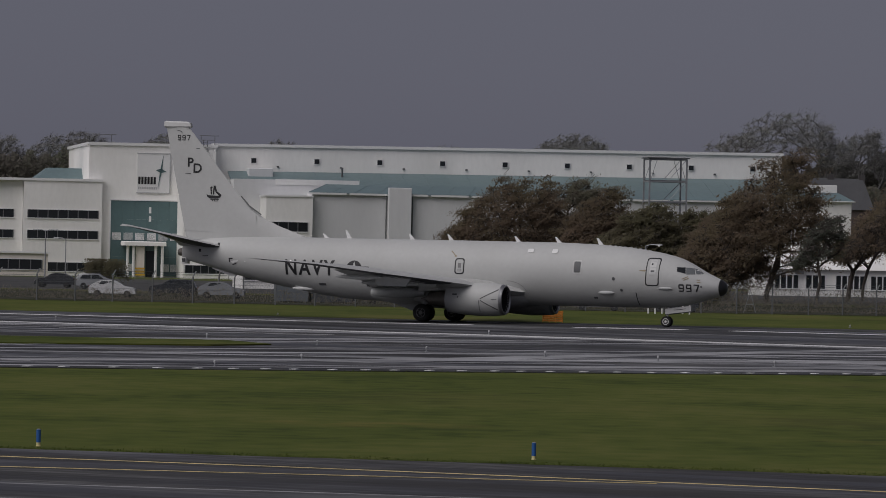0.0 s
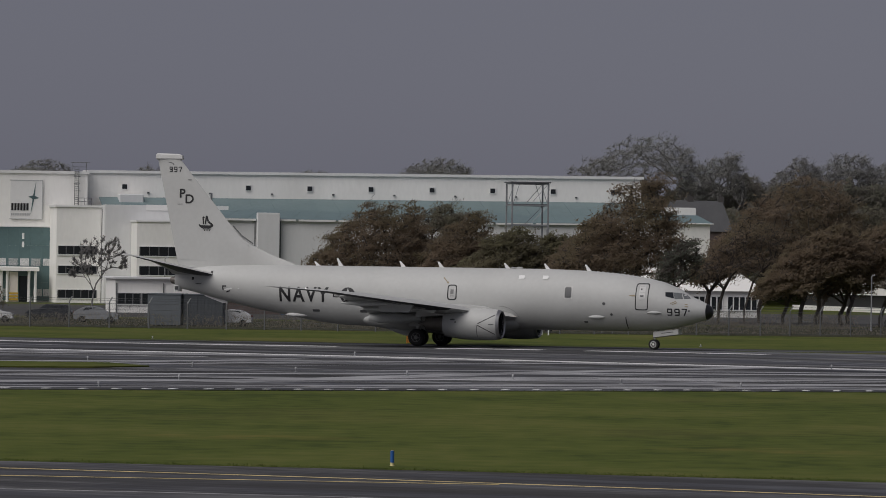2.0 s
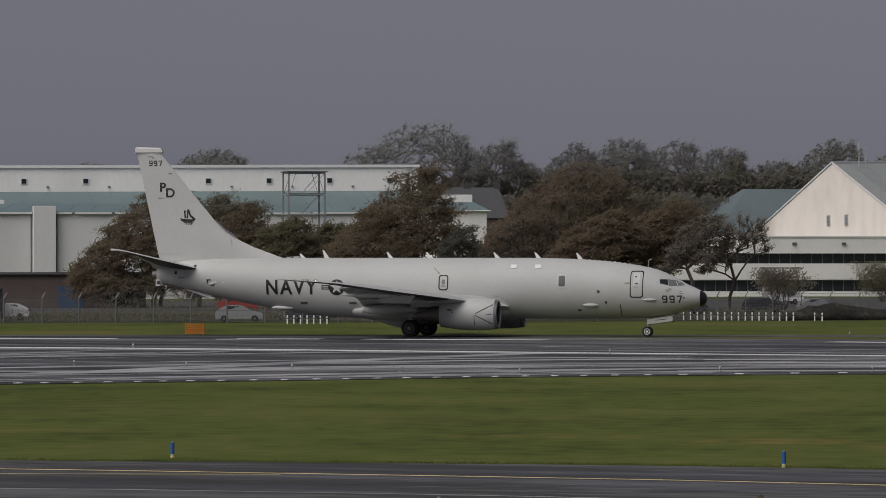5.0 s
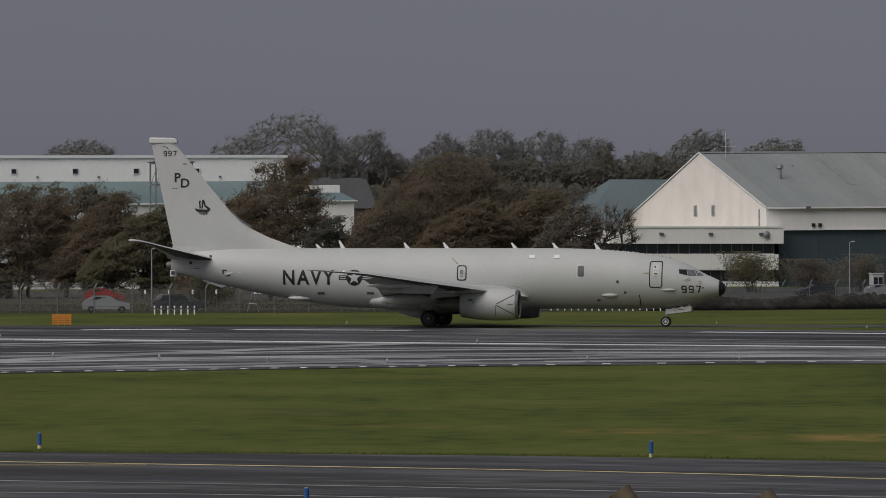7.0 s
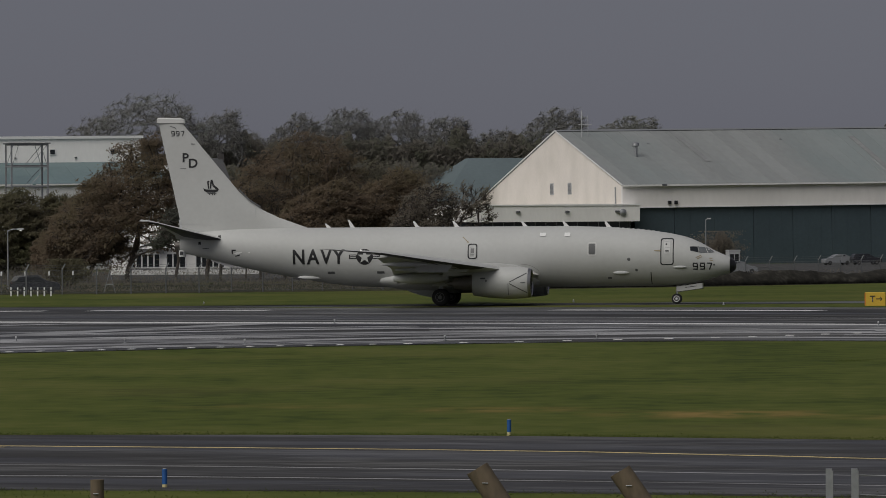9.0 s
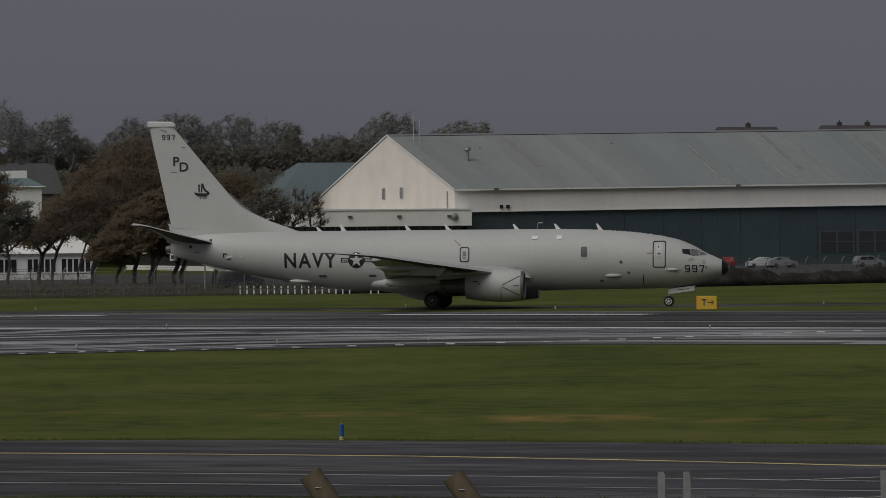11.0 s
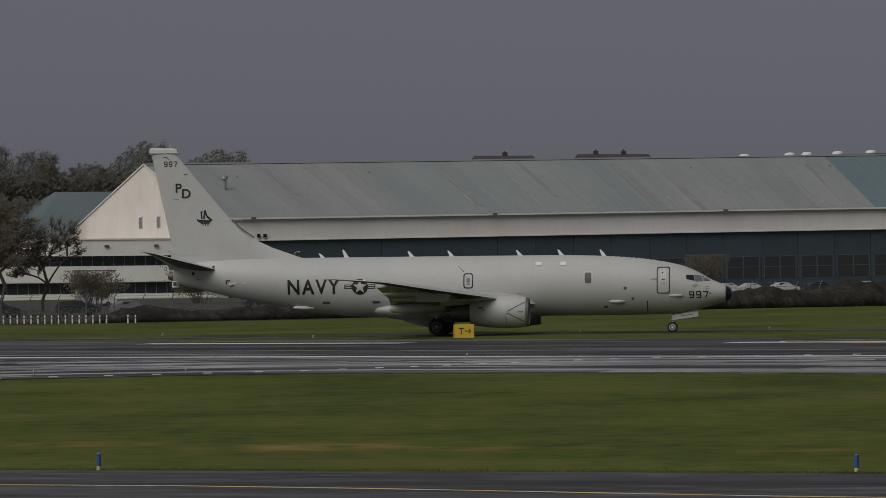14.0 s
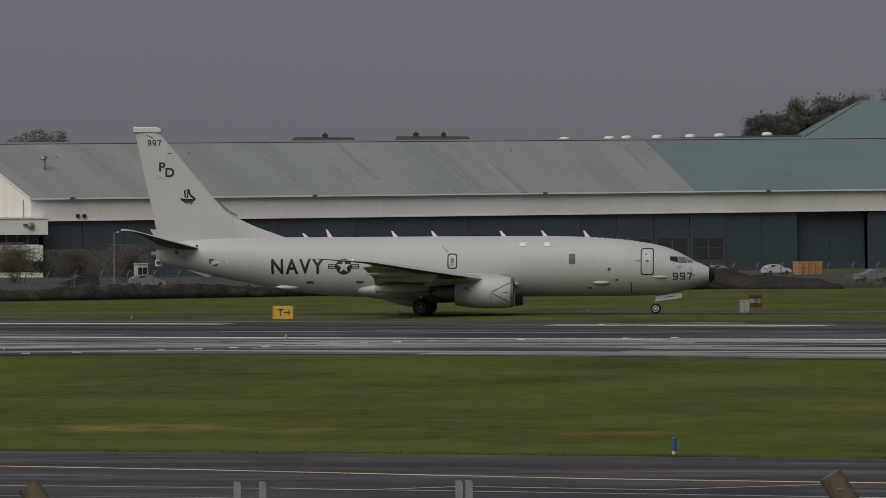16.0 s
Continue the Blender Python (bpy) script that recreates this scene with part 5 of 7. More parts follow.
    for k in range(4):
        z = 14.6 + k * 1.0
        part("cage_hoop", Solid().tube([(15.5, -0.5, z), (15.4, -0.95, z), (15.82, -1.2, z), (16.25, -0.95, z), (16.15, -0.5, z)], 0.04, 5), M_STEELDK, ladder)
    guard = Solid().tube([(15.4, 1.2, 18.35), (15.4, 1.2, 19.6)], 0.05, 6).tube([(17.3, 1.2, 18.35), (17.3, 1.2, 19.6)], 0.05, 6).tube([(15.2, 1.2, 19.6), (17.8, 1.2, 19.6)], 0.05, 6).tube([(15.4, 1.2, 19.0), (17.3, 1.2, 19.0)], 0.04, 6)
    part("roof_guard", guard, M_STEELDK, F, "steel guard rail above the ladder")
    rack = Solid().tube([(0.4, 3, 18.35), (0.4, 3, 19.5)], 0.05, 6).tube([(3.2, 3, 18.35), (3.2, 3, 19.5)], 0.05, 6).tube([(-0.2, 3, 19.5), (3.9, 3, 19.5)], 0.05, 6).tube([(0.4, 3, 19.0), (3.2, 3, 19.0)], 0.04, 6)
    part("aerial_rack", rack, M_STEELDK, F, "thin steel aerial rack on the roof")
    # porch
    P = thing("entrance_porch", site(58.6, 704.6), "white entrance porch on round columns", "porch")
    part("canopy", Solid().chamfer(-0.4, 5.4, -0.4, 5.0, 4.3, 4.9, 0.12), M_WALLW, P)
    for x in (0.2, 1.0, 4.0, 4.9):
        part("column", Solid().lathe([(0, 0.24), (0.15, 0.2), (4.15, 0.19), (4.3, 0.24)], "z", 12, (x, 0.1, 0)), M_WHITE, P, smooth=True)
    part("side_panel", Solid().chamfer(1.3, 2.5, 0.3, 0.6, 0, 4.2, 0.03), M_CREAM, P)
    part("glass_door", Solid().box(2.7, 3.9, 0.7, 0.78, 0, 3.6), M_GLASS, P)
    bar = Solid()
    for k in range(3):
        bar.box(1.25, 2.55, 0.0, 0.08, 0.25 + k * 0.42, 0.48 + k * 0.42)
    part("barrier", bar, M_YELLOW, P, "yellow and black barrier boards")
    # offices to the left of it
    G = thing("office_wing", site(22, 709), "white four-storey office wing with ribbon windows", "building")
    part("wall", Solid().box(22.8, 33.5, 0, 30, 0, 12.9).box(0, 22.75, 1.0, 30, 0, 12.9), M_WALLW, G)
    part("parapet_trim", Solid().box(-0.2, 33.6, -0.2, 30, 12.91, 13.25), M_WHITE, G)
    for z0, z1 in ((7.85, 8.95), (5.05, 6.15), (0.6, 1.8)):
        window_band(G, 23.4, 33.0, z0, z1, 0, 7)
        window_band(G, 2.0, 21.5, z0, z1, 1.0, 14)
    part("plant_room", Solid().chamfer(6, 14, 8, 16, 13.26, 15.0, 0.1), M_WALLG, G)
    tl = Solid().loft([[(25, 12, 13.26), (33, 12, 13.26), (33, 24, 13.26), (25, 24, 13.26)], [(27, 15, 14.9), (33, 15, 14.9), (33, 21, 14.9), (27, 21, 14.9)]])
    part("plant_roof", tl, M_TEAL, G)
    W = thing("gatehouse", site(38, 690), "small flat-roofed cream gatehouse", "building")
    part("wall", Solid().box(0, 9, 0, 5, 0, 3.0), M_CREAM, W)
    part("roof", Solid().box(-0.3, 9.3, -0.3, 5.3, 3.0, 3.25), M_WHITE, W)
    window_band(W, 0.8, 8.2, 0.9, 2.2, 0, 5)


def build_hangar():
    H = thing("great_hangar", site(224, 716) @ Matrix.Rotation(-0.0080, 4, "Y"), "long hangar with weathered green roof, white band and dark doors", "hangar")
    L, D, mid, ez, rz, bz = 187.0, 85.0, 34.0, 11.55, 20.15, 8.0
    # white band over the doors, side walls
    part("band_wall", Solid().box(0, L, 0, 0.6, 8.32, ez), M_BAND, H, "broad white band above the doors")
    part("back_wall", Solid().box(0, L, D - 0.5, D, -1.4, bz), M_WALLG, H)
    # gables with their rake trim; the rear slope runs down further than the front one
    def gable(x0, x1):
        ring = [(0.6, -1.4), (D, -1.4), (D, bz), (mid, rz), (0.6, ez)]
        return Solid().loft([[(x0, y, z) for y, z in ring], [(x1, y, z) for y, z in ring]])
    part("gable_wall", gable(0.0, 0.5), M_CREAM, H, "pale cream gable wall")
    part("far_gable_wall", gable(L - 0.5, L), M_WALLG, H)
    rake = Solid()
    for y0, z0, y1, z1 in ((-0.4, ez, mid, rz + 0.12), (mid, rz + 0.12, D + 0.4, bz)):
        rake.loft([[(-0.2, y0, z0 + 0.02), (-0.1, y0, z0 + 0.02), (-0.1, y0, z0 + 0.2), (-0.2, y0, z0 + 0.2)], [(-0.2, y1, z1 + 0.02), (-0.1, y1, z1 + 0.02), (-0.1, y1, z1 + 0.2), (-0.2, y1, z1 + 0.2)]])
    part("rake_trim", rake, M_WHITE, H, "white gable edge trim")
    # roof sheets, older on the near part and newer beyond
    roof_sheets(H, 0, 107.3, -0.5, ez, mid, rz, 46, M_TEALOLD, skew0=0, skew1=7.0)
    roof_sheets(H, 107.3, L, -0.5, ez, mid, rz, 30, M_TEAL, skew0=7.0, skew1=0)
    part("rear_roof", Solid().loft([[(0, mid, rz), (L, mid, rz), (L, mid, rz + 0.15), (0, mid, rz + 0.15)], [(0, D + 0.5, bz), (L, D + 0.5, bz), (L, D + 0.5, bz + 0.15), (0, D + 0.5, bz + 0.15)]]), M_TEALOLD, H)
    part("ridge_cap", Solid().loft([[(0, mid - 0.5, rz + 0.12), (0, mid, rz + 0.36), (0, mid + 0.5, rz + 0.12)], [(L, mid - 0.5, rz + 0.12), (L, mid, rz + 0.36), (L, mid + 0.5, rz + 0.12)]]), M_STEEL, H)
    part("eave_gutter", Solid().box(0, L, -0.75, -0.52, ez - 0.12, ez + 0.12), M_WHITE, H)
    part("band_drip", Solid().box(1.7, L, -0.12, -0.003, 8.24, 8.4), M_WHITE, H)
    # repair strips and stains run down the older sheets
    rnd = random.Random(12)
    for k in range(22):
        x = rnd.choice((rnd.uniform(45, 104), rnd.uniform(8, 104)))
        q0 = rnd.choice((0.0, rnd.uniform(0.0, 0.5)))
        q1 = min(0.98, q0 + rnd.uniform(0.25, 0.9))
        w0, sk = rnd.choice((0.12, 0.2, 0.35, 0.9)), 7.0 * x / 107.3
        a, b = [(x + sk * q, -0.5 + (mid + 0.5) * q, ez + (rz - ez) * q + 0.185) for q in (q0, q1)]
        st = Solid().loft([[a, (a[0] + w0, a[1], a[2]), (a[0] + w0, a[1], a[2] + 0.02), (a[0], a[1], a[2] + 0.02)], [b, (b[0] + w0, b[1], b[2]), (b[0] + w0, b[1], b[2] + 0.02), (b[0], b[1], b[2] + 0.02)]])
        part("roof_strip", st, M_STRIP if w0 < 0.5 else M_STAIN, H)
    # sliding doors
    n = 30
    w = (L - 2) / n
    for k in range(n):
        x0 = 2 + k * w
        y = 0.5 + (0.0 if k % 2 else 0.05)
        open_leaf = k in (20, 21)
        s = Solid().chamfer(x0, x0 + w - 0.05, y + (1.2 if open_leaf else 0), y + 0.25 + (1.2 if open_leaf else 0), -1.5, 8.3, 0.012)
        for q in range(3):
            s.box(x0 + 0.4 + q * 2, x0 + 0.46 + q * 2, y - 0.02 + (1.2 if open_leaf else 0), y - 0.002 + (1.2 if open_leaf else 0), 0.3, 8.1)
        d = part("door_leaf", s, M_DOOR, H)
    for k in range(9, 18):
        x0 = 2 + k * w
        y = 0.5 + (0.0 if k % 2 else 0.05)
        s = Solid()
        for q in range(2):
            s.box(x0 + 0.5 + q * 2.7, x0 + 2.9 + q * 2.7, y - 0.05, y - 0.003, 1.2, 4.4)
        part("door_window", s, M_DUSTY, H, "row of dark dusty door windows")
        fr = Solid()
        for q in range(3):
            fr.box(x0 + 0.4 + q * 2.7, x0 + 0.5 + q * 2.7, y - 0.09, y - 0.003, 1.1, 4.5)
        fr.box(x0 + 0.4, x0 + 5.9, y - 0.09, y - 0.052, 2.8, 2.9).box(x0 + 0.4, x0 + 5.9, y - 0.07, y - 0.003, 4.4, 4.5)
        part("window_bars", fr, M_STEELDK, H)
    # floodlights on the eave
    for x in (6.2, 44.3, 81.9, 119.7):
        s = Solid().box(x - 0.32, x + 0.32, -1.15, -0.8, ez - 0.1, ez + 0.2).tube([(x, -0.7, ez), (x, -1.1, ez)], 0.08, 6)
        part("floodlight", s, M_STEELDK, H, "dark eave floodlight")
    for x in (7.2, 8.2):
        part("wall_lamp", Solid().box(x - 0.22, x + 0.22, -0.4, -0.003, 8.75, 9.25), M_BLACK, H)
    # roof vents
    s = Solid().tube([(7.5, 17, 15.8), (7.5, 17, 17.6)], 0.28, 10).lathe([(17.5, 0.3), (17.7, 0.55), (18.1, 0.5), (18.3, 0.1)], "z", 12, (7.5, 17, 0))
    part("roof_vent", s, M_STEEL, H, "tall galvanised roof vent", smooth=True)
    for x, y in ((12, 25), (34, 27), (60, 26), (88, 27), (112, 27), (133, 27), (160, 27)):
        z = ez + (rz - ez) * (y + 0.5) / (mid + 0.5)
        part("roof_vent", Solid().chamfer(x - 0.2, x + 0.2, y - 0.2, y + 0.2, z, z + 0.32, 0.06), M_STEEL, H)
    # louvres in the gable
    for y, z in ((36.3, 11.4), (26.8, 11.4)):
        s = Solid()
        s.box(-0.08, -0.003, y - 0.9, y + 0.9, z - 0.9, z + 0.9)
        lv = part("gable_louvre", s, M_WALLG, H)
        s = Solid()
        for q in range(8):
            s.box(-0.15, -0.082, y - 0.75, y + 0.75, z - 0.75 + q * 0.2, z - 0.65 + q * 0.2)
        part("louvre_slats", s, M_STEEL, lv)
    part("gable_pipe", Solid().tube([(-0.1, 3.2, 8.6), (-0.1, 3.2, 11.4)], 0.12, 6), M_STEEL, H)
    # antenna mast behind the gable
    s = Solid().tube([(3, 30, 19.2), (3, 30, 23.4)], 0.07, 6).tube([(4, 30, 19.2), (4, 30, 22.6)], 0.05, 6).tube([(2.4, 30, 21.2), (4.6, 30, 21.2)], 0.05, 6)
    part("antenna_mast", s, M_WALLG, H)
    # office annexe round the gable
    A = thing("hangar_annexe", site(188, 713.2), "white two-storey annexe with dark window bands beside the hangar", "building")
    part("upper_wall", Solid().box(11.2, 37.7, 0, 70, 6.3, 8.62), M_WALLW, A)
    part("wall", Solid().box(0, 37.0, 0.3, 60, 2.5, 4.75).box(0, 37.0, 0.3, 60, 0, 0.7), M_WALLW, A)
    part("dark_core", Solid().box(0.3, 36.7, 1.2, 55, 0.7, 2.5).box(0.3, 36.7, 1.2, 55, 4.75, 6.5), M_HOLE, A)
    part("parapet_trim", Solid().box(11.1, 37.8, -0.15, 70, 8.63, 8.85), M_WHITE, A)
    for z0, z1, x0 in ((4.85, 6.4, 1.0), (0.8, 2.4, 1.0)):
        window_band(A, x0, 36.5, z0, z1, 1.15, 22)
    for x in (19.0, 26.5, 34.2):
        part("wall_lamp", Solid().box(x - 0.3, x + 0.3, -0.35, -0.003, 7.6, 7.9), M_STEELDK, A)
    part("satellite_dish", Solid().lathe([(0, 0.02), (0.08, 0.3), (0.2, 0.55)], "y", 14, (35.0, -0.5, 7.6)), M_STEEL, A, smooth=True)
    # older roof to the left, and the hip roof behind to the right
    R = thing("rear_workshop", site(220.5, 802), "workshop with a dull teal pitched roof", "building")
    part("wall", Solid().box(0, 40, 0, 30, 0, 10), M_WALLG, R)
    part("roof", Solid().loft([[(-0.5, -0.5, 10), (40.5, -0.5, 10), (40.5, 30.5, 10), (-0.5, 30.5, 10)], [(8, 14, 17.2), (40.5, 14, 17.2), (40.5, 16, 17.2), (8, 16, 17.2)]]), M_TEALDULL, R)
    K = thing("rear_hangar", site(378, 786), "second hangar with a teal hipped roof", "hangar")
    part("wall", Solid().box(-60, 138, 0, 60, 0, 19.9), M_WALLG, K)
    part("flat_roof", Solid().prism([(-60.5, 20.0), (5.7, 21.2), (5.7, 22.9), (-60.5, 21.3)], -0.6, 60), M_STEELDK, K)
    part("roof", Solid().loft([[(5.7, -0.5, 22.2), (140, -0.5, 22.2), (140, 60, 22.2), (27, 60, 22.2)], [(23.8, 12, 29.2), (130, 12, 29.2), (130, 45, 29.2), (36, 45, 29.2)]]), M_TEAL, K)
    part("roof_edge", Solid().tube([(5.7, -0.5, 22.3), (23.8, 12, 29.25)], 0.14, 6), M_STEEL, K)
    for x in (-37.2, -28.9, -25.7, -20, -13.8, -8.3, 0.7):
        zb = 21.9 + 0.0242 * (x + 37.2)
        s = Solid().lathe([(zb, 0.95), (zb + 0.3, 0.92), (zb + 0.5, 0.65), (zb + 0.58, 0.05)], "z", 14, (x, 2.5, 0))
        part("skylight_dome", s, M_WHITE, K, "white skylight dome", smooth=True)


def build_small_buildings():
    S = thing("white_shed", site(148.6, 700), "white shed with a small teal hipped roof", "building")
    part("wall", Solid().box(0, 9.5, 0, 10.5, 0, 12.35), M_WALLW, S)
    part("roof", Solid().loft([[(-0.4, -0.4, 12.35), (9.9, -0.4, 12.35), (9.9, 6.4, 12.35), (-0.4, 6.4, 12.35)], [(1, 3, 13.55), (8.3, 3, 13.55), (8.3, 3.4, 13.55), (1, 3.4, 13.55)]]), M_TEAL, S)
    part("gutter", Solid().tube([(-0.45, -0.5, 12.3), (9.95, -0.5, 12.3)], 0.09, 6), M_WHITE, S)
    part("plant_box", Solid().chamfer(1.5, 8.9, 6.5, 10.4, 12.36, 14.65, 0.05), M_WALLW, S)
    C = thing("white_bungalow", site(125, 600), "white bungalow with a pale roof behind the trees", "house")
    part("wall", Solid().box(0, 17, 0, 9, 0, 3.2), M_WALLW, C)
    part("roof", Solid().loft([[(-0.5, -0.6, 3.2), (17.5, -0.6, 3.2), (17.5, 9.6, 3.2), (-0.5, 9.6, 3.2)], [(2.8, 4.2, 5.9), (14.5, 4.2, 5.9), (14.5, 4.8, 5.9), (2.8, 4.8, 5.9)]]), M_WALLW, C)
    for x0, x1, n in ((0.5, 4.2, 5), (5.0, 7.4, 3), (8.6, 12.2, 5), (12.8, 16.5, 5)):
        window_band(C, x0, x1, 0.95, 2.5, 0, n, mull=0.16, bars=M_WHITE)
    part("sign_board", Solid().box(3.6, 4.6, -0.75, -0.66, 2.6, 3.3), M_STEELDK, C)
    # houses on the rise far behind
    for a, b, w, d, stacks in ((366, 985, 14, 8, (0.52,)), (391, 990, 17, 8, (0.27, 0.64)), (174.5, 800, 9.6, 9, (0.4, 0.93))):
        X = a * _u[0] - b * _u[1]
        Y = a * _u[1] + b * _u[0]
        z = land(X, Y) - 0.3
        top, rise = (8.2, 3) if b > 900 else (17.7, 5)
        h = thing("house", site(a, b, z), "far house with a dark tiled roof and chimneys", "house", "houses on the rise")
        part("wall", Solid().box(0, w, 0, d, 0, top - rise), M_BRICK, h)
        part("roof", Solid().loft([[(-0.4, -0.4, top - rise), (w + 0.4, -0.4, top - rise), (w + 0.4, d + 0.4, top - rise), (-0.4, d + 0.4, top - rise)], [(0.5, d / 2 - 0.1, top), (w - 0.5, d / 2 - 0.1, top), (w - 0.5, d / 2 + 0.1, top), (0.5, d / 2 + 0.1, top)]]), M_SLATE if rise > 3 else M_BROWN, h)
        for x in [w * q for q in stacks]:
            c = part("chimney", Solid().box(x - 0.5, x + 0.5, d / 2 - 0.3, d / 2 + 0.3, top - 0.8, top + 0.7), M_BROWN, h)
            part("chimney_pot", Solid().lathe([(top + 0.7, 0.15), (top + 1.05, 0.13)], "z", 8, (x, d / 2, 0)), M_BROWN, c)
        window_band(h, 1.5, 3.2, 2.0, 3.3, 0, 2)
        window_band(h, w - 3.5, w - 1.8, 2.0, 3.3, 0, 2)
    # lattice tower
    T = thing("steel_tower", site(118.6, 640), "open steel lattice tower with two platforms", "tower")
    for x in (0, 4.7):
        for y in (0, 4.0):
            part("leg", Solid().box(x - 0.1, x + 0.1, y - 0.1, y + 0.1, 0, 16.5), M_STEEL, T)
    for z in (4.0, 8.8, 11.2, 13.7, 16.5):
        s = Solid()
        for y in (0, 4.0):
            s.box(0.1, 4.6, y - 0.07, y + 0.07, z - 0.08, z + 0.08)
        for x in (0, 4.7):
            s.box(x - 0.07, x + 0.07, 0.1, 3.9, z - 0.08, z + 0.08)
        part("ring_beam", s, M_STEEL, T)
    part("platform", Solid().box(-0.3, 5.0, -0.3, 4.3, 16.585, 16.72), M_STEELDK, T)
    part("platform", Solid().box(0.15, 4.55, 0.1, 3.9, 13.785, 13.88), M_STEELDK, T)
    for y in (0, 4.0):
        for x0, x1 in ((0.1, 0.9), (4.6, 3.8), (2.35, 4.6)):
            part("brace", Solid().tube([(x0, y, 13.8), (x1, y, 16.4)], 0.04, 6), M_STEEL, T)
        part("brace", Solid().tube([(0.1, y, 8.9), (4.6, y, 13.6)], 0.04, 6), M_STEEL, T)


build_factory()
build_front_block()
build_hangar()
build_small_buildings()

# ---- trees and shrubs ----
def leaf_mesh(name, centres, size, rng, aspect=1.6, droop=0.0, flow=None, face=None):
    """Many small leaf blades, each a bent pair of triangles, as one mesh."""
    c = np.asarray(centres, float)
    n = len(c)
    d = rng.normal(size=(n, 3))
    if flow is not None:
        d = d * 0.55 + np.asarray(flow)
    d[:, 2] -= droop
    d /= np.linalg.norm(d, axis=1)[:, None]
    e = np.cross(d, rng.normal(size=(n, 3)) if face is None else face)
    e /= np.linalg.norm(e, axis=1)[:, None]
    s = np.asarray(size).reshape(-1, 1) * rng.uniform(0.6, 1.35, n)[:, None]
    up = np.cross(d, e) * s * 0.18
    v = np.stack([c - d * s * aspect / 2, c + e * s / 2 + up, c + d * s * aspect / 2, c - e * s / 2 + up], 1).reshape(-1, 3)
    me = bpy.data.meshes.new(name)
    f = np.arange(4 * n).reshape(n, 4)
    me.from_pydata(v.tolist(), [], f.tolist())
    return me


def tree(x, y, height, width, tone="brown", bare=0.0, lean=0.18, seed=0, label="", stems=1, base=0.30, leaves=4200, group="windswept trees", leaf=0.30, name="tree", dome=False, pads=150, fill=0, thin=0.24):
    """A windswept tree: stems whose limbs branch towards many small leaf sprays, all blown towards +x."""
    rng = np.random.default_rng(seed)
    T = thing(name, pose(x, y, land(x, y) - 0.1), label, "tree", group)
    H, R = height, width / 2
    skew, umbrella = rng.uniform(-0.05, 0.05), tone == "grey"
    lumps = rng.uniform(0, 6.28, 3)

    def top_at(u):
        """Crown height over the width: a wedge that rises to leeward, or a flat-topped dome."""
        bump = 1 + 0.025 * math.sin(9 * u + lumps[0]) + 0.02 * math.sin(19 * u + lumps[1])
        if umbrella:
            rise = math.sin(math.pi / 2 * min(1.0, (u + 0.05) / (0.72 + skew))) ** 0.8
            return H * (1 + 0.4 * (bump - 1)) * (0.75 + 0.28 * rise - (0.6 * (u - 0.86) if u > 0.86 else 0))
        if dome:
            return H * bump * (0.56 + 0.46 * max(0.0, 1 - abs(2 * u - 1.08 - skew) ** 2.6) ** 0.5)
        if u < 0.88:
            return H * bump * (0.34 + 0.66 * math.sin(math.pi / 2 * (u / (0.80 + skew) if u < 0.80 + skew else 1.0)) ** 0.88)
        return H * bump * (1.0 - 1.6 * (u - 0.88))

    def low_at(u):
        return max(0.42 * H, top_at(u) - thin * H) if dome else H * (base + 0.15 * u ** 1.6)
    # centres of the leaf sprays, most of them near the upper skin of the crown
    spray = []
    while len(spray) < pads:
        u = rng.random()
        lo, hi = low_at(u), top_at(u) * 0.965
        if hi <= lo:
            continue
        side = rng.uniform(-1, 1)
        hi -= (hi - lo) * 0.4 * side * side
        spray.append((-R + 2 * R * u, 0.72 * R * side * math.sqrt(max(0.08, 1 - (2 * u - 1) ** 2)), lo + (hi - lo) * rng.random() ** (0.55 if umbrella else 0.42 if dome else 0.6)))
    spray = np.array(spray)
    # stems
    nodes, parent, wood = [], [], Solid()
    for st in range(stems):
        bx = (st - (stems - 1) / 2) * 0.36 * width - 0.08 * width + rng.normal() * 0.2
        by, fork = rng.normal() * 0.5, H * max(0.16, base * 0.8) * rng.uniform(0.8, 1.05)
        k = len(nodes)
        nodes += [np.array((bx, by, 0.0)), np.array((bx + 0.10 * rng.normal(), by, fork * 0.5)), np.array((bx + lean * fork * 0.7, by + 0.15 * rng.normal(), fork))]
        parent += [-1, k, k + 1]
    forks = [i for i in range(len(nodes)) if i % 3 == 2]
    ends = []
    order = np.argsort([min(np.linalg.norm(p - nodes[i]) for i in forks) for p in spray])
    cost = [0.0 if i % 3 == 2 else 1e3 for i in range(len(nodes))]
    for i in order:
        p = spray[i]
        here = np.array(nodes)
        d = np.linalg.norm(here - p, axis=1) + 0.42 * np.array(cost) + np.where(here[:, 2] > p[2] + 0.02 * H, 0.25 * H, 0) + np.where(here[:, 0] > p[0] + 0.1 * H, 0.12 * H, 0)
        b = int(np.argmin(d))
        o = nodes[b]
        span = np.linalg.norm(p - o)
        n = max(1, min(4, int(span / (0.09 * H))))
        for q in range(1, n + 1):
            g = q / n
            bow = math.sin(math.pi * g) * span * 0.10
            nodes.append(o + (p - o) * g + np.array((-0.5 * bow, 0, 0.7 * bow)) + (rng.normal(size=3) * 0.018 * span if q < n else 0))
            parent.append(b if q == 1 else len(nodes) - 2)
            cost.append(cost[b] + span * g)
        ends.append(len(nodes) - 1)
    load = np.zeros(len(nodes))
    for e in ends:
        while e >= 0:
            load[e] += 1
            e = parent[e]
    thick = 0.0009 * H if dome else 0.00144 * H
    rad = [thick * max(1.0, q) ** 0.47 + 0.008 for q in load]
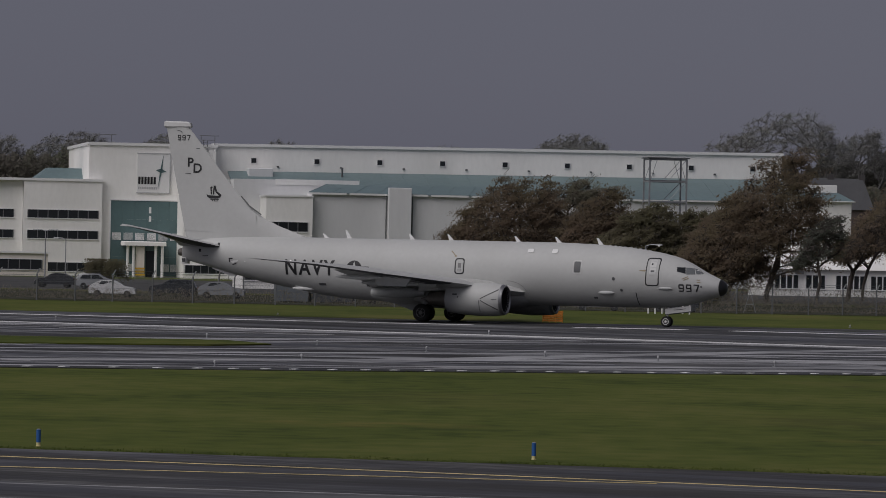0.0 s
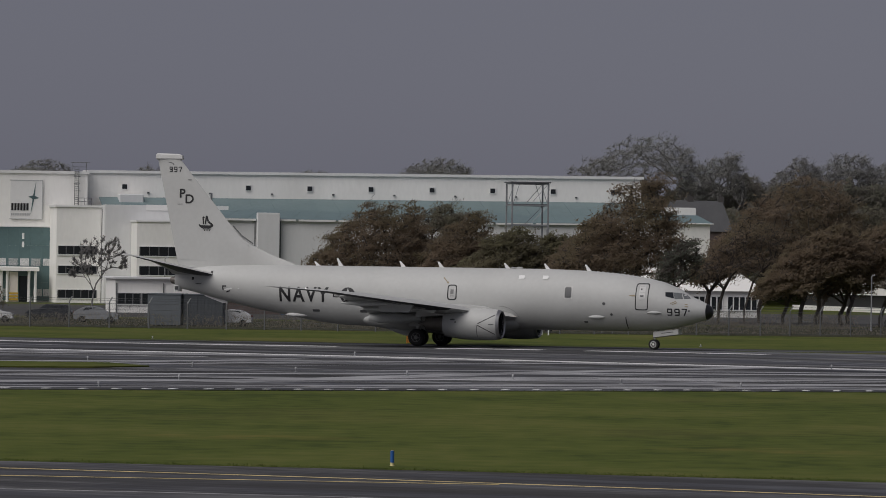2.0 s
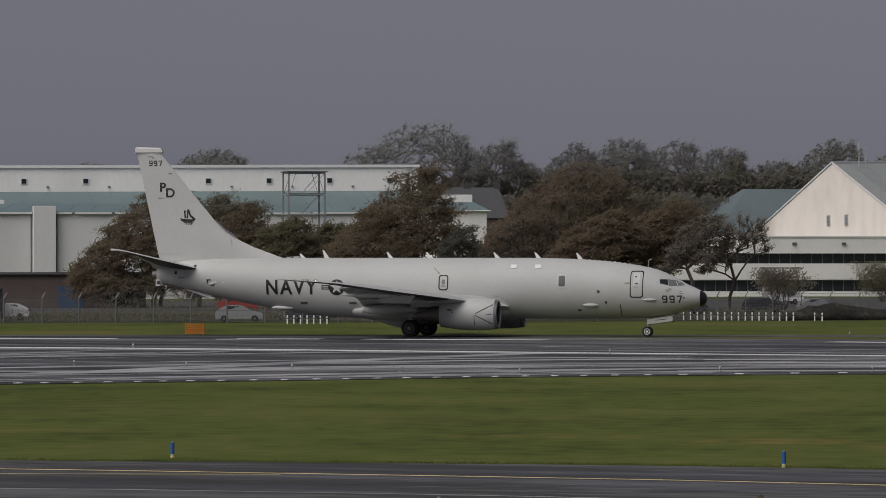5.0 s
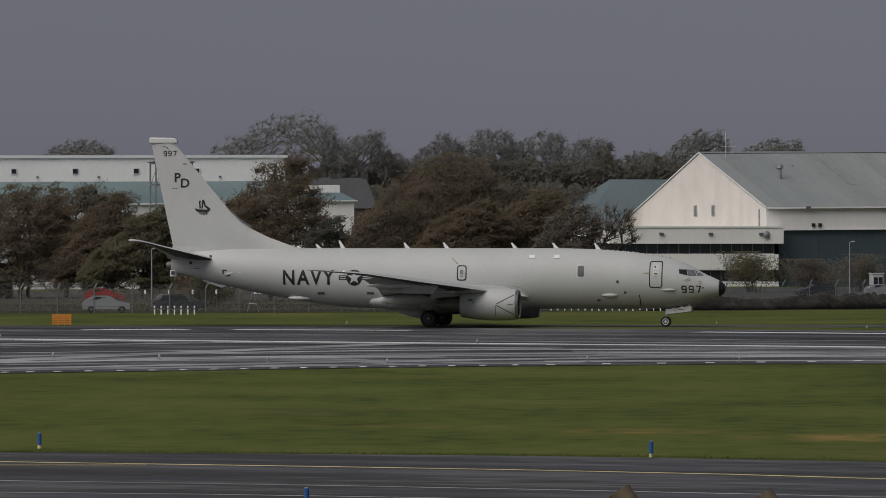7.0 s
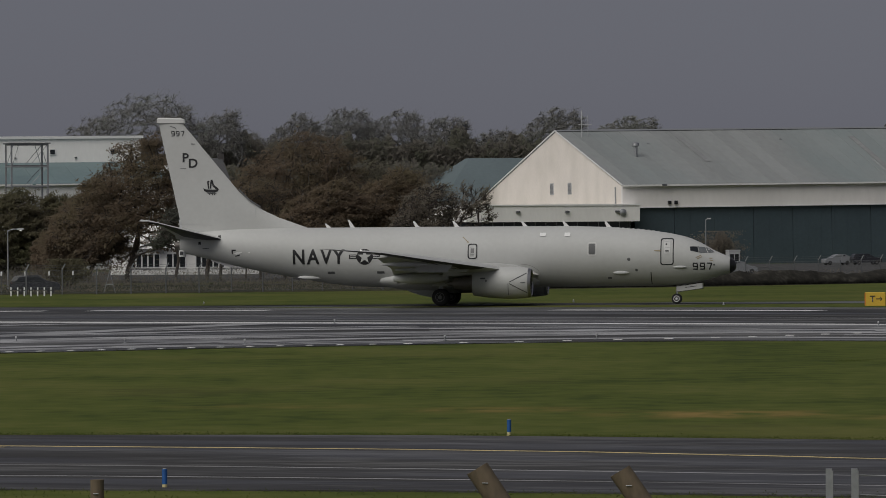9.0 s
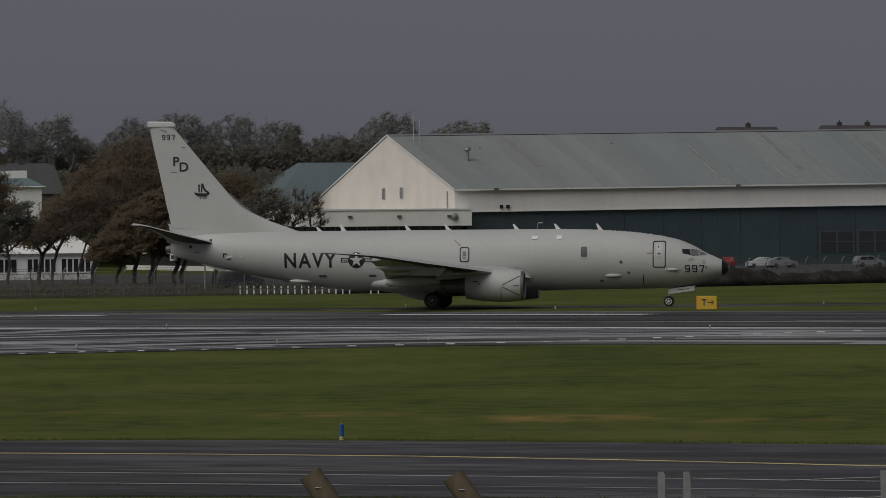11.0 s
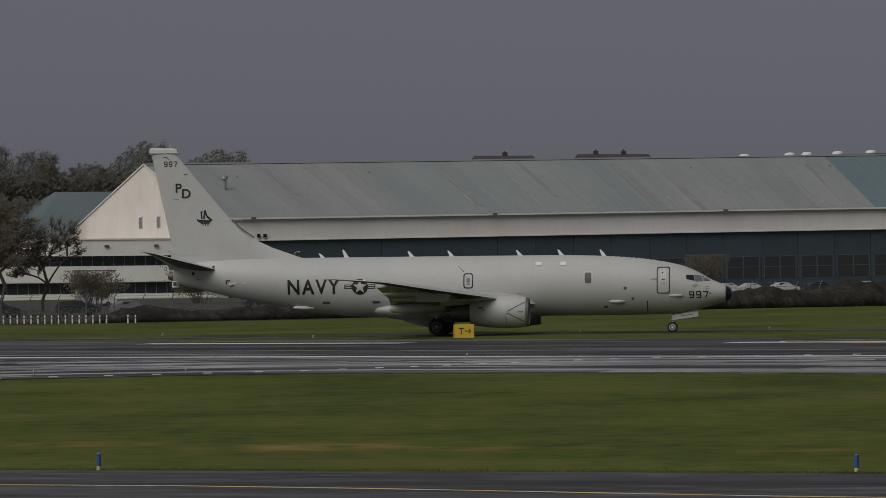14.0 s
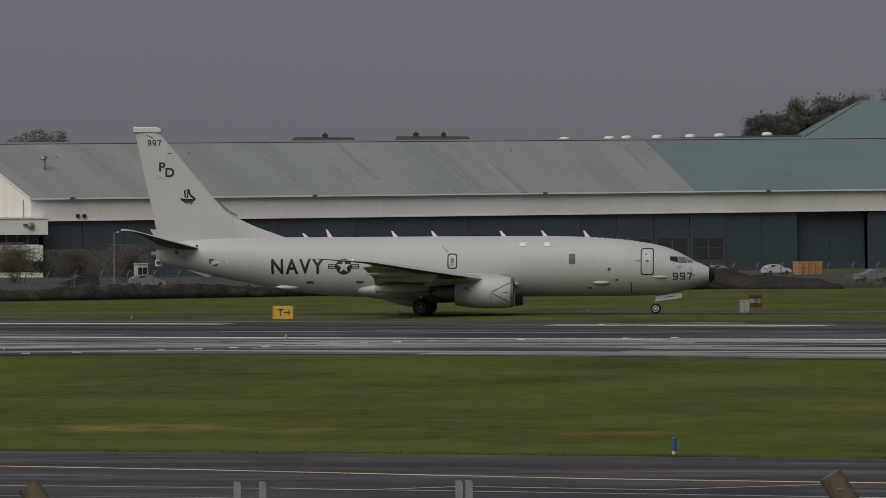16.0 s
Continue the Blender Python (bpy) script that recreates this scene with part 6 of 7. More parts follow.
    for i, q in enumerate(parent):
        if q >= 0:
            wood.tube([nodes[q], nodes[i]], [rad[q] if load[q] < 2.5 * load[i] else rad[i] * 1.15, rad[i]], 6 if rad[i] > 0.06 else 4, cap=False)
    # twigs fan out along the wind from every spray
    size_a = (0.036 if umbrella else 0.050 if dome else 0.062) * H * rng.uniform(0.6, 1.35, len(spray))
    way = np.stack([rng.normal(0.85, 0.22, len(spray)), rng.normal(0, 0.3, len(spray)), rng.normal(0.16, 0.20, len(spray))], 1)
    if bare > 0.85:
        way = (spray - np.array((0, 0, 0.4 * H))) / (0.4 * H) + 0.4 * way
        size_a *= 0.75
    way /= np.linalg.norm(way, axis=1)[:, None]
    for p, a, w in zip(spray, size_a, way):
        for q in range(11 if umbrella else 22 if dome else (12 if bare > 0.5 else 8)):
            e = p + (w * rng.uniform(0.1, 0.8) + rng.normal(size=3) * np.array((0.4, 0.4, 0.42))) * a
            wood.tube([p - w * a * rng.uniform(0.0, 0.5), e], [0.03 if dome else 0.022, 0.012], 3, cap=False)
    part("trunk", wood, M_HAZEBARK if dome else M_BARK, T, smooth=False)
    # leaves
    share = rng.uniform(0.35, 1.0, len(spray)) ** 1.2
    share[rng.random(len(spray)) < bare * 0.8] *= 0.08
    n = int(leaves * (1 - bare * 0.6))
    k = rng.choice(len(spray), n, p=share / share.sum())
    loc = rng.normal(size=(n, 3))
    loc *= np.minimum(1.0, 1.7 / np.linalg.norm(loc, axis=1))[:, None]
    flatn = np.cross(way, np.array((0, 1, 0)))
    flatn /= np.linalg.norm(flatn, axis=1)[:, None]
    across = np.cross(flatn, way)
    a = size_a[k][:, None]
    c = spray[k] + a * (way[k] * (loc[:, :1] * 1.0 + 0.3) + across[k] * loc[:, 1:2] * 0.6 + flatn[k] * loc[:, 2:3] * 0.24)
    away = c - np.array((0, 0, 0.5 * H))
    away /= np.linalg.norm(away, axis=1)[:, None] + 1e-6
    face = np.array((-0.1, -0.6, 0.7)) + 0.45 * away + 0.25 * np.sign(loc[:, 2:3]) * flatn[k] + rng.normal(size=c.shape) * 0.12
    size = np.full(n, leaf)
    if fill:
        kf = rng.integers(0, len(spray), fill)
        inner = spray[kf] * np.array((0.97, 0.95, 0.975)) + rng.normal(size=(fill, 3)) * 0.03 * H
        c, size = np.concatenate([c, inner]), np.concatenate([size, np.full(fill, leaf * 2.0)])
        face = np.concatenate([face, np.array((-0.1, -0.4, 0.7)) + rng.normal(size=inner.shape) * 0.3])
    keep = c[:, 2] > 0.3
    part("crown", leaf_mesh("crown", c[keep], size[keep], rng, 2.3, 0.0, flow=(0.5, 0, 0.1), face=face[keep]), M_LEAF[tone], T, "ragged %s crown" % {"brown": "russet", "green": "olive green", "dark": "dark green", "grey": "grey-green", "pine": "dark pine"}[tone])
    return T


def shrub(x, y, h, w, tone, seed, bare=0.0, label="scrubby bush beside the fence"):
    rng = np.random.default_rng(seed)
    T = thing("bush", pose(x, y, land(x, y) - 0.05), label, "bush", "bushes")
    s, tips = Solid(), []
    for k in range(16):
        e = np.array((rng.uniform(-0.5, 0.5) * w, rng.uniform(-0.4, 0.4) * w, h * rng.uniform(0.55, 1.0)))
        o = np.array((e[0] * 0.3, e[1] * 0.3, 0))
        m = (o + e) / 2 + np.array((0, 0, 0.15 * h))
        s.tube([o, m, e], [0.05, 0.035, 0.012], 5, cap=False)
        for q in range(6):
            w2 = m + (e - m) * rng.random() + rng.normal(size=3) * 0.16 * h
            w2[2] = max(0.1, w2[2])
            s.tube([m + (e - m) * rng.random() * 0.8, w2], [0.02, 0.008], 3, cap=False)
            tips.append(w2)
    part("stem", s, M_BARK, T)
    tips = np.array(tips)
    n = int((6000 if h < 5 else 6500) * (1 - bare * 0.75))
    c = tips[rng.integers(0, len(tips), n)] + rng.normal(size=(n, 3)) * 0.1 * h
    c[:, 2] = np.clip(c[:, 2], 0.05, h * 1.05)
    part("foliage", leaf_mesh("foliage", c, 0.13, rng, 1.8), M_LEAF[tone], T)
    return T


def polar(az, r):
    a = radians(az)
    return r * math.sin(a), r * math.cos(a)


# nearer belt: azimuth, range, height, width, tone, seed, stems, bareness
BELT = [(-13.2, 560, 13.5, 14.5, "brown", 11, 2, 0.0), (-12.6, 575, 13.2, 12.0, "dark", 12, 2, 0.0), (-12.2, 556, 12.2, 8.6, "brown", 13, 1, 0.0), (-11.75, 545, 10.4, 11.0, "green", 14, 2, 0.0),
        (-11.2, 548, 10.2, 9.0, "green", 15, 2, 0.1), (-10.75, 528, 11.0, 9.0, "brown", 16, 2, 0.0), (-10.38, 520, 15.5, 13.4, "brown", 17, 2, 0.0), (-9.66, 505, 9.4, 4.6, "pine", 18, 1, 0.62),
        (-8.98, 535, 11.6, 8.6, "brown", 19, 2, 0.55), (-8.55, 545, 16.3, 17.5, "brown", 20, 3, 0.0), (-7.85, 550, 13.4, 12.5, "dark", 21, 2, 0.0), (-7.45, 520, 12.1, 11.0, "brown", 22, 2, 0.0),
        (-6.95, 500, 10.8, 7.2, "dark", 23, 1, 0.72), (-6.5, 505, 10.2, 7.0, "dark", 24, 1, 0.9), (-8.15, 515, 10.8, 10.4, "brown", 25, 2, 0.0)]
for az, r, h, w, tone, seed, stems, bare in BELT:
    x, y = polar(az, r)
    words = {"brown": "windswept russet broadleaf tree in autumn leaf", "green": "windswept olive green broadleaf tree", "dark": "dark windswept tree with dense crown", "pine": "small dark pine among the broadleaf trees"}[tone]
    tree(x, y, h, w, tone, bare, 0.24, seed, words, stems, base=0.08 if az < -10.2 else (0.40 if bare > 0.5 else 0.27), leaves=36000 if bare < 0.5 else 9000, group="trees along the car park", leaf=0.10, pads=400 if bare < 0.5 else 170, fill=0 if bare > 0.5 else 6500)

# bare tree in front of the offices
x, y = polar(-16.15, 600)
tree(x, y, 8.9, 6.6, "dark", 0.9, 0.12, 31, "small bare tree in front of the offices", base=0.3, leaves=240, group="trees along the car park", leaf=0.1, dome=True, pads=190, thin=0.62)

# far trees on the rise: azimuth, range, height of the top over the eye line, width
FAR = [(-12.46, 900, 25.6, 15.0, 0.1), (-10.19, 870, 29.0, 22.0, 0.1), (-9.27, 868, 26.0, 11.6, 0.1), (-8.36, 885, 25.9, 10.0, 0.35), (-7.84, 890, 26.9, 13.0, 0.3), (-7.28, 890, 26.5, 12.2, 0.25),
       (-6.72, 885, 25.4, 11.5, 0.15), (-5.43, 920, 27.5, 12.0, 0.1), (-4.62, 960, 26.7, 14.0, 0.1), (-6.15, 900, 23.4, 10.5, 0.1), (-8.88, 900, 22.6, 8.0, 0.1),
       (-15.66, 920, 23.6, 9.6, 0.1), (-13.9, 930, 23.4, 11.0, 0.1), (-16.9, 930, 24.6, 14.0, 0.1), (-18.0, 900, 24.0, 16.0, 0.1), (-18.9, 900, 23.0, 16.0, 0.1)]
for k, (az, r, top, w, bare) in enumerate(FAR):
    x, y = polar(az, r)
    z = land(x, y)
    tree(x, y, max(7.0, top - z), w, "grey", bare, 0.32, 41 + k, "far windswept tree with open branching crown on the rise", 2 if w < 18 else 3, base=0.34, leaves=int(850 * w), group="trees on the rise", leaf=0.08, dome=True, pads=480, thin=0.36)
for az, r, top, w, seed in ((3.62, 900, 27.4, 9, 61), (4.0, 905, 29.6, 13, 62), (4.45, 905, 30.9, 16, 63), (5.15, 910, 32.8, 18, 64)):
    x, y = polar(az, r)
    z = land(x, y)
    tree(x, y, top - z, w, "pine", 0.0, 0.02, seed, "tall dark pine behind the hangars", 1, base=0.35, leaves=15000, group="pines behind the hangars", leaf=0.15, dome=True, pads=260, fill=5000, thin=0.5)


def far_woods():
    """The solid mass of trees behind, too far to part."""
    rng = np.random.default_rng(70)
    c = []
    for a0, a1, r, lo, hi, n in ((-19.8, -16.2, 900, 6, 22.0, 34000), (-10.3, -5.2, 885, 6, 23.4, 64000), (-10.8, -5.2, 862, 2, 18.8, 32000), (-13.9, -12.0, 960, 14, 22.5, 5000), (-1.5, 1.6, 1010, 16, 24.0, 3000)):
        az = np.radians(rng.uniform(a0, a1, n))
        rr = r + rng.uniform(-14, 14, n)
        top = lo + (hi - lo) * np.array([0.84 + 0.22 * noise.noise((q * 190, r, 0)) + 0.12 * noise.noise((q * 620, r, 4)) for q in az])
        z = lo + (top - lo) * rng.random(n) ** 0.7
        c.append(np.stack([rr * np.sin(az), rr * np.cos(az), z], 1))
    ob = part("far_woods", leaf_mesh("far_woods", np.concatenate(c), 0.45, rng, 2.2, flow=(0.4, 0, 0), face=np.array((-0.1, -0.7, 0.6)) + rng.normal(size=(sum(len(q) for q in c), 3)) * 0.2), M_LEAF["wood"])
    tagged(ob, "dark mass of far woodland behind the roofs", "woods", kind="stuff")


far_woods()


def hedge():
    """Low scrub and tall weeds along the fence line."""
    rng = np.random.default_rng(71)
    line = glide([(-200, 400), (-123, 420), (-92, 432), (-45, 452), (-22, 474), (-8, 492), (15, 522), (60, 552)], 0.5)
    pts = []
    for i, p in enumerate(line):
        hh = 0.75 + 1.0 * abs(noise.noise((i * 0.021, 3.3, 0))) + 0.5 * abs(noise.noise((i * 0.13, 7.1, 0)))
        for k in range(46):
            pts.append((p[0] + rng.normal() * 0.6, p[1] + rng.uniform(-2, 3), rng.random() ** 1.4 * hh))
    under = glide([polar(-13.6, 538), polar(-12, 530), polar(-10.4, 500), polar(-9, 495), polar(-7.7, 498)], 0.5)
    for i, p in enumerate(under):
        hh = 1.0 + 2.6 * abs(noise.noise((i * 0.031, 5.3, 0))) + 0.6 * abs(noise.noise((i * 0.17, 1.1, 0)))
        for k in range(70):
            pts.append((p[0] + rng.normal() * 0.6, p[1] + rng.uniform(-2, 3), rng.random() ** 1.5 * hh))
    ob = part("scrub_strip", leaf_mesh("scrub_strip", pts, 0.06, rng, 5.0, -1.2), M_LEAF["dark"])
    tagged(ob, "low dark scrub and weeds along the fence", "scrub", kind="stuff")


hedge()
for k, (az, r, h, w, tone, bare) in enumerate(((-4.75, 640, 4.9, 6.4, "green", 0.0), (-4.1, 640, 4.0, 6.0, "dark", 0.0), (-3.6, 655, 4.6, 5.2, "dark", 0.1), (-17.47, 580, 2.7, 4.2, "green", 0.0),
                                               (0.86, 690, 5.2, 4.6, "dark", 0.0), (-10.9, 470, 2.6, 3.0, "green", 0.2), (-5.95, 585, 4.2, 5.2, "dark", 0.0), (-15.4, 620, 2.8, 4.0, "green", 0.3))):
    x, y = polar(az, r)
    shrub(x, y, h, w, tone, 80 + k, bare, {True: "half-bare bush in front of the building", False: "dark leafy bush near the car park"}[bare > 0.4])

# ---- fence, vehicles, signs, lights and the small things of the airfield ----
def build_fence():
    F = thing("perimeter_fence", pose(0, 0, 0), "grey wire perimeter fence with cranked steel posts", "fence", kind="structure")
    line = glide([(-215, 385), (-123, 403), (-92, 410), (-72, 421), (-45, 446), (-22, 468), (-8, 488), (15, 518), (60, 548), (130, 590)], 0.25)
    post = Solid().box(-0.05, 0.05, -0.05, 0.05, 0, 2.1).mesh("post")
    crank = Solid().loft([[(-0.05, -0.05, 2.1), (0.05, -0.05, 2.1), (0.05, 0.05, 2.1), (-0.05, 0.05, 2.1)], [(0.2, -0.05, 2.55), (0.3, -0.05, 2.55), (0.3, 0.05, 2.55), (0.2, 0.05, 2.55)]]).mesh("crank")
    crank.materials.append(M_STEEL)
    post.materials.append(M_STEELDK)
    dist, keep = 3.0, []
    for a, b in zip(line, line[1:]):
        dist += math.dist(a, b)
        if dist >= 3.0:
            dist = 0.0
            o = new("post", post)
            o.parent, o.location = F, (b[0], b[1], 0)
            c = new("crank", crank)
            c.parent = o
            keep.append(b)
    w = Solid()
    for z, dx in ((0.15, 0), (0.6, 0), (1.05, 0), (1.5, 0), (2.0, 0), (2.25, 0.14), (2.42, 0.3)):
        w.tube([(p[0] + dx, p[1], z) for p in keep[::2]], 0.012, 3, cap=False)
    o = part("wire", w, M_STEELDK, F)
    o["kind"] = "stuff"
    # chain-link mesh: two sets of slanting wires
    v, f = [], []
    near = [p for p in line if -190 < p[0] < 75]
    run = [0.0]
    for a, b in zip(near, near[1:]):
        run.append(run[-1] + math.dist(a, b))
    at, lift, r = np.arange(0.0, run[-1] - 2.5, 0.065), 2.0, 0.0022
    px, py = [p[0] for p in near], [p[1] for p in near]
    for way in (1, -1):
        for d in at:
            x0, y0 = np.interp(d, run, px), np.interp(d, run, py)
            x1, y1 = np.interp(d + 1.0 * way, run, px), np.interp(d + 1.0 * way, run, py)
            k = len(v)
            for x, y, z in ((x0, y0, 0.05), (x1, y1, 0.05 + lift)):
                v += [(x - r, y, z), (x + r, y, z), (x, y + r, z)]
            f += [(k, k + 1, k + 4, k + 3), (k + 1, k + 2, k + 5, k + 4), (k + 2, k, k + 3, k + 5)]
    me = bpy.data.meshes.new("chain_link")
    me.from_pydata(v, [], f)
    o = part("chain_link", me, M_STEELDK, F, "grey chain-link mesh")
    o["kind"] = "stuff"


def build_car(name, m, paint, label, van=False, estate=False):
    """A car on four wheels, its nose towards +x; length about 4.2 m."""
    C = thing(name, m, label, "car", "parked cars")
    if van:
        prof = [(-2.35, 0.35), (-2.4, 1.0), (-2.35, 1.95), (-2.2, 2.05), (0.9, 2.05), (1.35, 1.75), (1.75, 1.15), (2.35, 1.0), (2.45, 0.6), (2.4, 0.35)]
    elif estate:
        prof = [(-2.1, 0.32), (-2.15, 0.8), (-2.05, 1.0), (-1.85, 1.4), (-1.6, 1.52), (0.2, 1.54), (0.95, 1.08), (1.85, 0.92), (2.1, 0.7), (2.1, 0.32)]
    else:
        prof = [(-2.0, 0.32), (-2.05, 0.75), (-1.95, 0.95), (-1.55, 1.2), (-1.05, 1.42), (-0.1, 1.47), (0.35, 1.38), (1.0, 0.98), (1.75, 0.86), (2.0, 0.66), (2.02, 0.32)]
    s = Solid()
    rings = []
    for y, k in ((-0.86, 0.93), (-0.8, 1.0), (0.8, 1.0), (0.86, 0.93)):
        rings.append([(x * (1.0 if abs(y) < 0.85 else 0.985), y if z < 1.0 else y * (0.86 if abs(y) < 0.85 else 0.82), 0.32 + (z - 0.32) * (1.0 if abs(y) < 0.85 else 0.985)) for x, z in prof])
    body = part("body", s.loft(rings), paint, C, smooth=True, sharp=30)
    top = max(z for _, z in prof)
    g0, g1 = (0.2, 1.4) if van else ((-1.75, 0.75) if estate else (-1.35, 0.72))
    for side in (-1, 1):
        y = side * (0.735 if not van else 0.735)
        g = Solid().loft([[(g0 + 0.12, y * 0.99, 1.02), (g1, y * 0.99, 1.02), (g1 - 0.55, y * 0.96, top - 0.12), (g0 + 0.42, y * 0.96, top - 0.12)],
                          [(g0 + 0.12, y * 1.04, 1.02), (g1, y * 1.04, 1.02), (g1 - 0.55, y * 1.0, top - 0.12), (g0 + 0.42, y * 1.0, top - 0.12)]])
        part("side_window", g, M_GLASS, body)
        part("pillar", Solid().box((g0 + g1) / 2 - 0.05, (g0 + g1) / 2 + 0.05, y * 1.0 - 0.05, y * 1.0 + 0.05, 1.0, top - 0.1), paint, body)
        part("headlight", Solid().chamfer(1.78 if not van else 2.25, 2.0 if not van else 2.42, side * 0.6 - 0.18, side * 0.6 + 0.18, 0.6, 0.78, 0.03), M_LIP, body)
        part("tail_light", Solid().chamfer(-2.06 if not van else -2.42, -1.92, side * 0.62 - 0.12, side * 0.62 + 0.12, 0.75, 0.98, 0.03), M_RED, body)
    for x in (-1.25, 1.3):
        for y in (-0.78, 0.78):
            wv = new("wheel")
            wv.parent, wv.location = C, (x, y, 0.31)
            part("tyre", Solid().lathe([(-0.1, 0.2), (-0.1, 0.28), (-0.06, 0.31), (0.06, 0.31), (0.1, 0.28), (0.1, 0.2)], "y", 18), M_TYRE, wv, smooth=True)
            part("rim", Solid().lathe([(-0.105, 0.02), (-0.105, 0.08), (-0.07, 0.12), (-0.1, 0.2), (0.1, 0.2), (0.08, 0.02)], "y", 14), M_HUB, wv, smooth=True)
    return C


def build_cars():
    def paint(n, c):
        return mat(n, c, 0.25, 0.1, var=0.05, scale=1)
    white, silver, dark, red, blue = paint("white_car_paint", (0.62, 0.62, 0.62)), paint("silver_car_paint", (0.25, 0.26, 0.27)), paint("dark_car_paint", (0.03, 0.032, 0.036)), paint("red_car_paint", (0.26, 0.035, 0.025)), paint("blue_car_paint", (0.03, 0.05, 0.1))
    rows = [("car", -127.3, 439.3, 12, silver, "silver hatchback parked behind the fence", 0), ("car", -134.9, 431.9, 14, white, "white hatchback parked behind the fence", 0),
            ("car", -134.2, 447.5, 190, dark, "dark saloon parked near the offices", 1), ("car", -158.0, 500, 12, silver, "silver estate parked near the offices", 1),
            ("car", -164.0, 505, 190, dark, "dark car parked near the offices", 0), ("car", -88.8, 415.6, 12, silver, "silver car parked beyond the white posts", 0), ("car", -83.9, 422.0, 10, dark, "dark estate beyond the white posts", 1),
            ("car", -106.8, 499, 12, red, "red car parked under the trees", 0), ("car", -60.5, 490, 25, dark, "dark estate parked by the fence", 1), ("car", -53.5, 497, 20, dark, "dark saloon parked by the fence", 1), ("car", -48.5, 499, 25, silver, "grey car parked by the fence", 0),
            ("car", -40.0, 560, 205, dark, "dark car by the hangar annexe", 1), ("car", -33.0, 566, 22, silver, "grey car by the hangar annexe", 0), ("car", 22.6, 716, 22, white, "white car parked before the hangar doors", 0), ("car", 27.8, 720, 22, dark, "dark car before the hangar doors", 0),
            ("car", 38.4, 705, 22, silver, "silver car parked before the hangar doors", 0), ("car", 46.6, 712, 22, white, "white car parked before the hangar doors", 0), ("car", 61.0, 640, 200, white, "white car beside the wire fence", 1), ("car", -27.3, 699.5, 205, silver, "silver saloon parked behind the soil bank", 0),
            ("car", -23.3, 699.6, 22, dark, "dark grey hatchback parked behind the soil bank", 1),
            ("car", -19.2, 699.8, 100, red, "red hatchback parked behind the soil bank", 1),
            ("car", -14.6, 699.9, 202, white, "white saloon parked behind the soil bank", 0),
            ("car", -11.6, 699.9, 22, silver, "silver hatchback parked behind the soil bank", 0),
            ("car", 0.2, 700.0, 22, silver, "silver estate parked behind the soil bank", 1),
            ("car", 13.9, 708.4, 205, white, "white hatchback parked behind the soil bank", 0),
            ("car", 16.9, 699.8, 202, white, "white saloon parked behind the soil bank", 0),
            ("car", -112.4, 429.3, 190, white, "white hatchback parked just behind the fence", 0), ("car", 49.5, 588, 200, silver, "silver car parked beyond the wire fence", 0), ("car", 33.5, 712, 200, white, "white car before the hangar doors", 0)]
    for n, x, y, h, p, label, est in rows:
        build_car(n, pose(x, y, 0.015, 0, 0, h), p, label, estate=bool(est))
    build_car("van", pose(-63.5, 610, 0.015, 0, 0, 20), white, "white panel van beside the annexe", van=True)


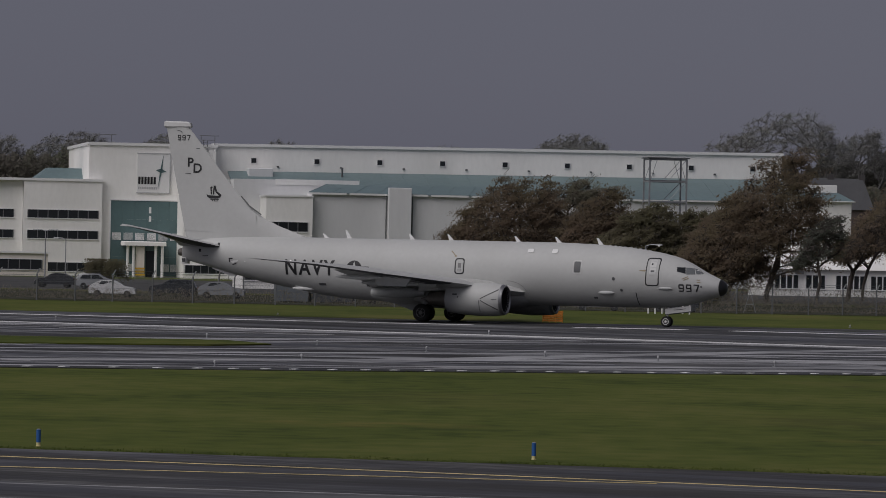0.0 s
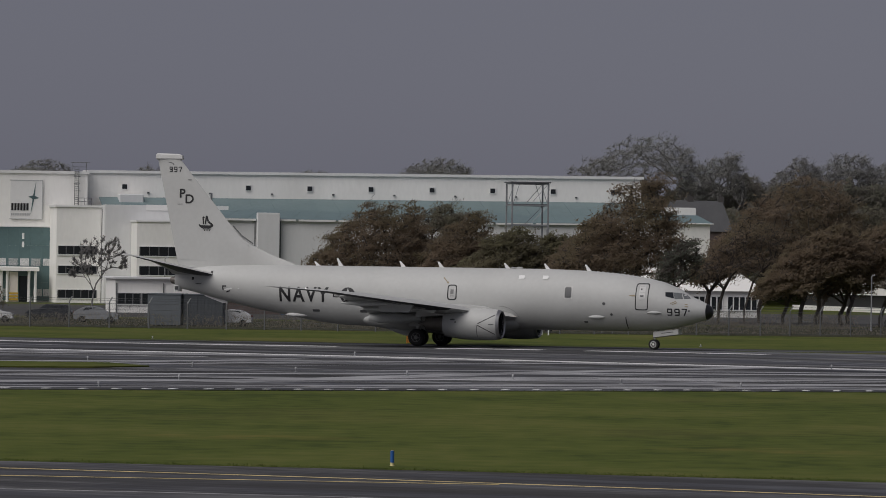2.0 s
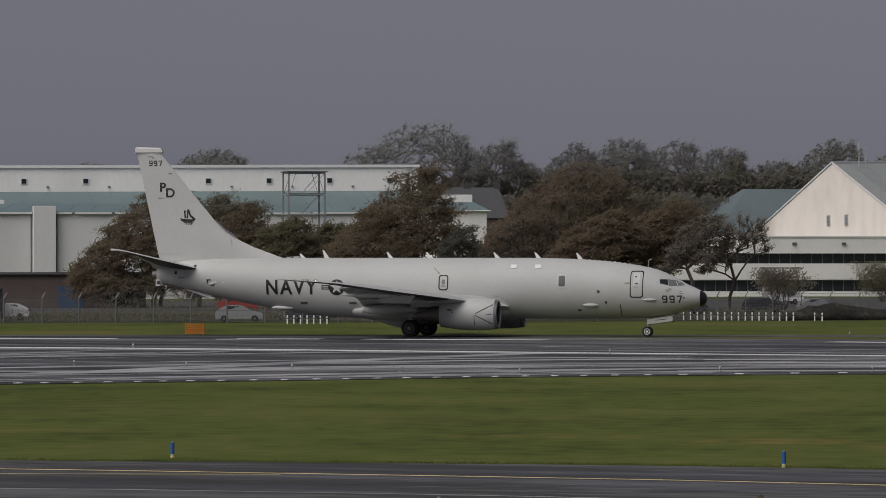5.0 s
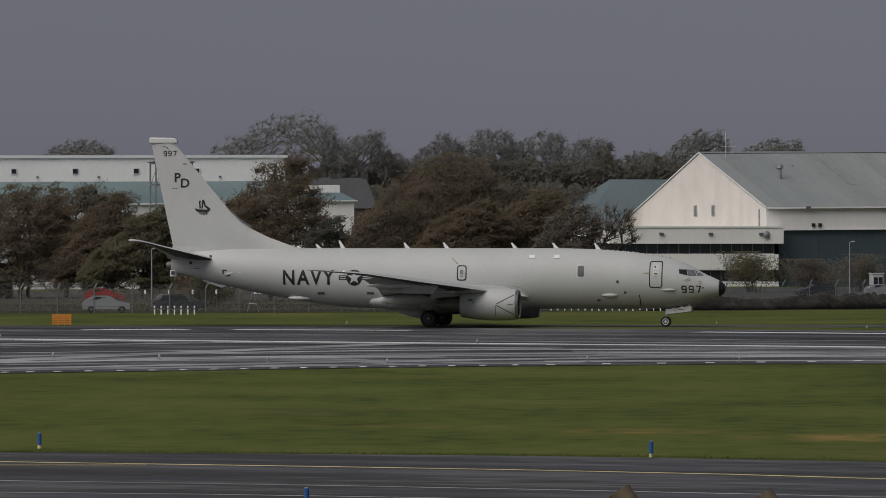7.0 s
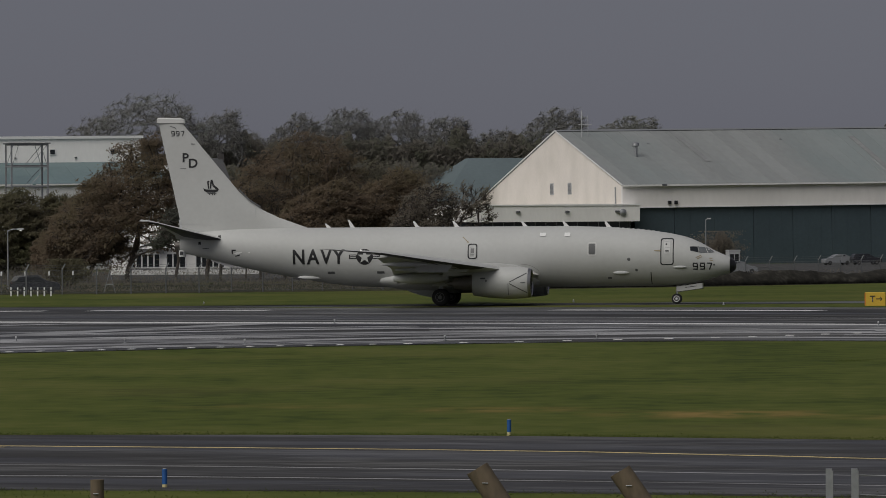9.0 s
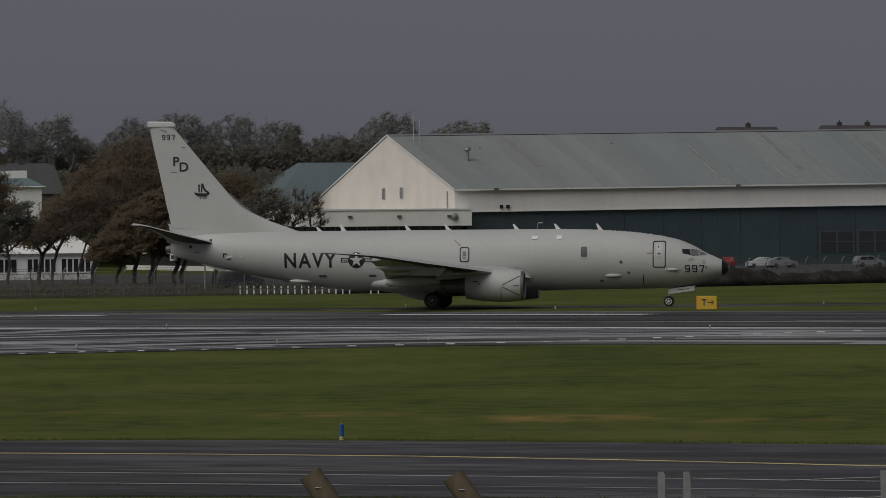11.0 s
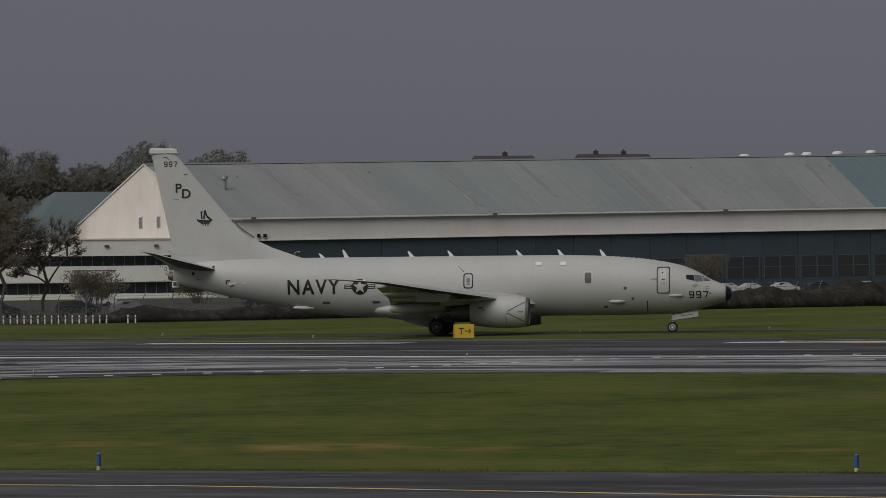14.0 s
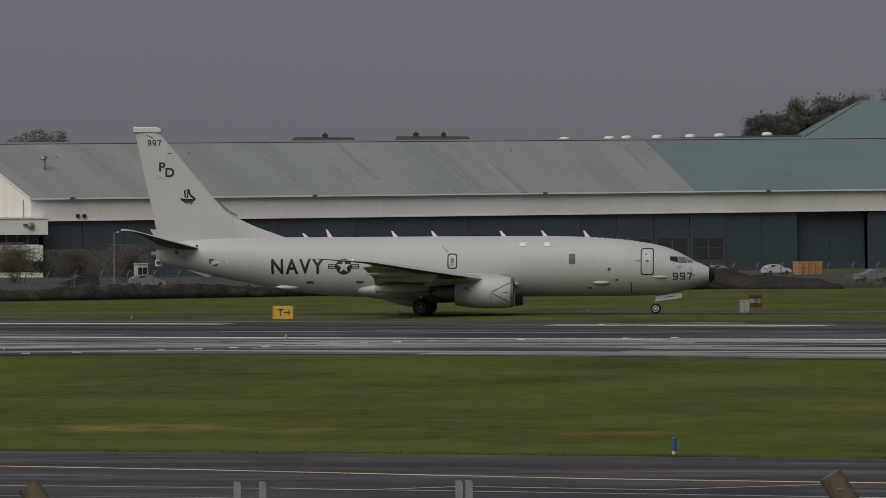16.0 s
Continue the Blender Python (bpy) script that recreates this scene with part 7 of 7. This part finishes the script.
def build_signs():
    # yellow taxiway sign with letter and arrow
    S = thing("taxiway_sign", pose(-10.33, 327.75, -0.13, 0, 0, -3), "yellow taxiway sign with a black letter and arrow", "sign")
    part("box", Solid().chamfer(-0.67, 0.67, -0.12, 0.12, 0.16, 1.02, 0.03), M_YELLOW, S)
    part("sign_leg", Solid().tube([(-0.5, 0, 0), (-0.5, 0, 0.2)], 0.04, 6), M_STEELDK, S)
    part("sign_leg", Solid().tube([(0.5, 0, 0), (0.5, 0, 0.2)], 0.04, 6), M_STEELDK, S)
    me = moved(letters("T", 0.42, 0.015), -0.16, 0.6)
    for v in me.vertices:
        v.co.y = -0.126
    part("sign_letter", me, M_BLACK, S)
    part("sign_arrow", Solid().box(0.06, 0.36, -0.128, -0.122, 0.57, 0.63).loft([[(0.3, -0.128, 0.46), (0.36, -0.128, 0.46), (0.47, -0.128, 0.6), (0.36, -0.128, 0.74), (0.3, -0.128, 0.74), (0.40, -0.128, 0.6)], [(0.3, -0.122, 0.46), (0.36, -0.122, 0.46), (0.47, -0.122, 0.6), (0.36, -0.122, 0.74), (0.3, -0.122, 0.74), (0.40, -0.122, 0.6)]]), M_BLACK, S)
    part("sign_edge", Solid().box(-0.675, -0.6, -0.13, -0.122, 0.18, 0.98), M_ORANGE, S)
    # red runway sign
    R = thing("runway_sign", pose(22.2, 362, 0, 0, 0, -3), "small dark red runway sign with white characters", "sign")
    part("box", Solid().chamfer(-0.46, 0.46, -0.1, 0.1, 0.15, 1.05, 0.03), M_RED, R)
    part("sign_leg", Solid().tube([(0, 0, 0), (0, 0, 0.2)], 0.05, 6), M_STEELDK, R)
    me = moved(letters("30-12", 0.30, 0.02), 0, 0.62, 0.85)
    for v in me.vertices:
        v.co.y = -0.106
    part("sign_number", me, M_GREY2, R)
    B = thing("equipment_cabinet", pose(20.5, 346, 0, 0, 0, -3), "pale grey equipment cabinet on the grass", "cabinet")
    part("body", Solid().chamfer(-0.34, 0.34, -0.25, 0.25, 0.0, 0.82, 0.04), M_CABINET, B)
    part("door_line", Solid().box(-0.01, 0.01, -0.258, -0.25, 0.06, 0.76), M_STEELDK, B)
    part("lid", Solid().chamfer(-0.38, 0.38, -0.29, 0.29, 0.82, 0.88, 0.02), M_CABINET, B)
    # orange board
    O = thing("orange_marker_board", pose(-76.9, 345.2, 0, 0, 0, 10), "orange slatted marker board on the grass", "marker")
    for k in range(5):
        part("slat", Solid().chamfer(-0.68, 0.68, -0.06, 0.06, 0.06 + k * 0.145, 0.18 + k * 0.145, 0.015), M_ORANGE, O)
    for x in (-0.66, -0.25, 0.2, 0.62):
        part("upright", Solid().box(x - 0.03, x + 0.03, -0.09, -0.063, 0, 0.8), M_ORANGE, O)
    # blue taxiway markers
    def marker(x, y, first=[]):
        if first:
            return copy_thing(first[0], pose(x, y, 0))
        K = thing("edge_marker", pose(x, y, 0), "blue cylindrical taxiway edge marker with a pale base", "marker", "taxiway edge markers")
        part("base", Solid().lathe([(0, 0.06), (0.015, 0.06), (0.02, 0.05), (0.09, 0.05)], "z", 16), M_MARKBASE, K, smooth=True)
        part("tube", Solid().lathe([(0.09, 0.052), (0.38, 0.052), (0.39, 0.042)], "z", 16), M_BLUE, K, smooth=True)
        part("cap", Solid().lathe([(0.39, 0.046), (0.405, 0.025)], "z", 12), M_STEEL, K)
        first.append(K)
        return K
    for x, y in ((-28.97, 127.4), (-12.85, 123.7), (5.35, 118.3), (-40.55, 126.6), (-61, 129), (21.5, 113), (-17.0, 98.3), (-33.0, 99.0)):
        marker(x, y)
    # runway and taxiway lights
    def light(x, y, tall, first={}):
        k = "tall" if tall else "low"
        if k in first:
            return copy_thing(first[k], pose(x, y, 0.03))
        h = 0.24 if tall else 0.16
        K = thing("edge_light", pose(x, y, 0.03), "small pale runway edge light on a short stem", "light", "runway edge lights")
        part("stem", Solid().lathe([(0, 0.1), (0.03, 0.1), (0.04, 0.03), (h - 0.09, 0.03)], "z", 10), M_STEEL, K, smooth=True)
        part("lamp_head", Solid().lathe([(h - 0.09, 0.04), (h - 0.04, 0.055), (h + 0.0, 0.05), (h + 0.02, 0.02)], "z", 12), M_WALLG, K, smooth=True)
        first[k] = K
        return K
    for x, y in ((-98, 303.5), (-68.03, 288.9), (-37.9, 273.6), (-8, 258.6), (22, 244.5), (-128, 315)):
        light(x, y, True)
    for x, y in ((-66.9, 248.4), (-59.4, 239.8), (-47.1, 232.2), (-41.1, 227.4), (-59.3, 217.9), (-58.6, 202.7), (-26.8, 230), (-75.5, 259), (-53, 236), (-35, 223.5), (-20, 231.5), (-70, 207)):
        light(x, y, True)
    for x, y in ((-96, 345.5), (-58, 352), (-32, 352), (-20.5, 334.5), (-3, 349), (10, 351), (32, 330)):
        light(x, y, False)
    # rows of white posts
    first = []
    def white_post(x, y):
        if first:
            return copy_thing(first[0], pose(x, y, 0))
        K = thing("bollard", pose(x, y, 0), "short white marker post with a dark band", "bollard", "white marker posts")
        part("shaft", Solid().chamfer(-0.055, 0.055, -0.055, 0.055, 0, 0.72, 0.015), M_WHITE, K)
        part("band", Solid().box(-0.058, 0.058, -0.058, 0.058, 0.42, 0.52), M_STEELDK, K)
        first.append(K)
    for k in list(range(17)) + [19.1, 20.2]:
        a, r = radians(-7.056 + 0.077 * k), 440.5 - 0.3 * k
        white_post(r * math.sin(a), r * math.cos(a))
    for k in range(7):
        white_post(-82.75 + k * 0.563, 406.06 - 0.066 * k)
    # thin stakes with white tags along the wire
    stake = None
    for k in range(5):
        a, r = radians(-11.625 + 0.267 * k), 434.6 + 0.55 * k
        at = pose(r * math.sin(a), r * math.cos(a), 0)
        if stake:
            copy_thing(stake, at)
            continue
        stake = thing("marker_stake", at, "thin steel stake with a white tag before the fence", "stake", "tagged stakes")
        part("rod", Solid().tube([(0, 0, 0), (0, 0, 1.5)], 0.02, 6), M_STEELDK, stake)
        part("tag", Solid().chamfer(-0.075, 0.075, -0.025, 0.025, 1.5, 1.86, 0.01), M_WHITE, stake, "white tag")


def build_poles():
    def pole(x, y, h, arm, label, lit=False):
        P = thing("street_lamp", pose(x, y, 0), label, "street lamp", "lamp posts")
        part("column", Solid().tube([(0, 0, 0), (0, 0, 1.0), (0, 0, h)], [0.11, 0.08, 0.05], 10), M_STEEL, P, smooth=True)
        for s in arm:
            if lit:
                part("lamp_glass", Solid().lathe([(h - 0.06, 0.03), (h - 0.02, 0.12), (h + 0.03, 0.13)], "z", 10, (1.2 * s, 0, 0)), M_GLOW, P, "small lit lamp glass", smooth=True)
            part("arm", Solid().tube([(0, 0, h - 0.05), (0.5 * s, 0, h + 0.1), (1.0 * s, 0, h + 0.1)], 0.04, 6), M_STEEL, P)
            part("lantern", Solid().chamfer(min(0.9 * s, 1.5 * s), max(0.9 * s, 1.5 * s), -0.14, 0.14, h + 0.03, h + 0.17, 0.04), M_WALLG, P)
    for az, r, h, arm in ((-18.12, 600, 5.9, (-1, 1)), (-17.9, 620, 5.0, (-1,)), (-7.45, 483, 5.2, (0.2,)), (-11.55, 470, 5.4, (1,)), (-3.7, 604, 6.2, (0.4,)), (-15.4, 640, 6.2, (0.3,)), (-13.9, 600, 5.0, (-0.3,))):
        x, y = polar(az, r)
        pole(x, y, h, arm, "tall grey lamp post with %s" % ("twin lanterns" if len(arm) > 1 else "a single lantern"), lit=az == -11.55)
    A = thing("step_ladder", pose(-78.3, 426, 0), "leaning A-frame of pale steel by the fence", "frame")
    part("rail", Solid().tube([(-0.5, 0, 0), (0.05, 0, 1.9)], 0.03, 6), M_STEEL, A)
    part("rail", Solid().tube([(0.5, 0, 0), (0.0, 0, 1.9)], 0.03, 6), M_STEEL, A)
    part("rung", Solid().tube([(-0.3, 0, 0.7), (0.32, 0, 0.7)], 0.025, 6), M_STEEL, A)
    # container beside the office
    K = thing("container", pose(-116.8, 424, 0, 0, 0, 10), "grey-blue steel container behind the fence", "container")
    part("body", Solid().chamfer(-1.45, 1.45, 0, 6.0, 0.1, 2.7, 0.05), M_CONT, K)
    for k in range(2):
        part("door_bar", Solid().box(-0.6 + k * 1.2, -0.56 + k * 1.2, -0.02, -0.002, 0.2, 2.6), M_CONT, K)
    part("frame_rail", Solid().box(-1.49, 1.49, -0.06, 6.04, 2.7, 2.8), M_CONT, K)
    # The container's long side as a box of its own, shaded by darker colour.
    D = thing("container", pose(-113.55, 425.0, 0, 0, 0, 10), "dark long side of the container, shade put into its colour", "container")
    part("body", Solid().chamfer(-1.75, 1.7, 0, 2.4, 0.1, 2.72, 0.05), M_CONTSHADE, D)
    for k in range(11):
        part("rib", Solid().box(-1.62 + k * 0.31, -1.48 + k * 0.31, -0.04, -0.002, 0.25, 2.6), M_CONTSHADE, D)
    part("frame_rail", Solid().box(-1.79, 1.74, -0.06, 2.44, 2.72, 2.8), M_CONT, D)
    O = thing("orange_skip", pose(50.2, 700, 0, 0, 0, 20), "orange steel skip before the hangar", "skip")
    part("body", Solid().loft([[(-1.7, -1, 0.1), (1.7, -1, 0.1), (1.7, 1, 0.1), (-1.7, 1, 0.1)], [(-1.8, -1.1, 1.9), (1.8, -1.1, 1.9), (1.8, 1.1, 1.9), (-1.8, 1.1, 1.9)]]), M_SKIP, O)
    for x in (-1.5, -0.5, 0.5, 1.5):
        part("stiffener", Solid().box(x - 0.06, x + 0.06, -1.2, -1.0, 0.1, 1.9), M_SKIP, O)
    for az, r in ((-3.4, 620),):
        x, y = polar(az, r)
        G = thing("kiosk", pose(x, y, 0, 0, 0, 20), "small white kiosk with a dark window", "kiosk")
        part("body", Solid().chamfer(-0.72, 0.72, -0.7, 0.7, 0, 2.4, 0.06), M_WALLG, G)
        part("window", Solid().box(-0.55, -0.05, -0.73, -0.702, 1.0, 2.0), M_GLASS, G)
        part("window", Solid().box(0.05, 0.55, -0.73, -0.702, 1.0, 2.0), M_GLASS, G)
        part("roof", Solid().chamfer(-0.8, 0.8, -0.78, 0.78, 2.4, 2.5, 0.04), M_WALLG, G)


def heap(name, line, height, width, label, seed, soil=None, tail=7, low=1.0, ramp=(0.0, 0.55)):
    """A long uneven bank of soil."""
    rng, g = random.Random(seed), glide(line, 0.8)
    s, rings = Solid(), []
    for i, p in enumerate(g):
        e = min(1.0, 0.15 + min(i / 7, (len(g) - 1 - i) / tail))
        hh = height * e * (low + (1 - low) * min(1.0, max(0.0, (i / len(g) - ramp[0]) / (ramp[1] - ramp[0])))) * (0.75 + 0.45 * noise.noise((i * 0.09, seed, 0)) + (0.22 if soil else 0.1) * noise.noise((i * 0.5, seed, 2)))
        ring = []
        for k in range(9):
            q = k / 8
            ring.append((p[0] + rng.uniform(-0.15, 0.15), p[1] + (q - 0.5) * width, max(0.0, hh * math.sin(math.pi * q) ** 0.8 + rng.uniform(-0.1, 0.1)) if 0 < k < 8 else 0.0))
        rings.append(ring)
    ob = part(name, s.loft(rings), soil or M_SOIL, smooth=True, sharp=0)
    tagged(ob, label, "earth bank", kind="structure" if soil else "")


def build_foreground():
    """Weathered fence posts and a steel gate frame just below the camera."""
    for x, lean, h, r in ((-3.97, 0.66, 3.31, 0.08), (-2.95, 0.7, 3.29, 0.076), (-6.72, 0.02, 3.235, 0.05), (2.73, 0.62, 3.33, 0.085)):
        z0 = land(x, 36.0)
        top = h
        P = thing("fence_post", pose(x, 36.0, z0 - 0.15), "weathered leaning wooden fence post", "post", "old fence posts")
        hh = top - z0 + 0.15
        rng = random.Random(int(x * 100))
        rings = []
        for k in range(8):
            q = k / 7
            cx = lean * hh * (1 - q) * 1.0
            rings.append([(cx + (r * (1 + rng.uniform(-0.07, 0.07))) * math.cos(a) * math.sqrt(1 + lean * lean) * (0.75 if lean > 0.3 else 1), (r * (1 + rng.uniform(-0.07, 0.07))) * math.sin(a), hh * q + lean * 0.8 * r * math.cos(a)) for a in [2 * math.pi * i / 12 for i in range(12)]])
        s = Solid().loft(rings)
        part("post", s, M_WOOD, P, smooth=True, sharp=50)
        part("staple", Solid().tube([(lean * 0.1 - 0.02, -r - 0.005, hh - 0.1), (lean * 0.1 + 0.02, -r - 0.01, hh - 0.1)], 0.004, 4), M_STEEL, P)
    for x0, x1 in ((-1.47, -1.29), (0.10, 0.17)):
        z0 = land(x0, 36.0)
        G = thing("steel_post_pair", pose(x0, 36.0, z0 - 0.1), "pair of galvanised steel fence uprights", "post", "steel fence uprights")
        for x in (0, x1 - x0):
            part("upright", Solid().box(x - 0.022, x + 0.022, -0.022, 0.022, 0, 3.325 - z0 + 0.1 - 0.02).box(x + 0.022, x + 0.03, -0.03, 0.022, 0.2, 3.29 - z0 + 0.1), M_STEEL, G)
        part("stay", Solid().tube([(x1 - x0, 0, 3.1 - z0), (x1 - x0 + 0.12, 0.05, 2.6 - z0)], 0.012, 6), M_STEEL, G)
    W = thing("fence_wire", pose(0, 36.0, 0), "thin slack wires strung between the uprights", "wire")
    s = Solid()
    for z in (3.26, 3.12):
        s.tube([(-1.29, 0.0, z), (-0.6, 0, z - 0.02), (0.1, 0, z)], 0.004, 4).tube([(0.17, 0, z), (1.5, 0, z - 0.03), (2.72, 0, z)], 0.004, 4)
    part("strand", s, M_STEEL, W)


def grass_fringe():
    """Longer tufts along the paving edges and blades standing in the near grass."""
    rng = np.random.default_rng(90)
    pts = []
    for line, n, spread in ((TAXI_FAR, 18000, 0.6), (TAXI_NEAR, 5000, -0.4), (RUN_NEAR, 5000, -0.5)):
        g = np.array([p for p in glide(line, 0.3) if -60 < p[0] < 35])
        k = rng.integers(0, len(g), n)
        off = np.abs(rng.normal(size=n)) * spread
        pts.append(np.stack([g[k, 0] + rng.normal(size=n) * 0.2, g[k, 1] + off + 0.05 * np.sign(spread), rng.random(n) ** 1.6 * 0.06], 1))
    for cx, cy in ((-7.0, 192.0), (-4.6, 191.0)):
        pts.append(np.stack([cx + rng.normal(size=260) * 0.45, cy + rng.normal(size=260) * 0.7, rng.random(260) * 0.05], 1))
    n = 6000
    pts.append(np.stack([rng.uniform(-30, 10, n), rng.uniform(78, 97, n), rng.random(n) * 0.05 + 0.0], 1))
    ob = part("grass_tufts", leaf_mesh("grass_tufts", np.concatenate(pts), 0.015, rng, 4.0, -1.0), M_LEAF["grass"])
    tagged(ob, "longer grass tufts along the paving edges", "grass", kind="stuff")


build_fence()
build_cars()
build_signs()
build_poles()
heap("earth_mound", [(17, 513), (22, 515), (27, 516), (33, 514), (40, 512)], 3.2, 8.0, "dark bank of loose dug soil on the grass", 3, tail=17)
heap("soil_bank", [(-46, 436), (-37, 444), (-24, 457), (-10, 474), (3, 490), (14, 503), (28, 513)], 2.75, 5.0, "long low bank of dark soil and rubble", 4, M_BANK, low=0.58, ramp=(0.6, 0.74))
build_foreground()
grass_fringe()

# ---- what moves ----
TAXI = [(0.0, -82.57, 336.6, -6.9), (0.5, -80.45, 336.4, -6.1), (1.0, -78.29, 336.2, -5.3), (1.5, -76.18, 336.2, -4.56), (2.0, -73.95, 336.3, -3.89), (2.5, -71.78, 336.5, -3.3),
        (3.0, -69.48, 336.9, -2.79), (3.5, -67.2, 337.4, -2.37), (4.0, -64.76, 337.8, -2.03), (6.5, -52.45, 339.7, -0.8), (7.0, -49.9, 340.15, -0.7), (7.5, -47.4, 340.5, -0.68),
        (8.0, -44.82, 340.9, -0.7), (8.5, -42.28, 341.2, -0.8), (9.0, -39.64, 341.45, -0.9), (9.5, -37.05, 341.7, -1.1), (10.0, -34.34, 341.95, -1.35), (12.5, -20.68, 343.0, -2.9),
        (13.0, -17.87, 343.1, -3.2), (13.5, -15.1, 343.2, -3.47), (14.0, -12.32, 343.3, -3.71), (14.5, -9.57, 343.35, -3.93), (15.0, -6.78, 343.45, -4.14), (15.5, -4.05, 343.6, -4.34), (16.0, -1.24, 343.8, -4.53)]


def motions():
    walk(aircraft, [(t, pose(x, y, 0.03, 0, 0, h)) for t, x, y, h in TAXI])
    for ob in list(aircraft.children):
        if ob.name.split(".")[0] in ("main_wheel", "nose_wheel"):
            r = 0.57 if ob.name.startswith("main") else 0.345
            p = ob.location.copy()
            rows = []
            for k in range(241):
                t = k / 15
                gone = float(np.interp(t, [q[0] for q in TAXI], [q[1] for q in TAXI])) - TAXI[0][1]
                rows.append((t, Matrix.Translation(p) @ Matrix.Rotation(gone / r, 4, "Y")))
            walk(ob, rows)


motions()
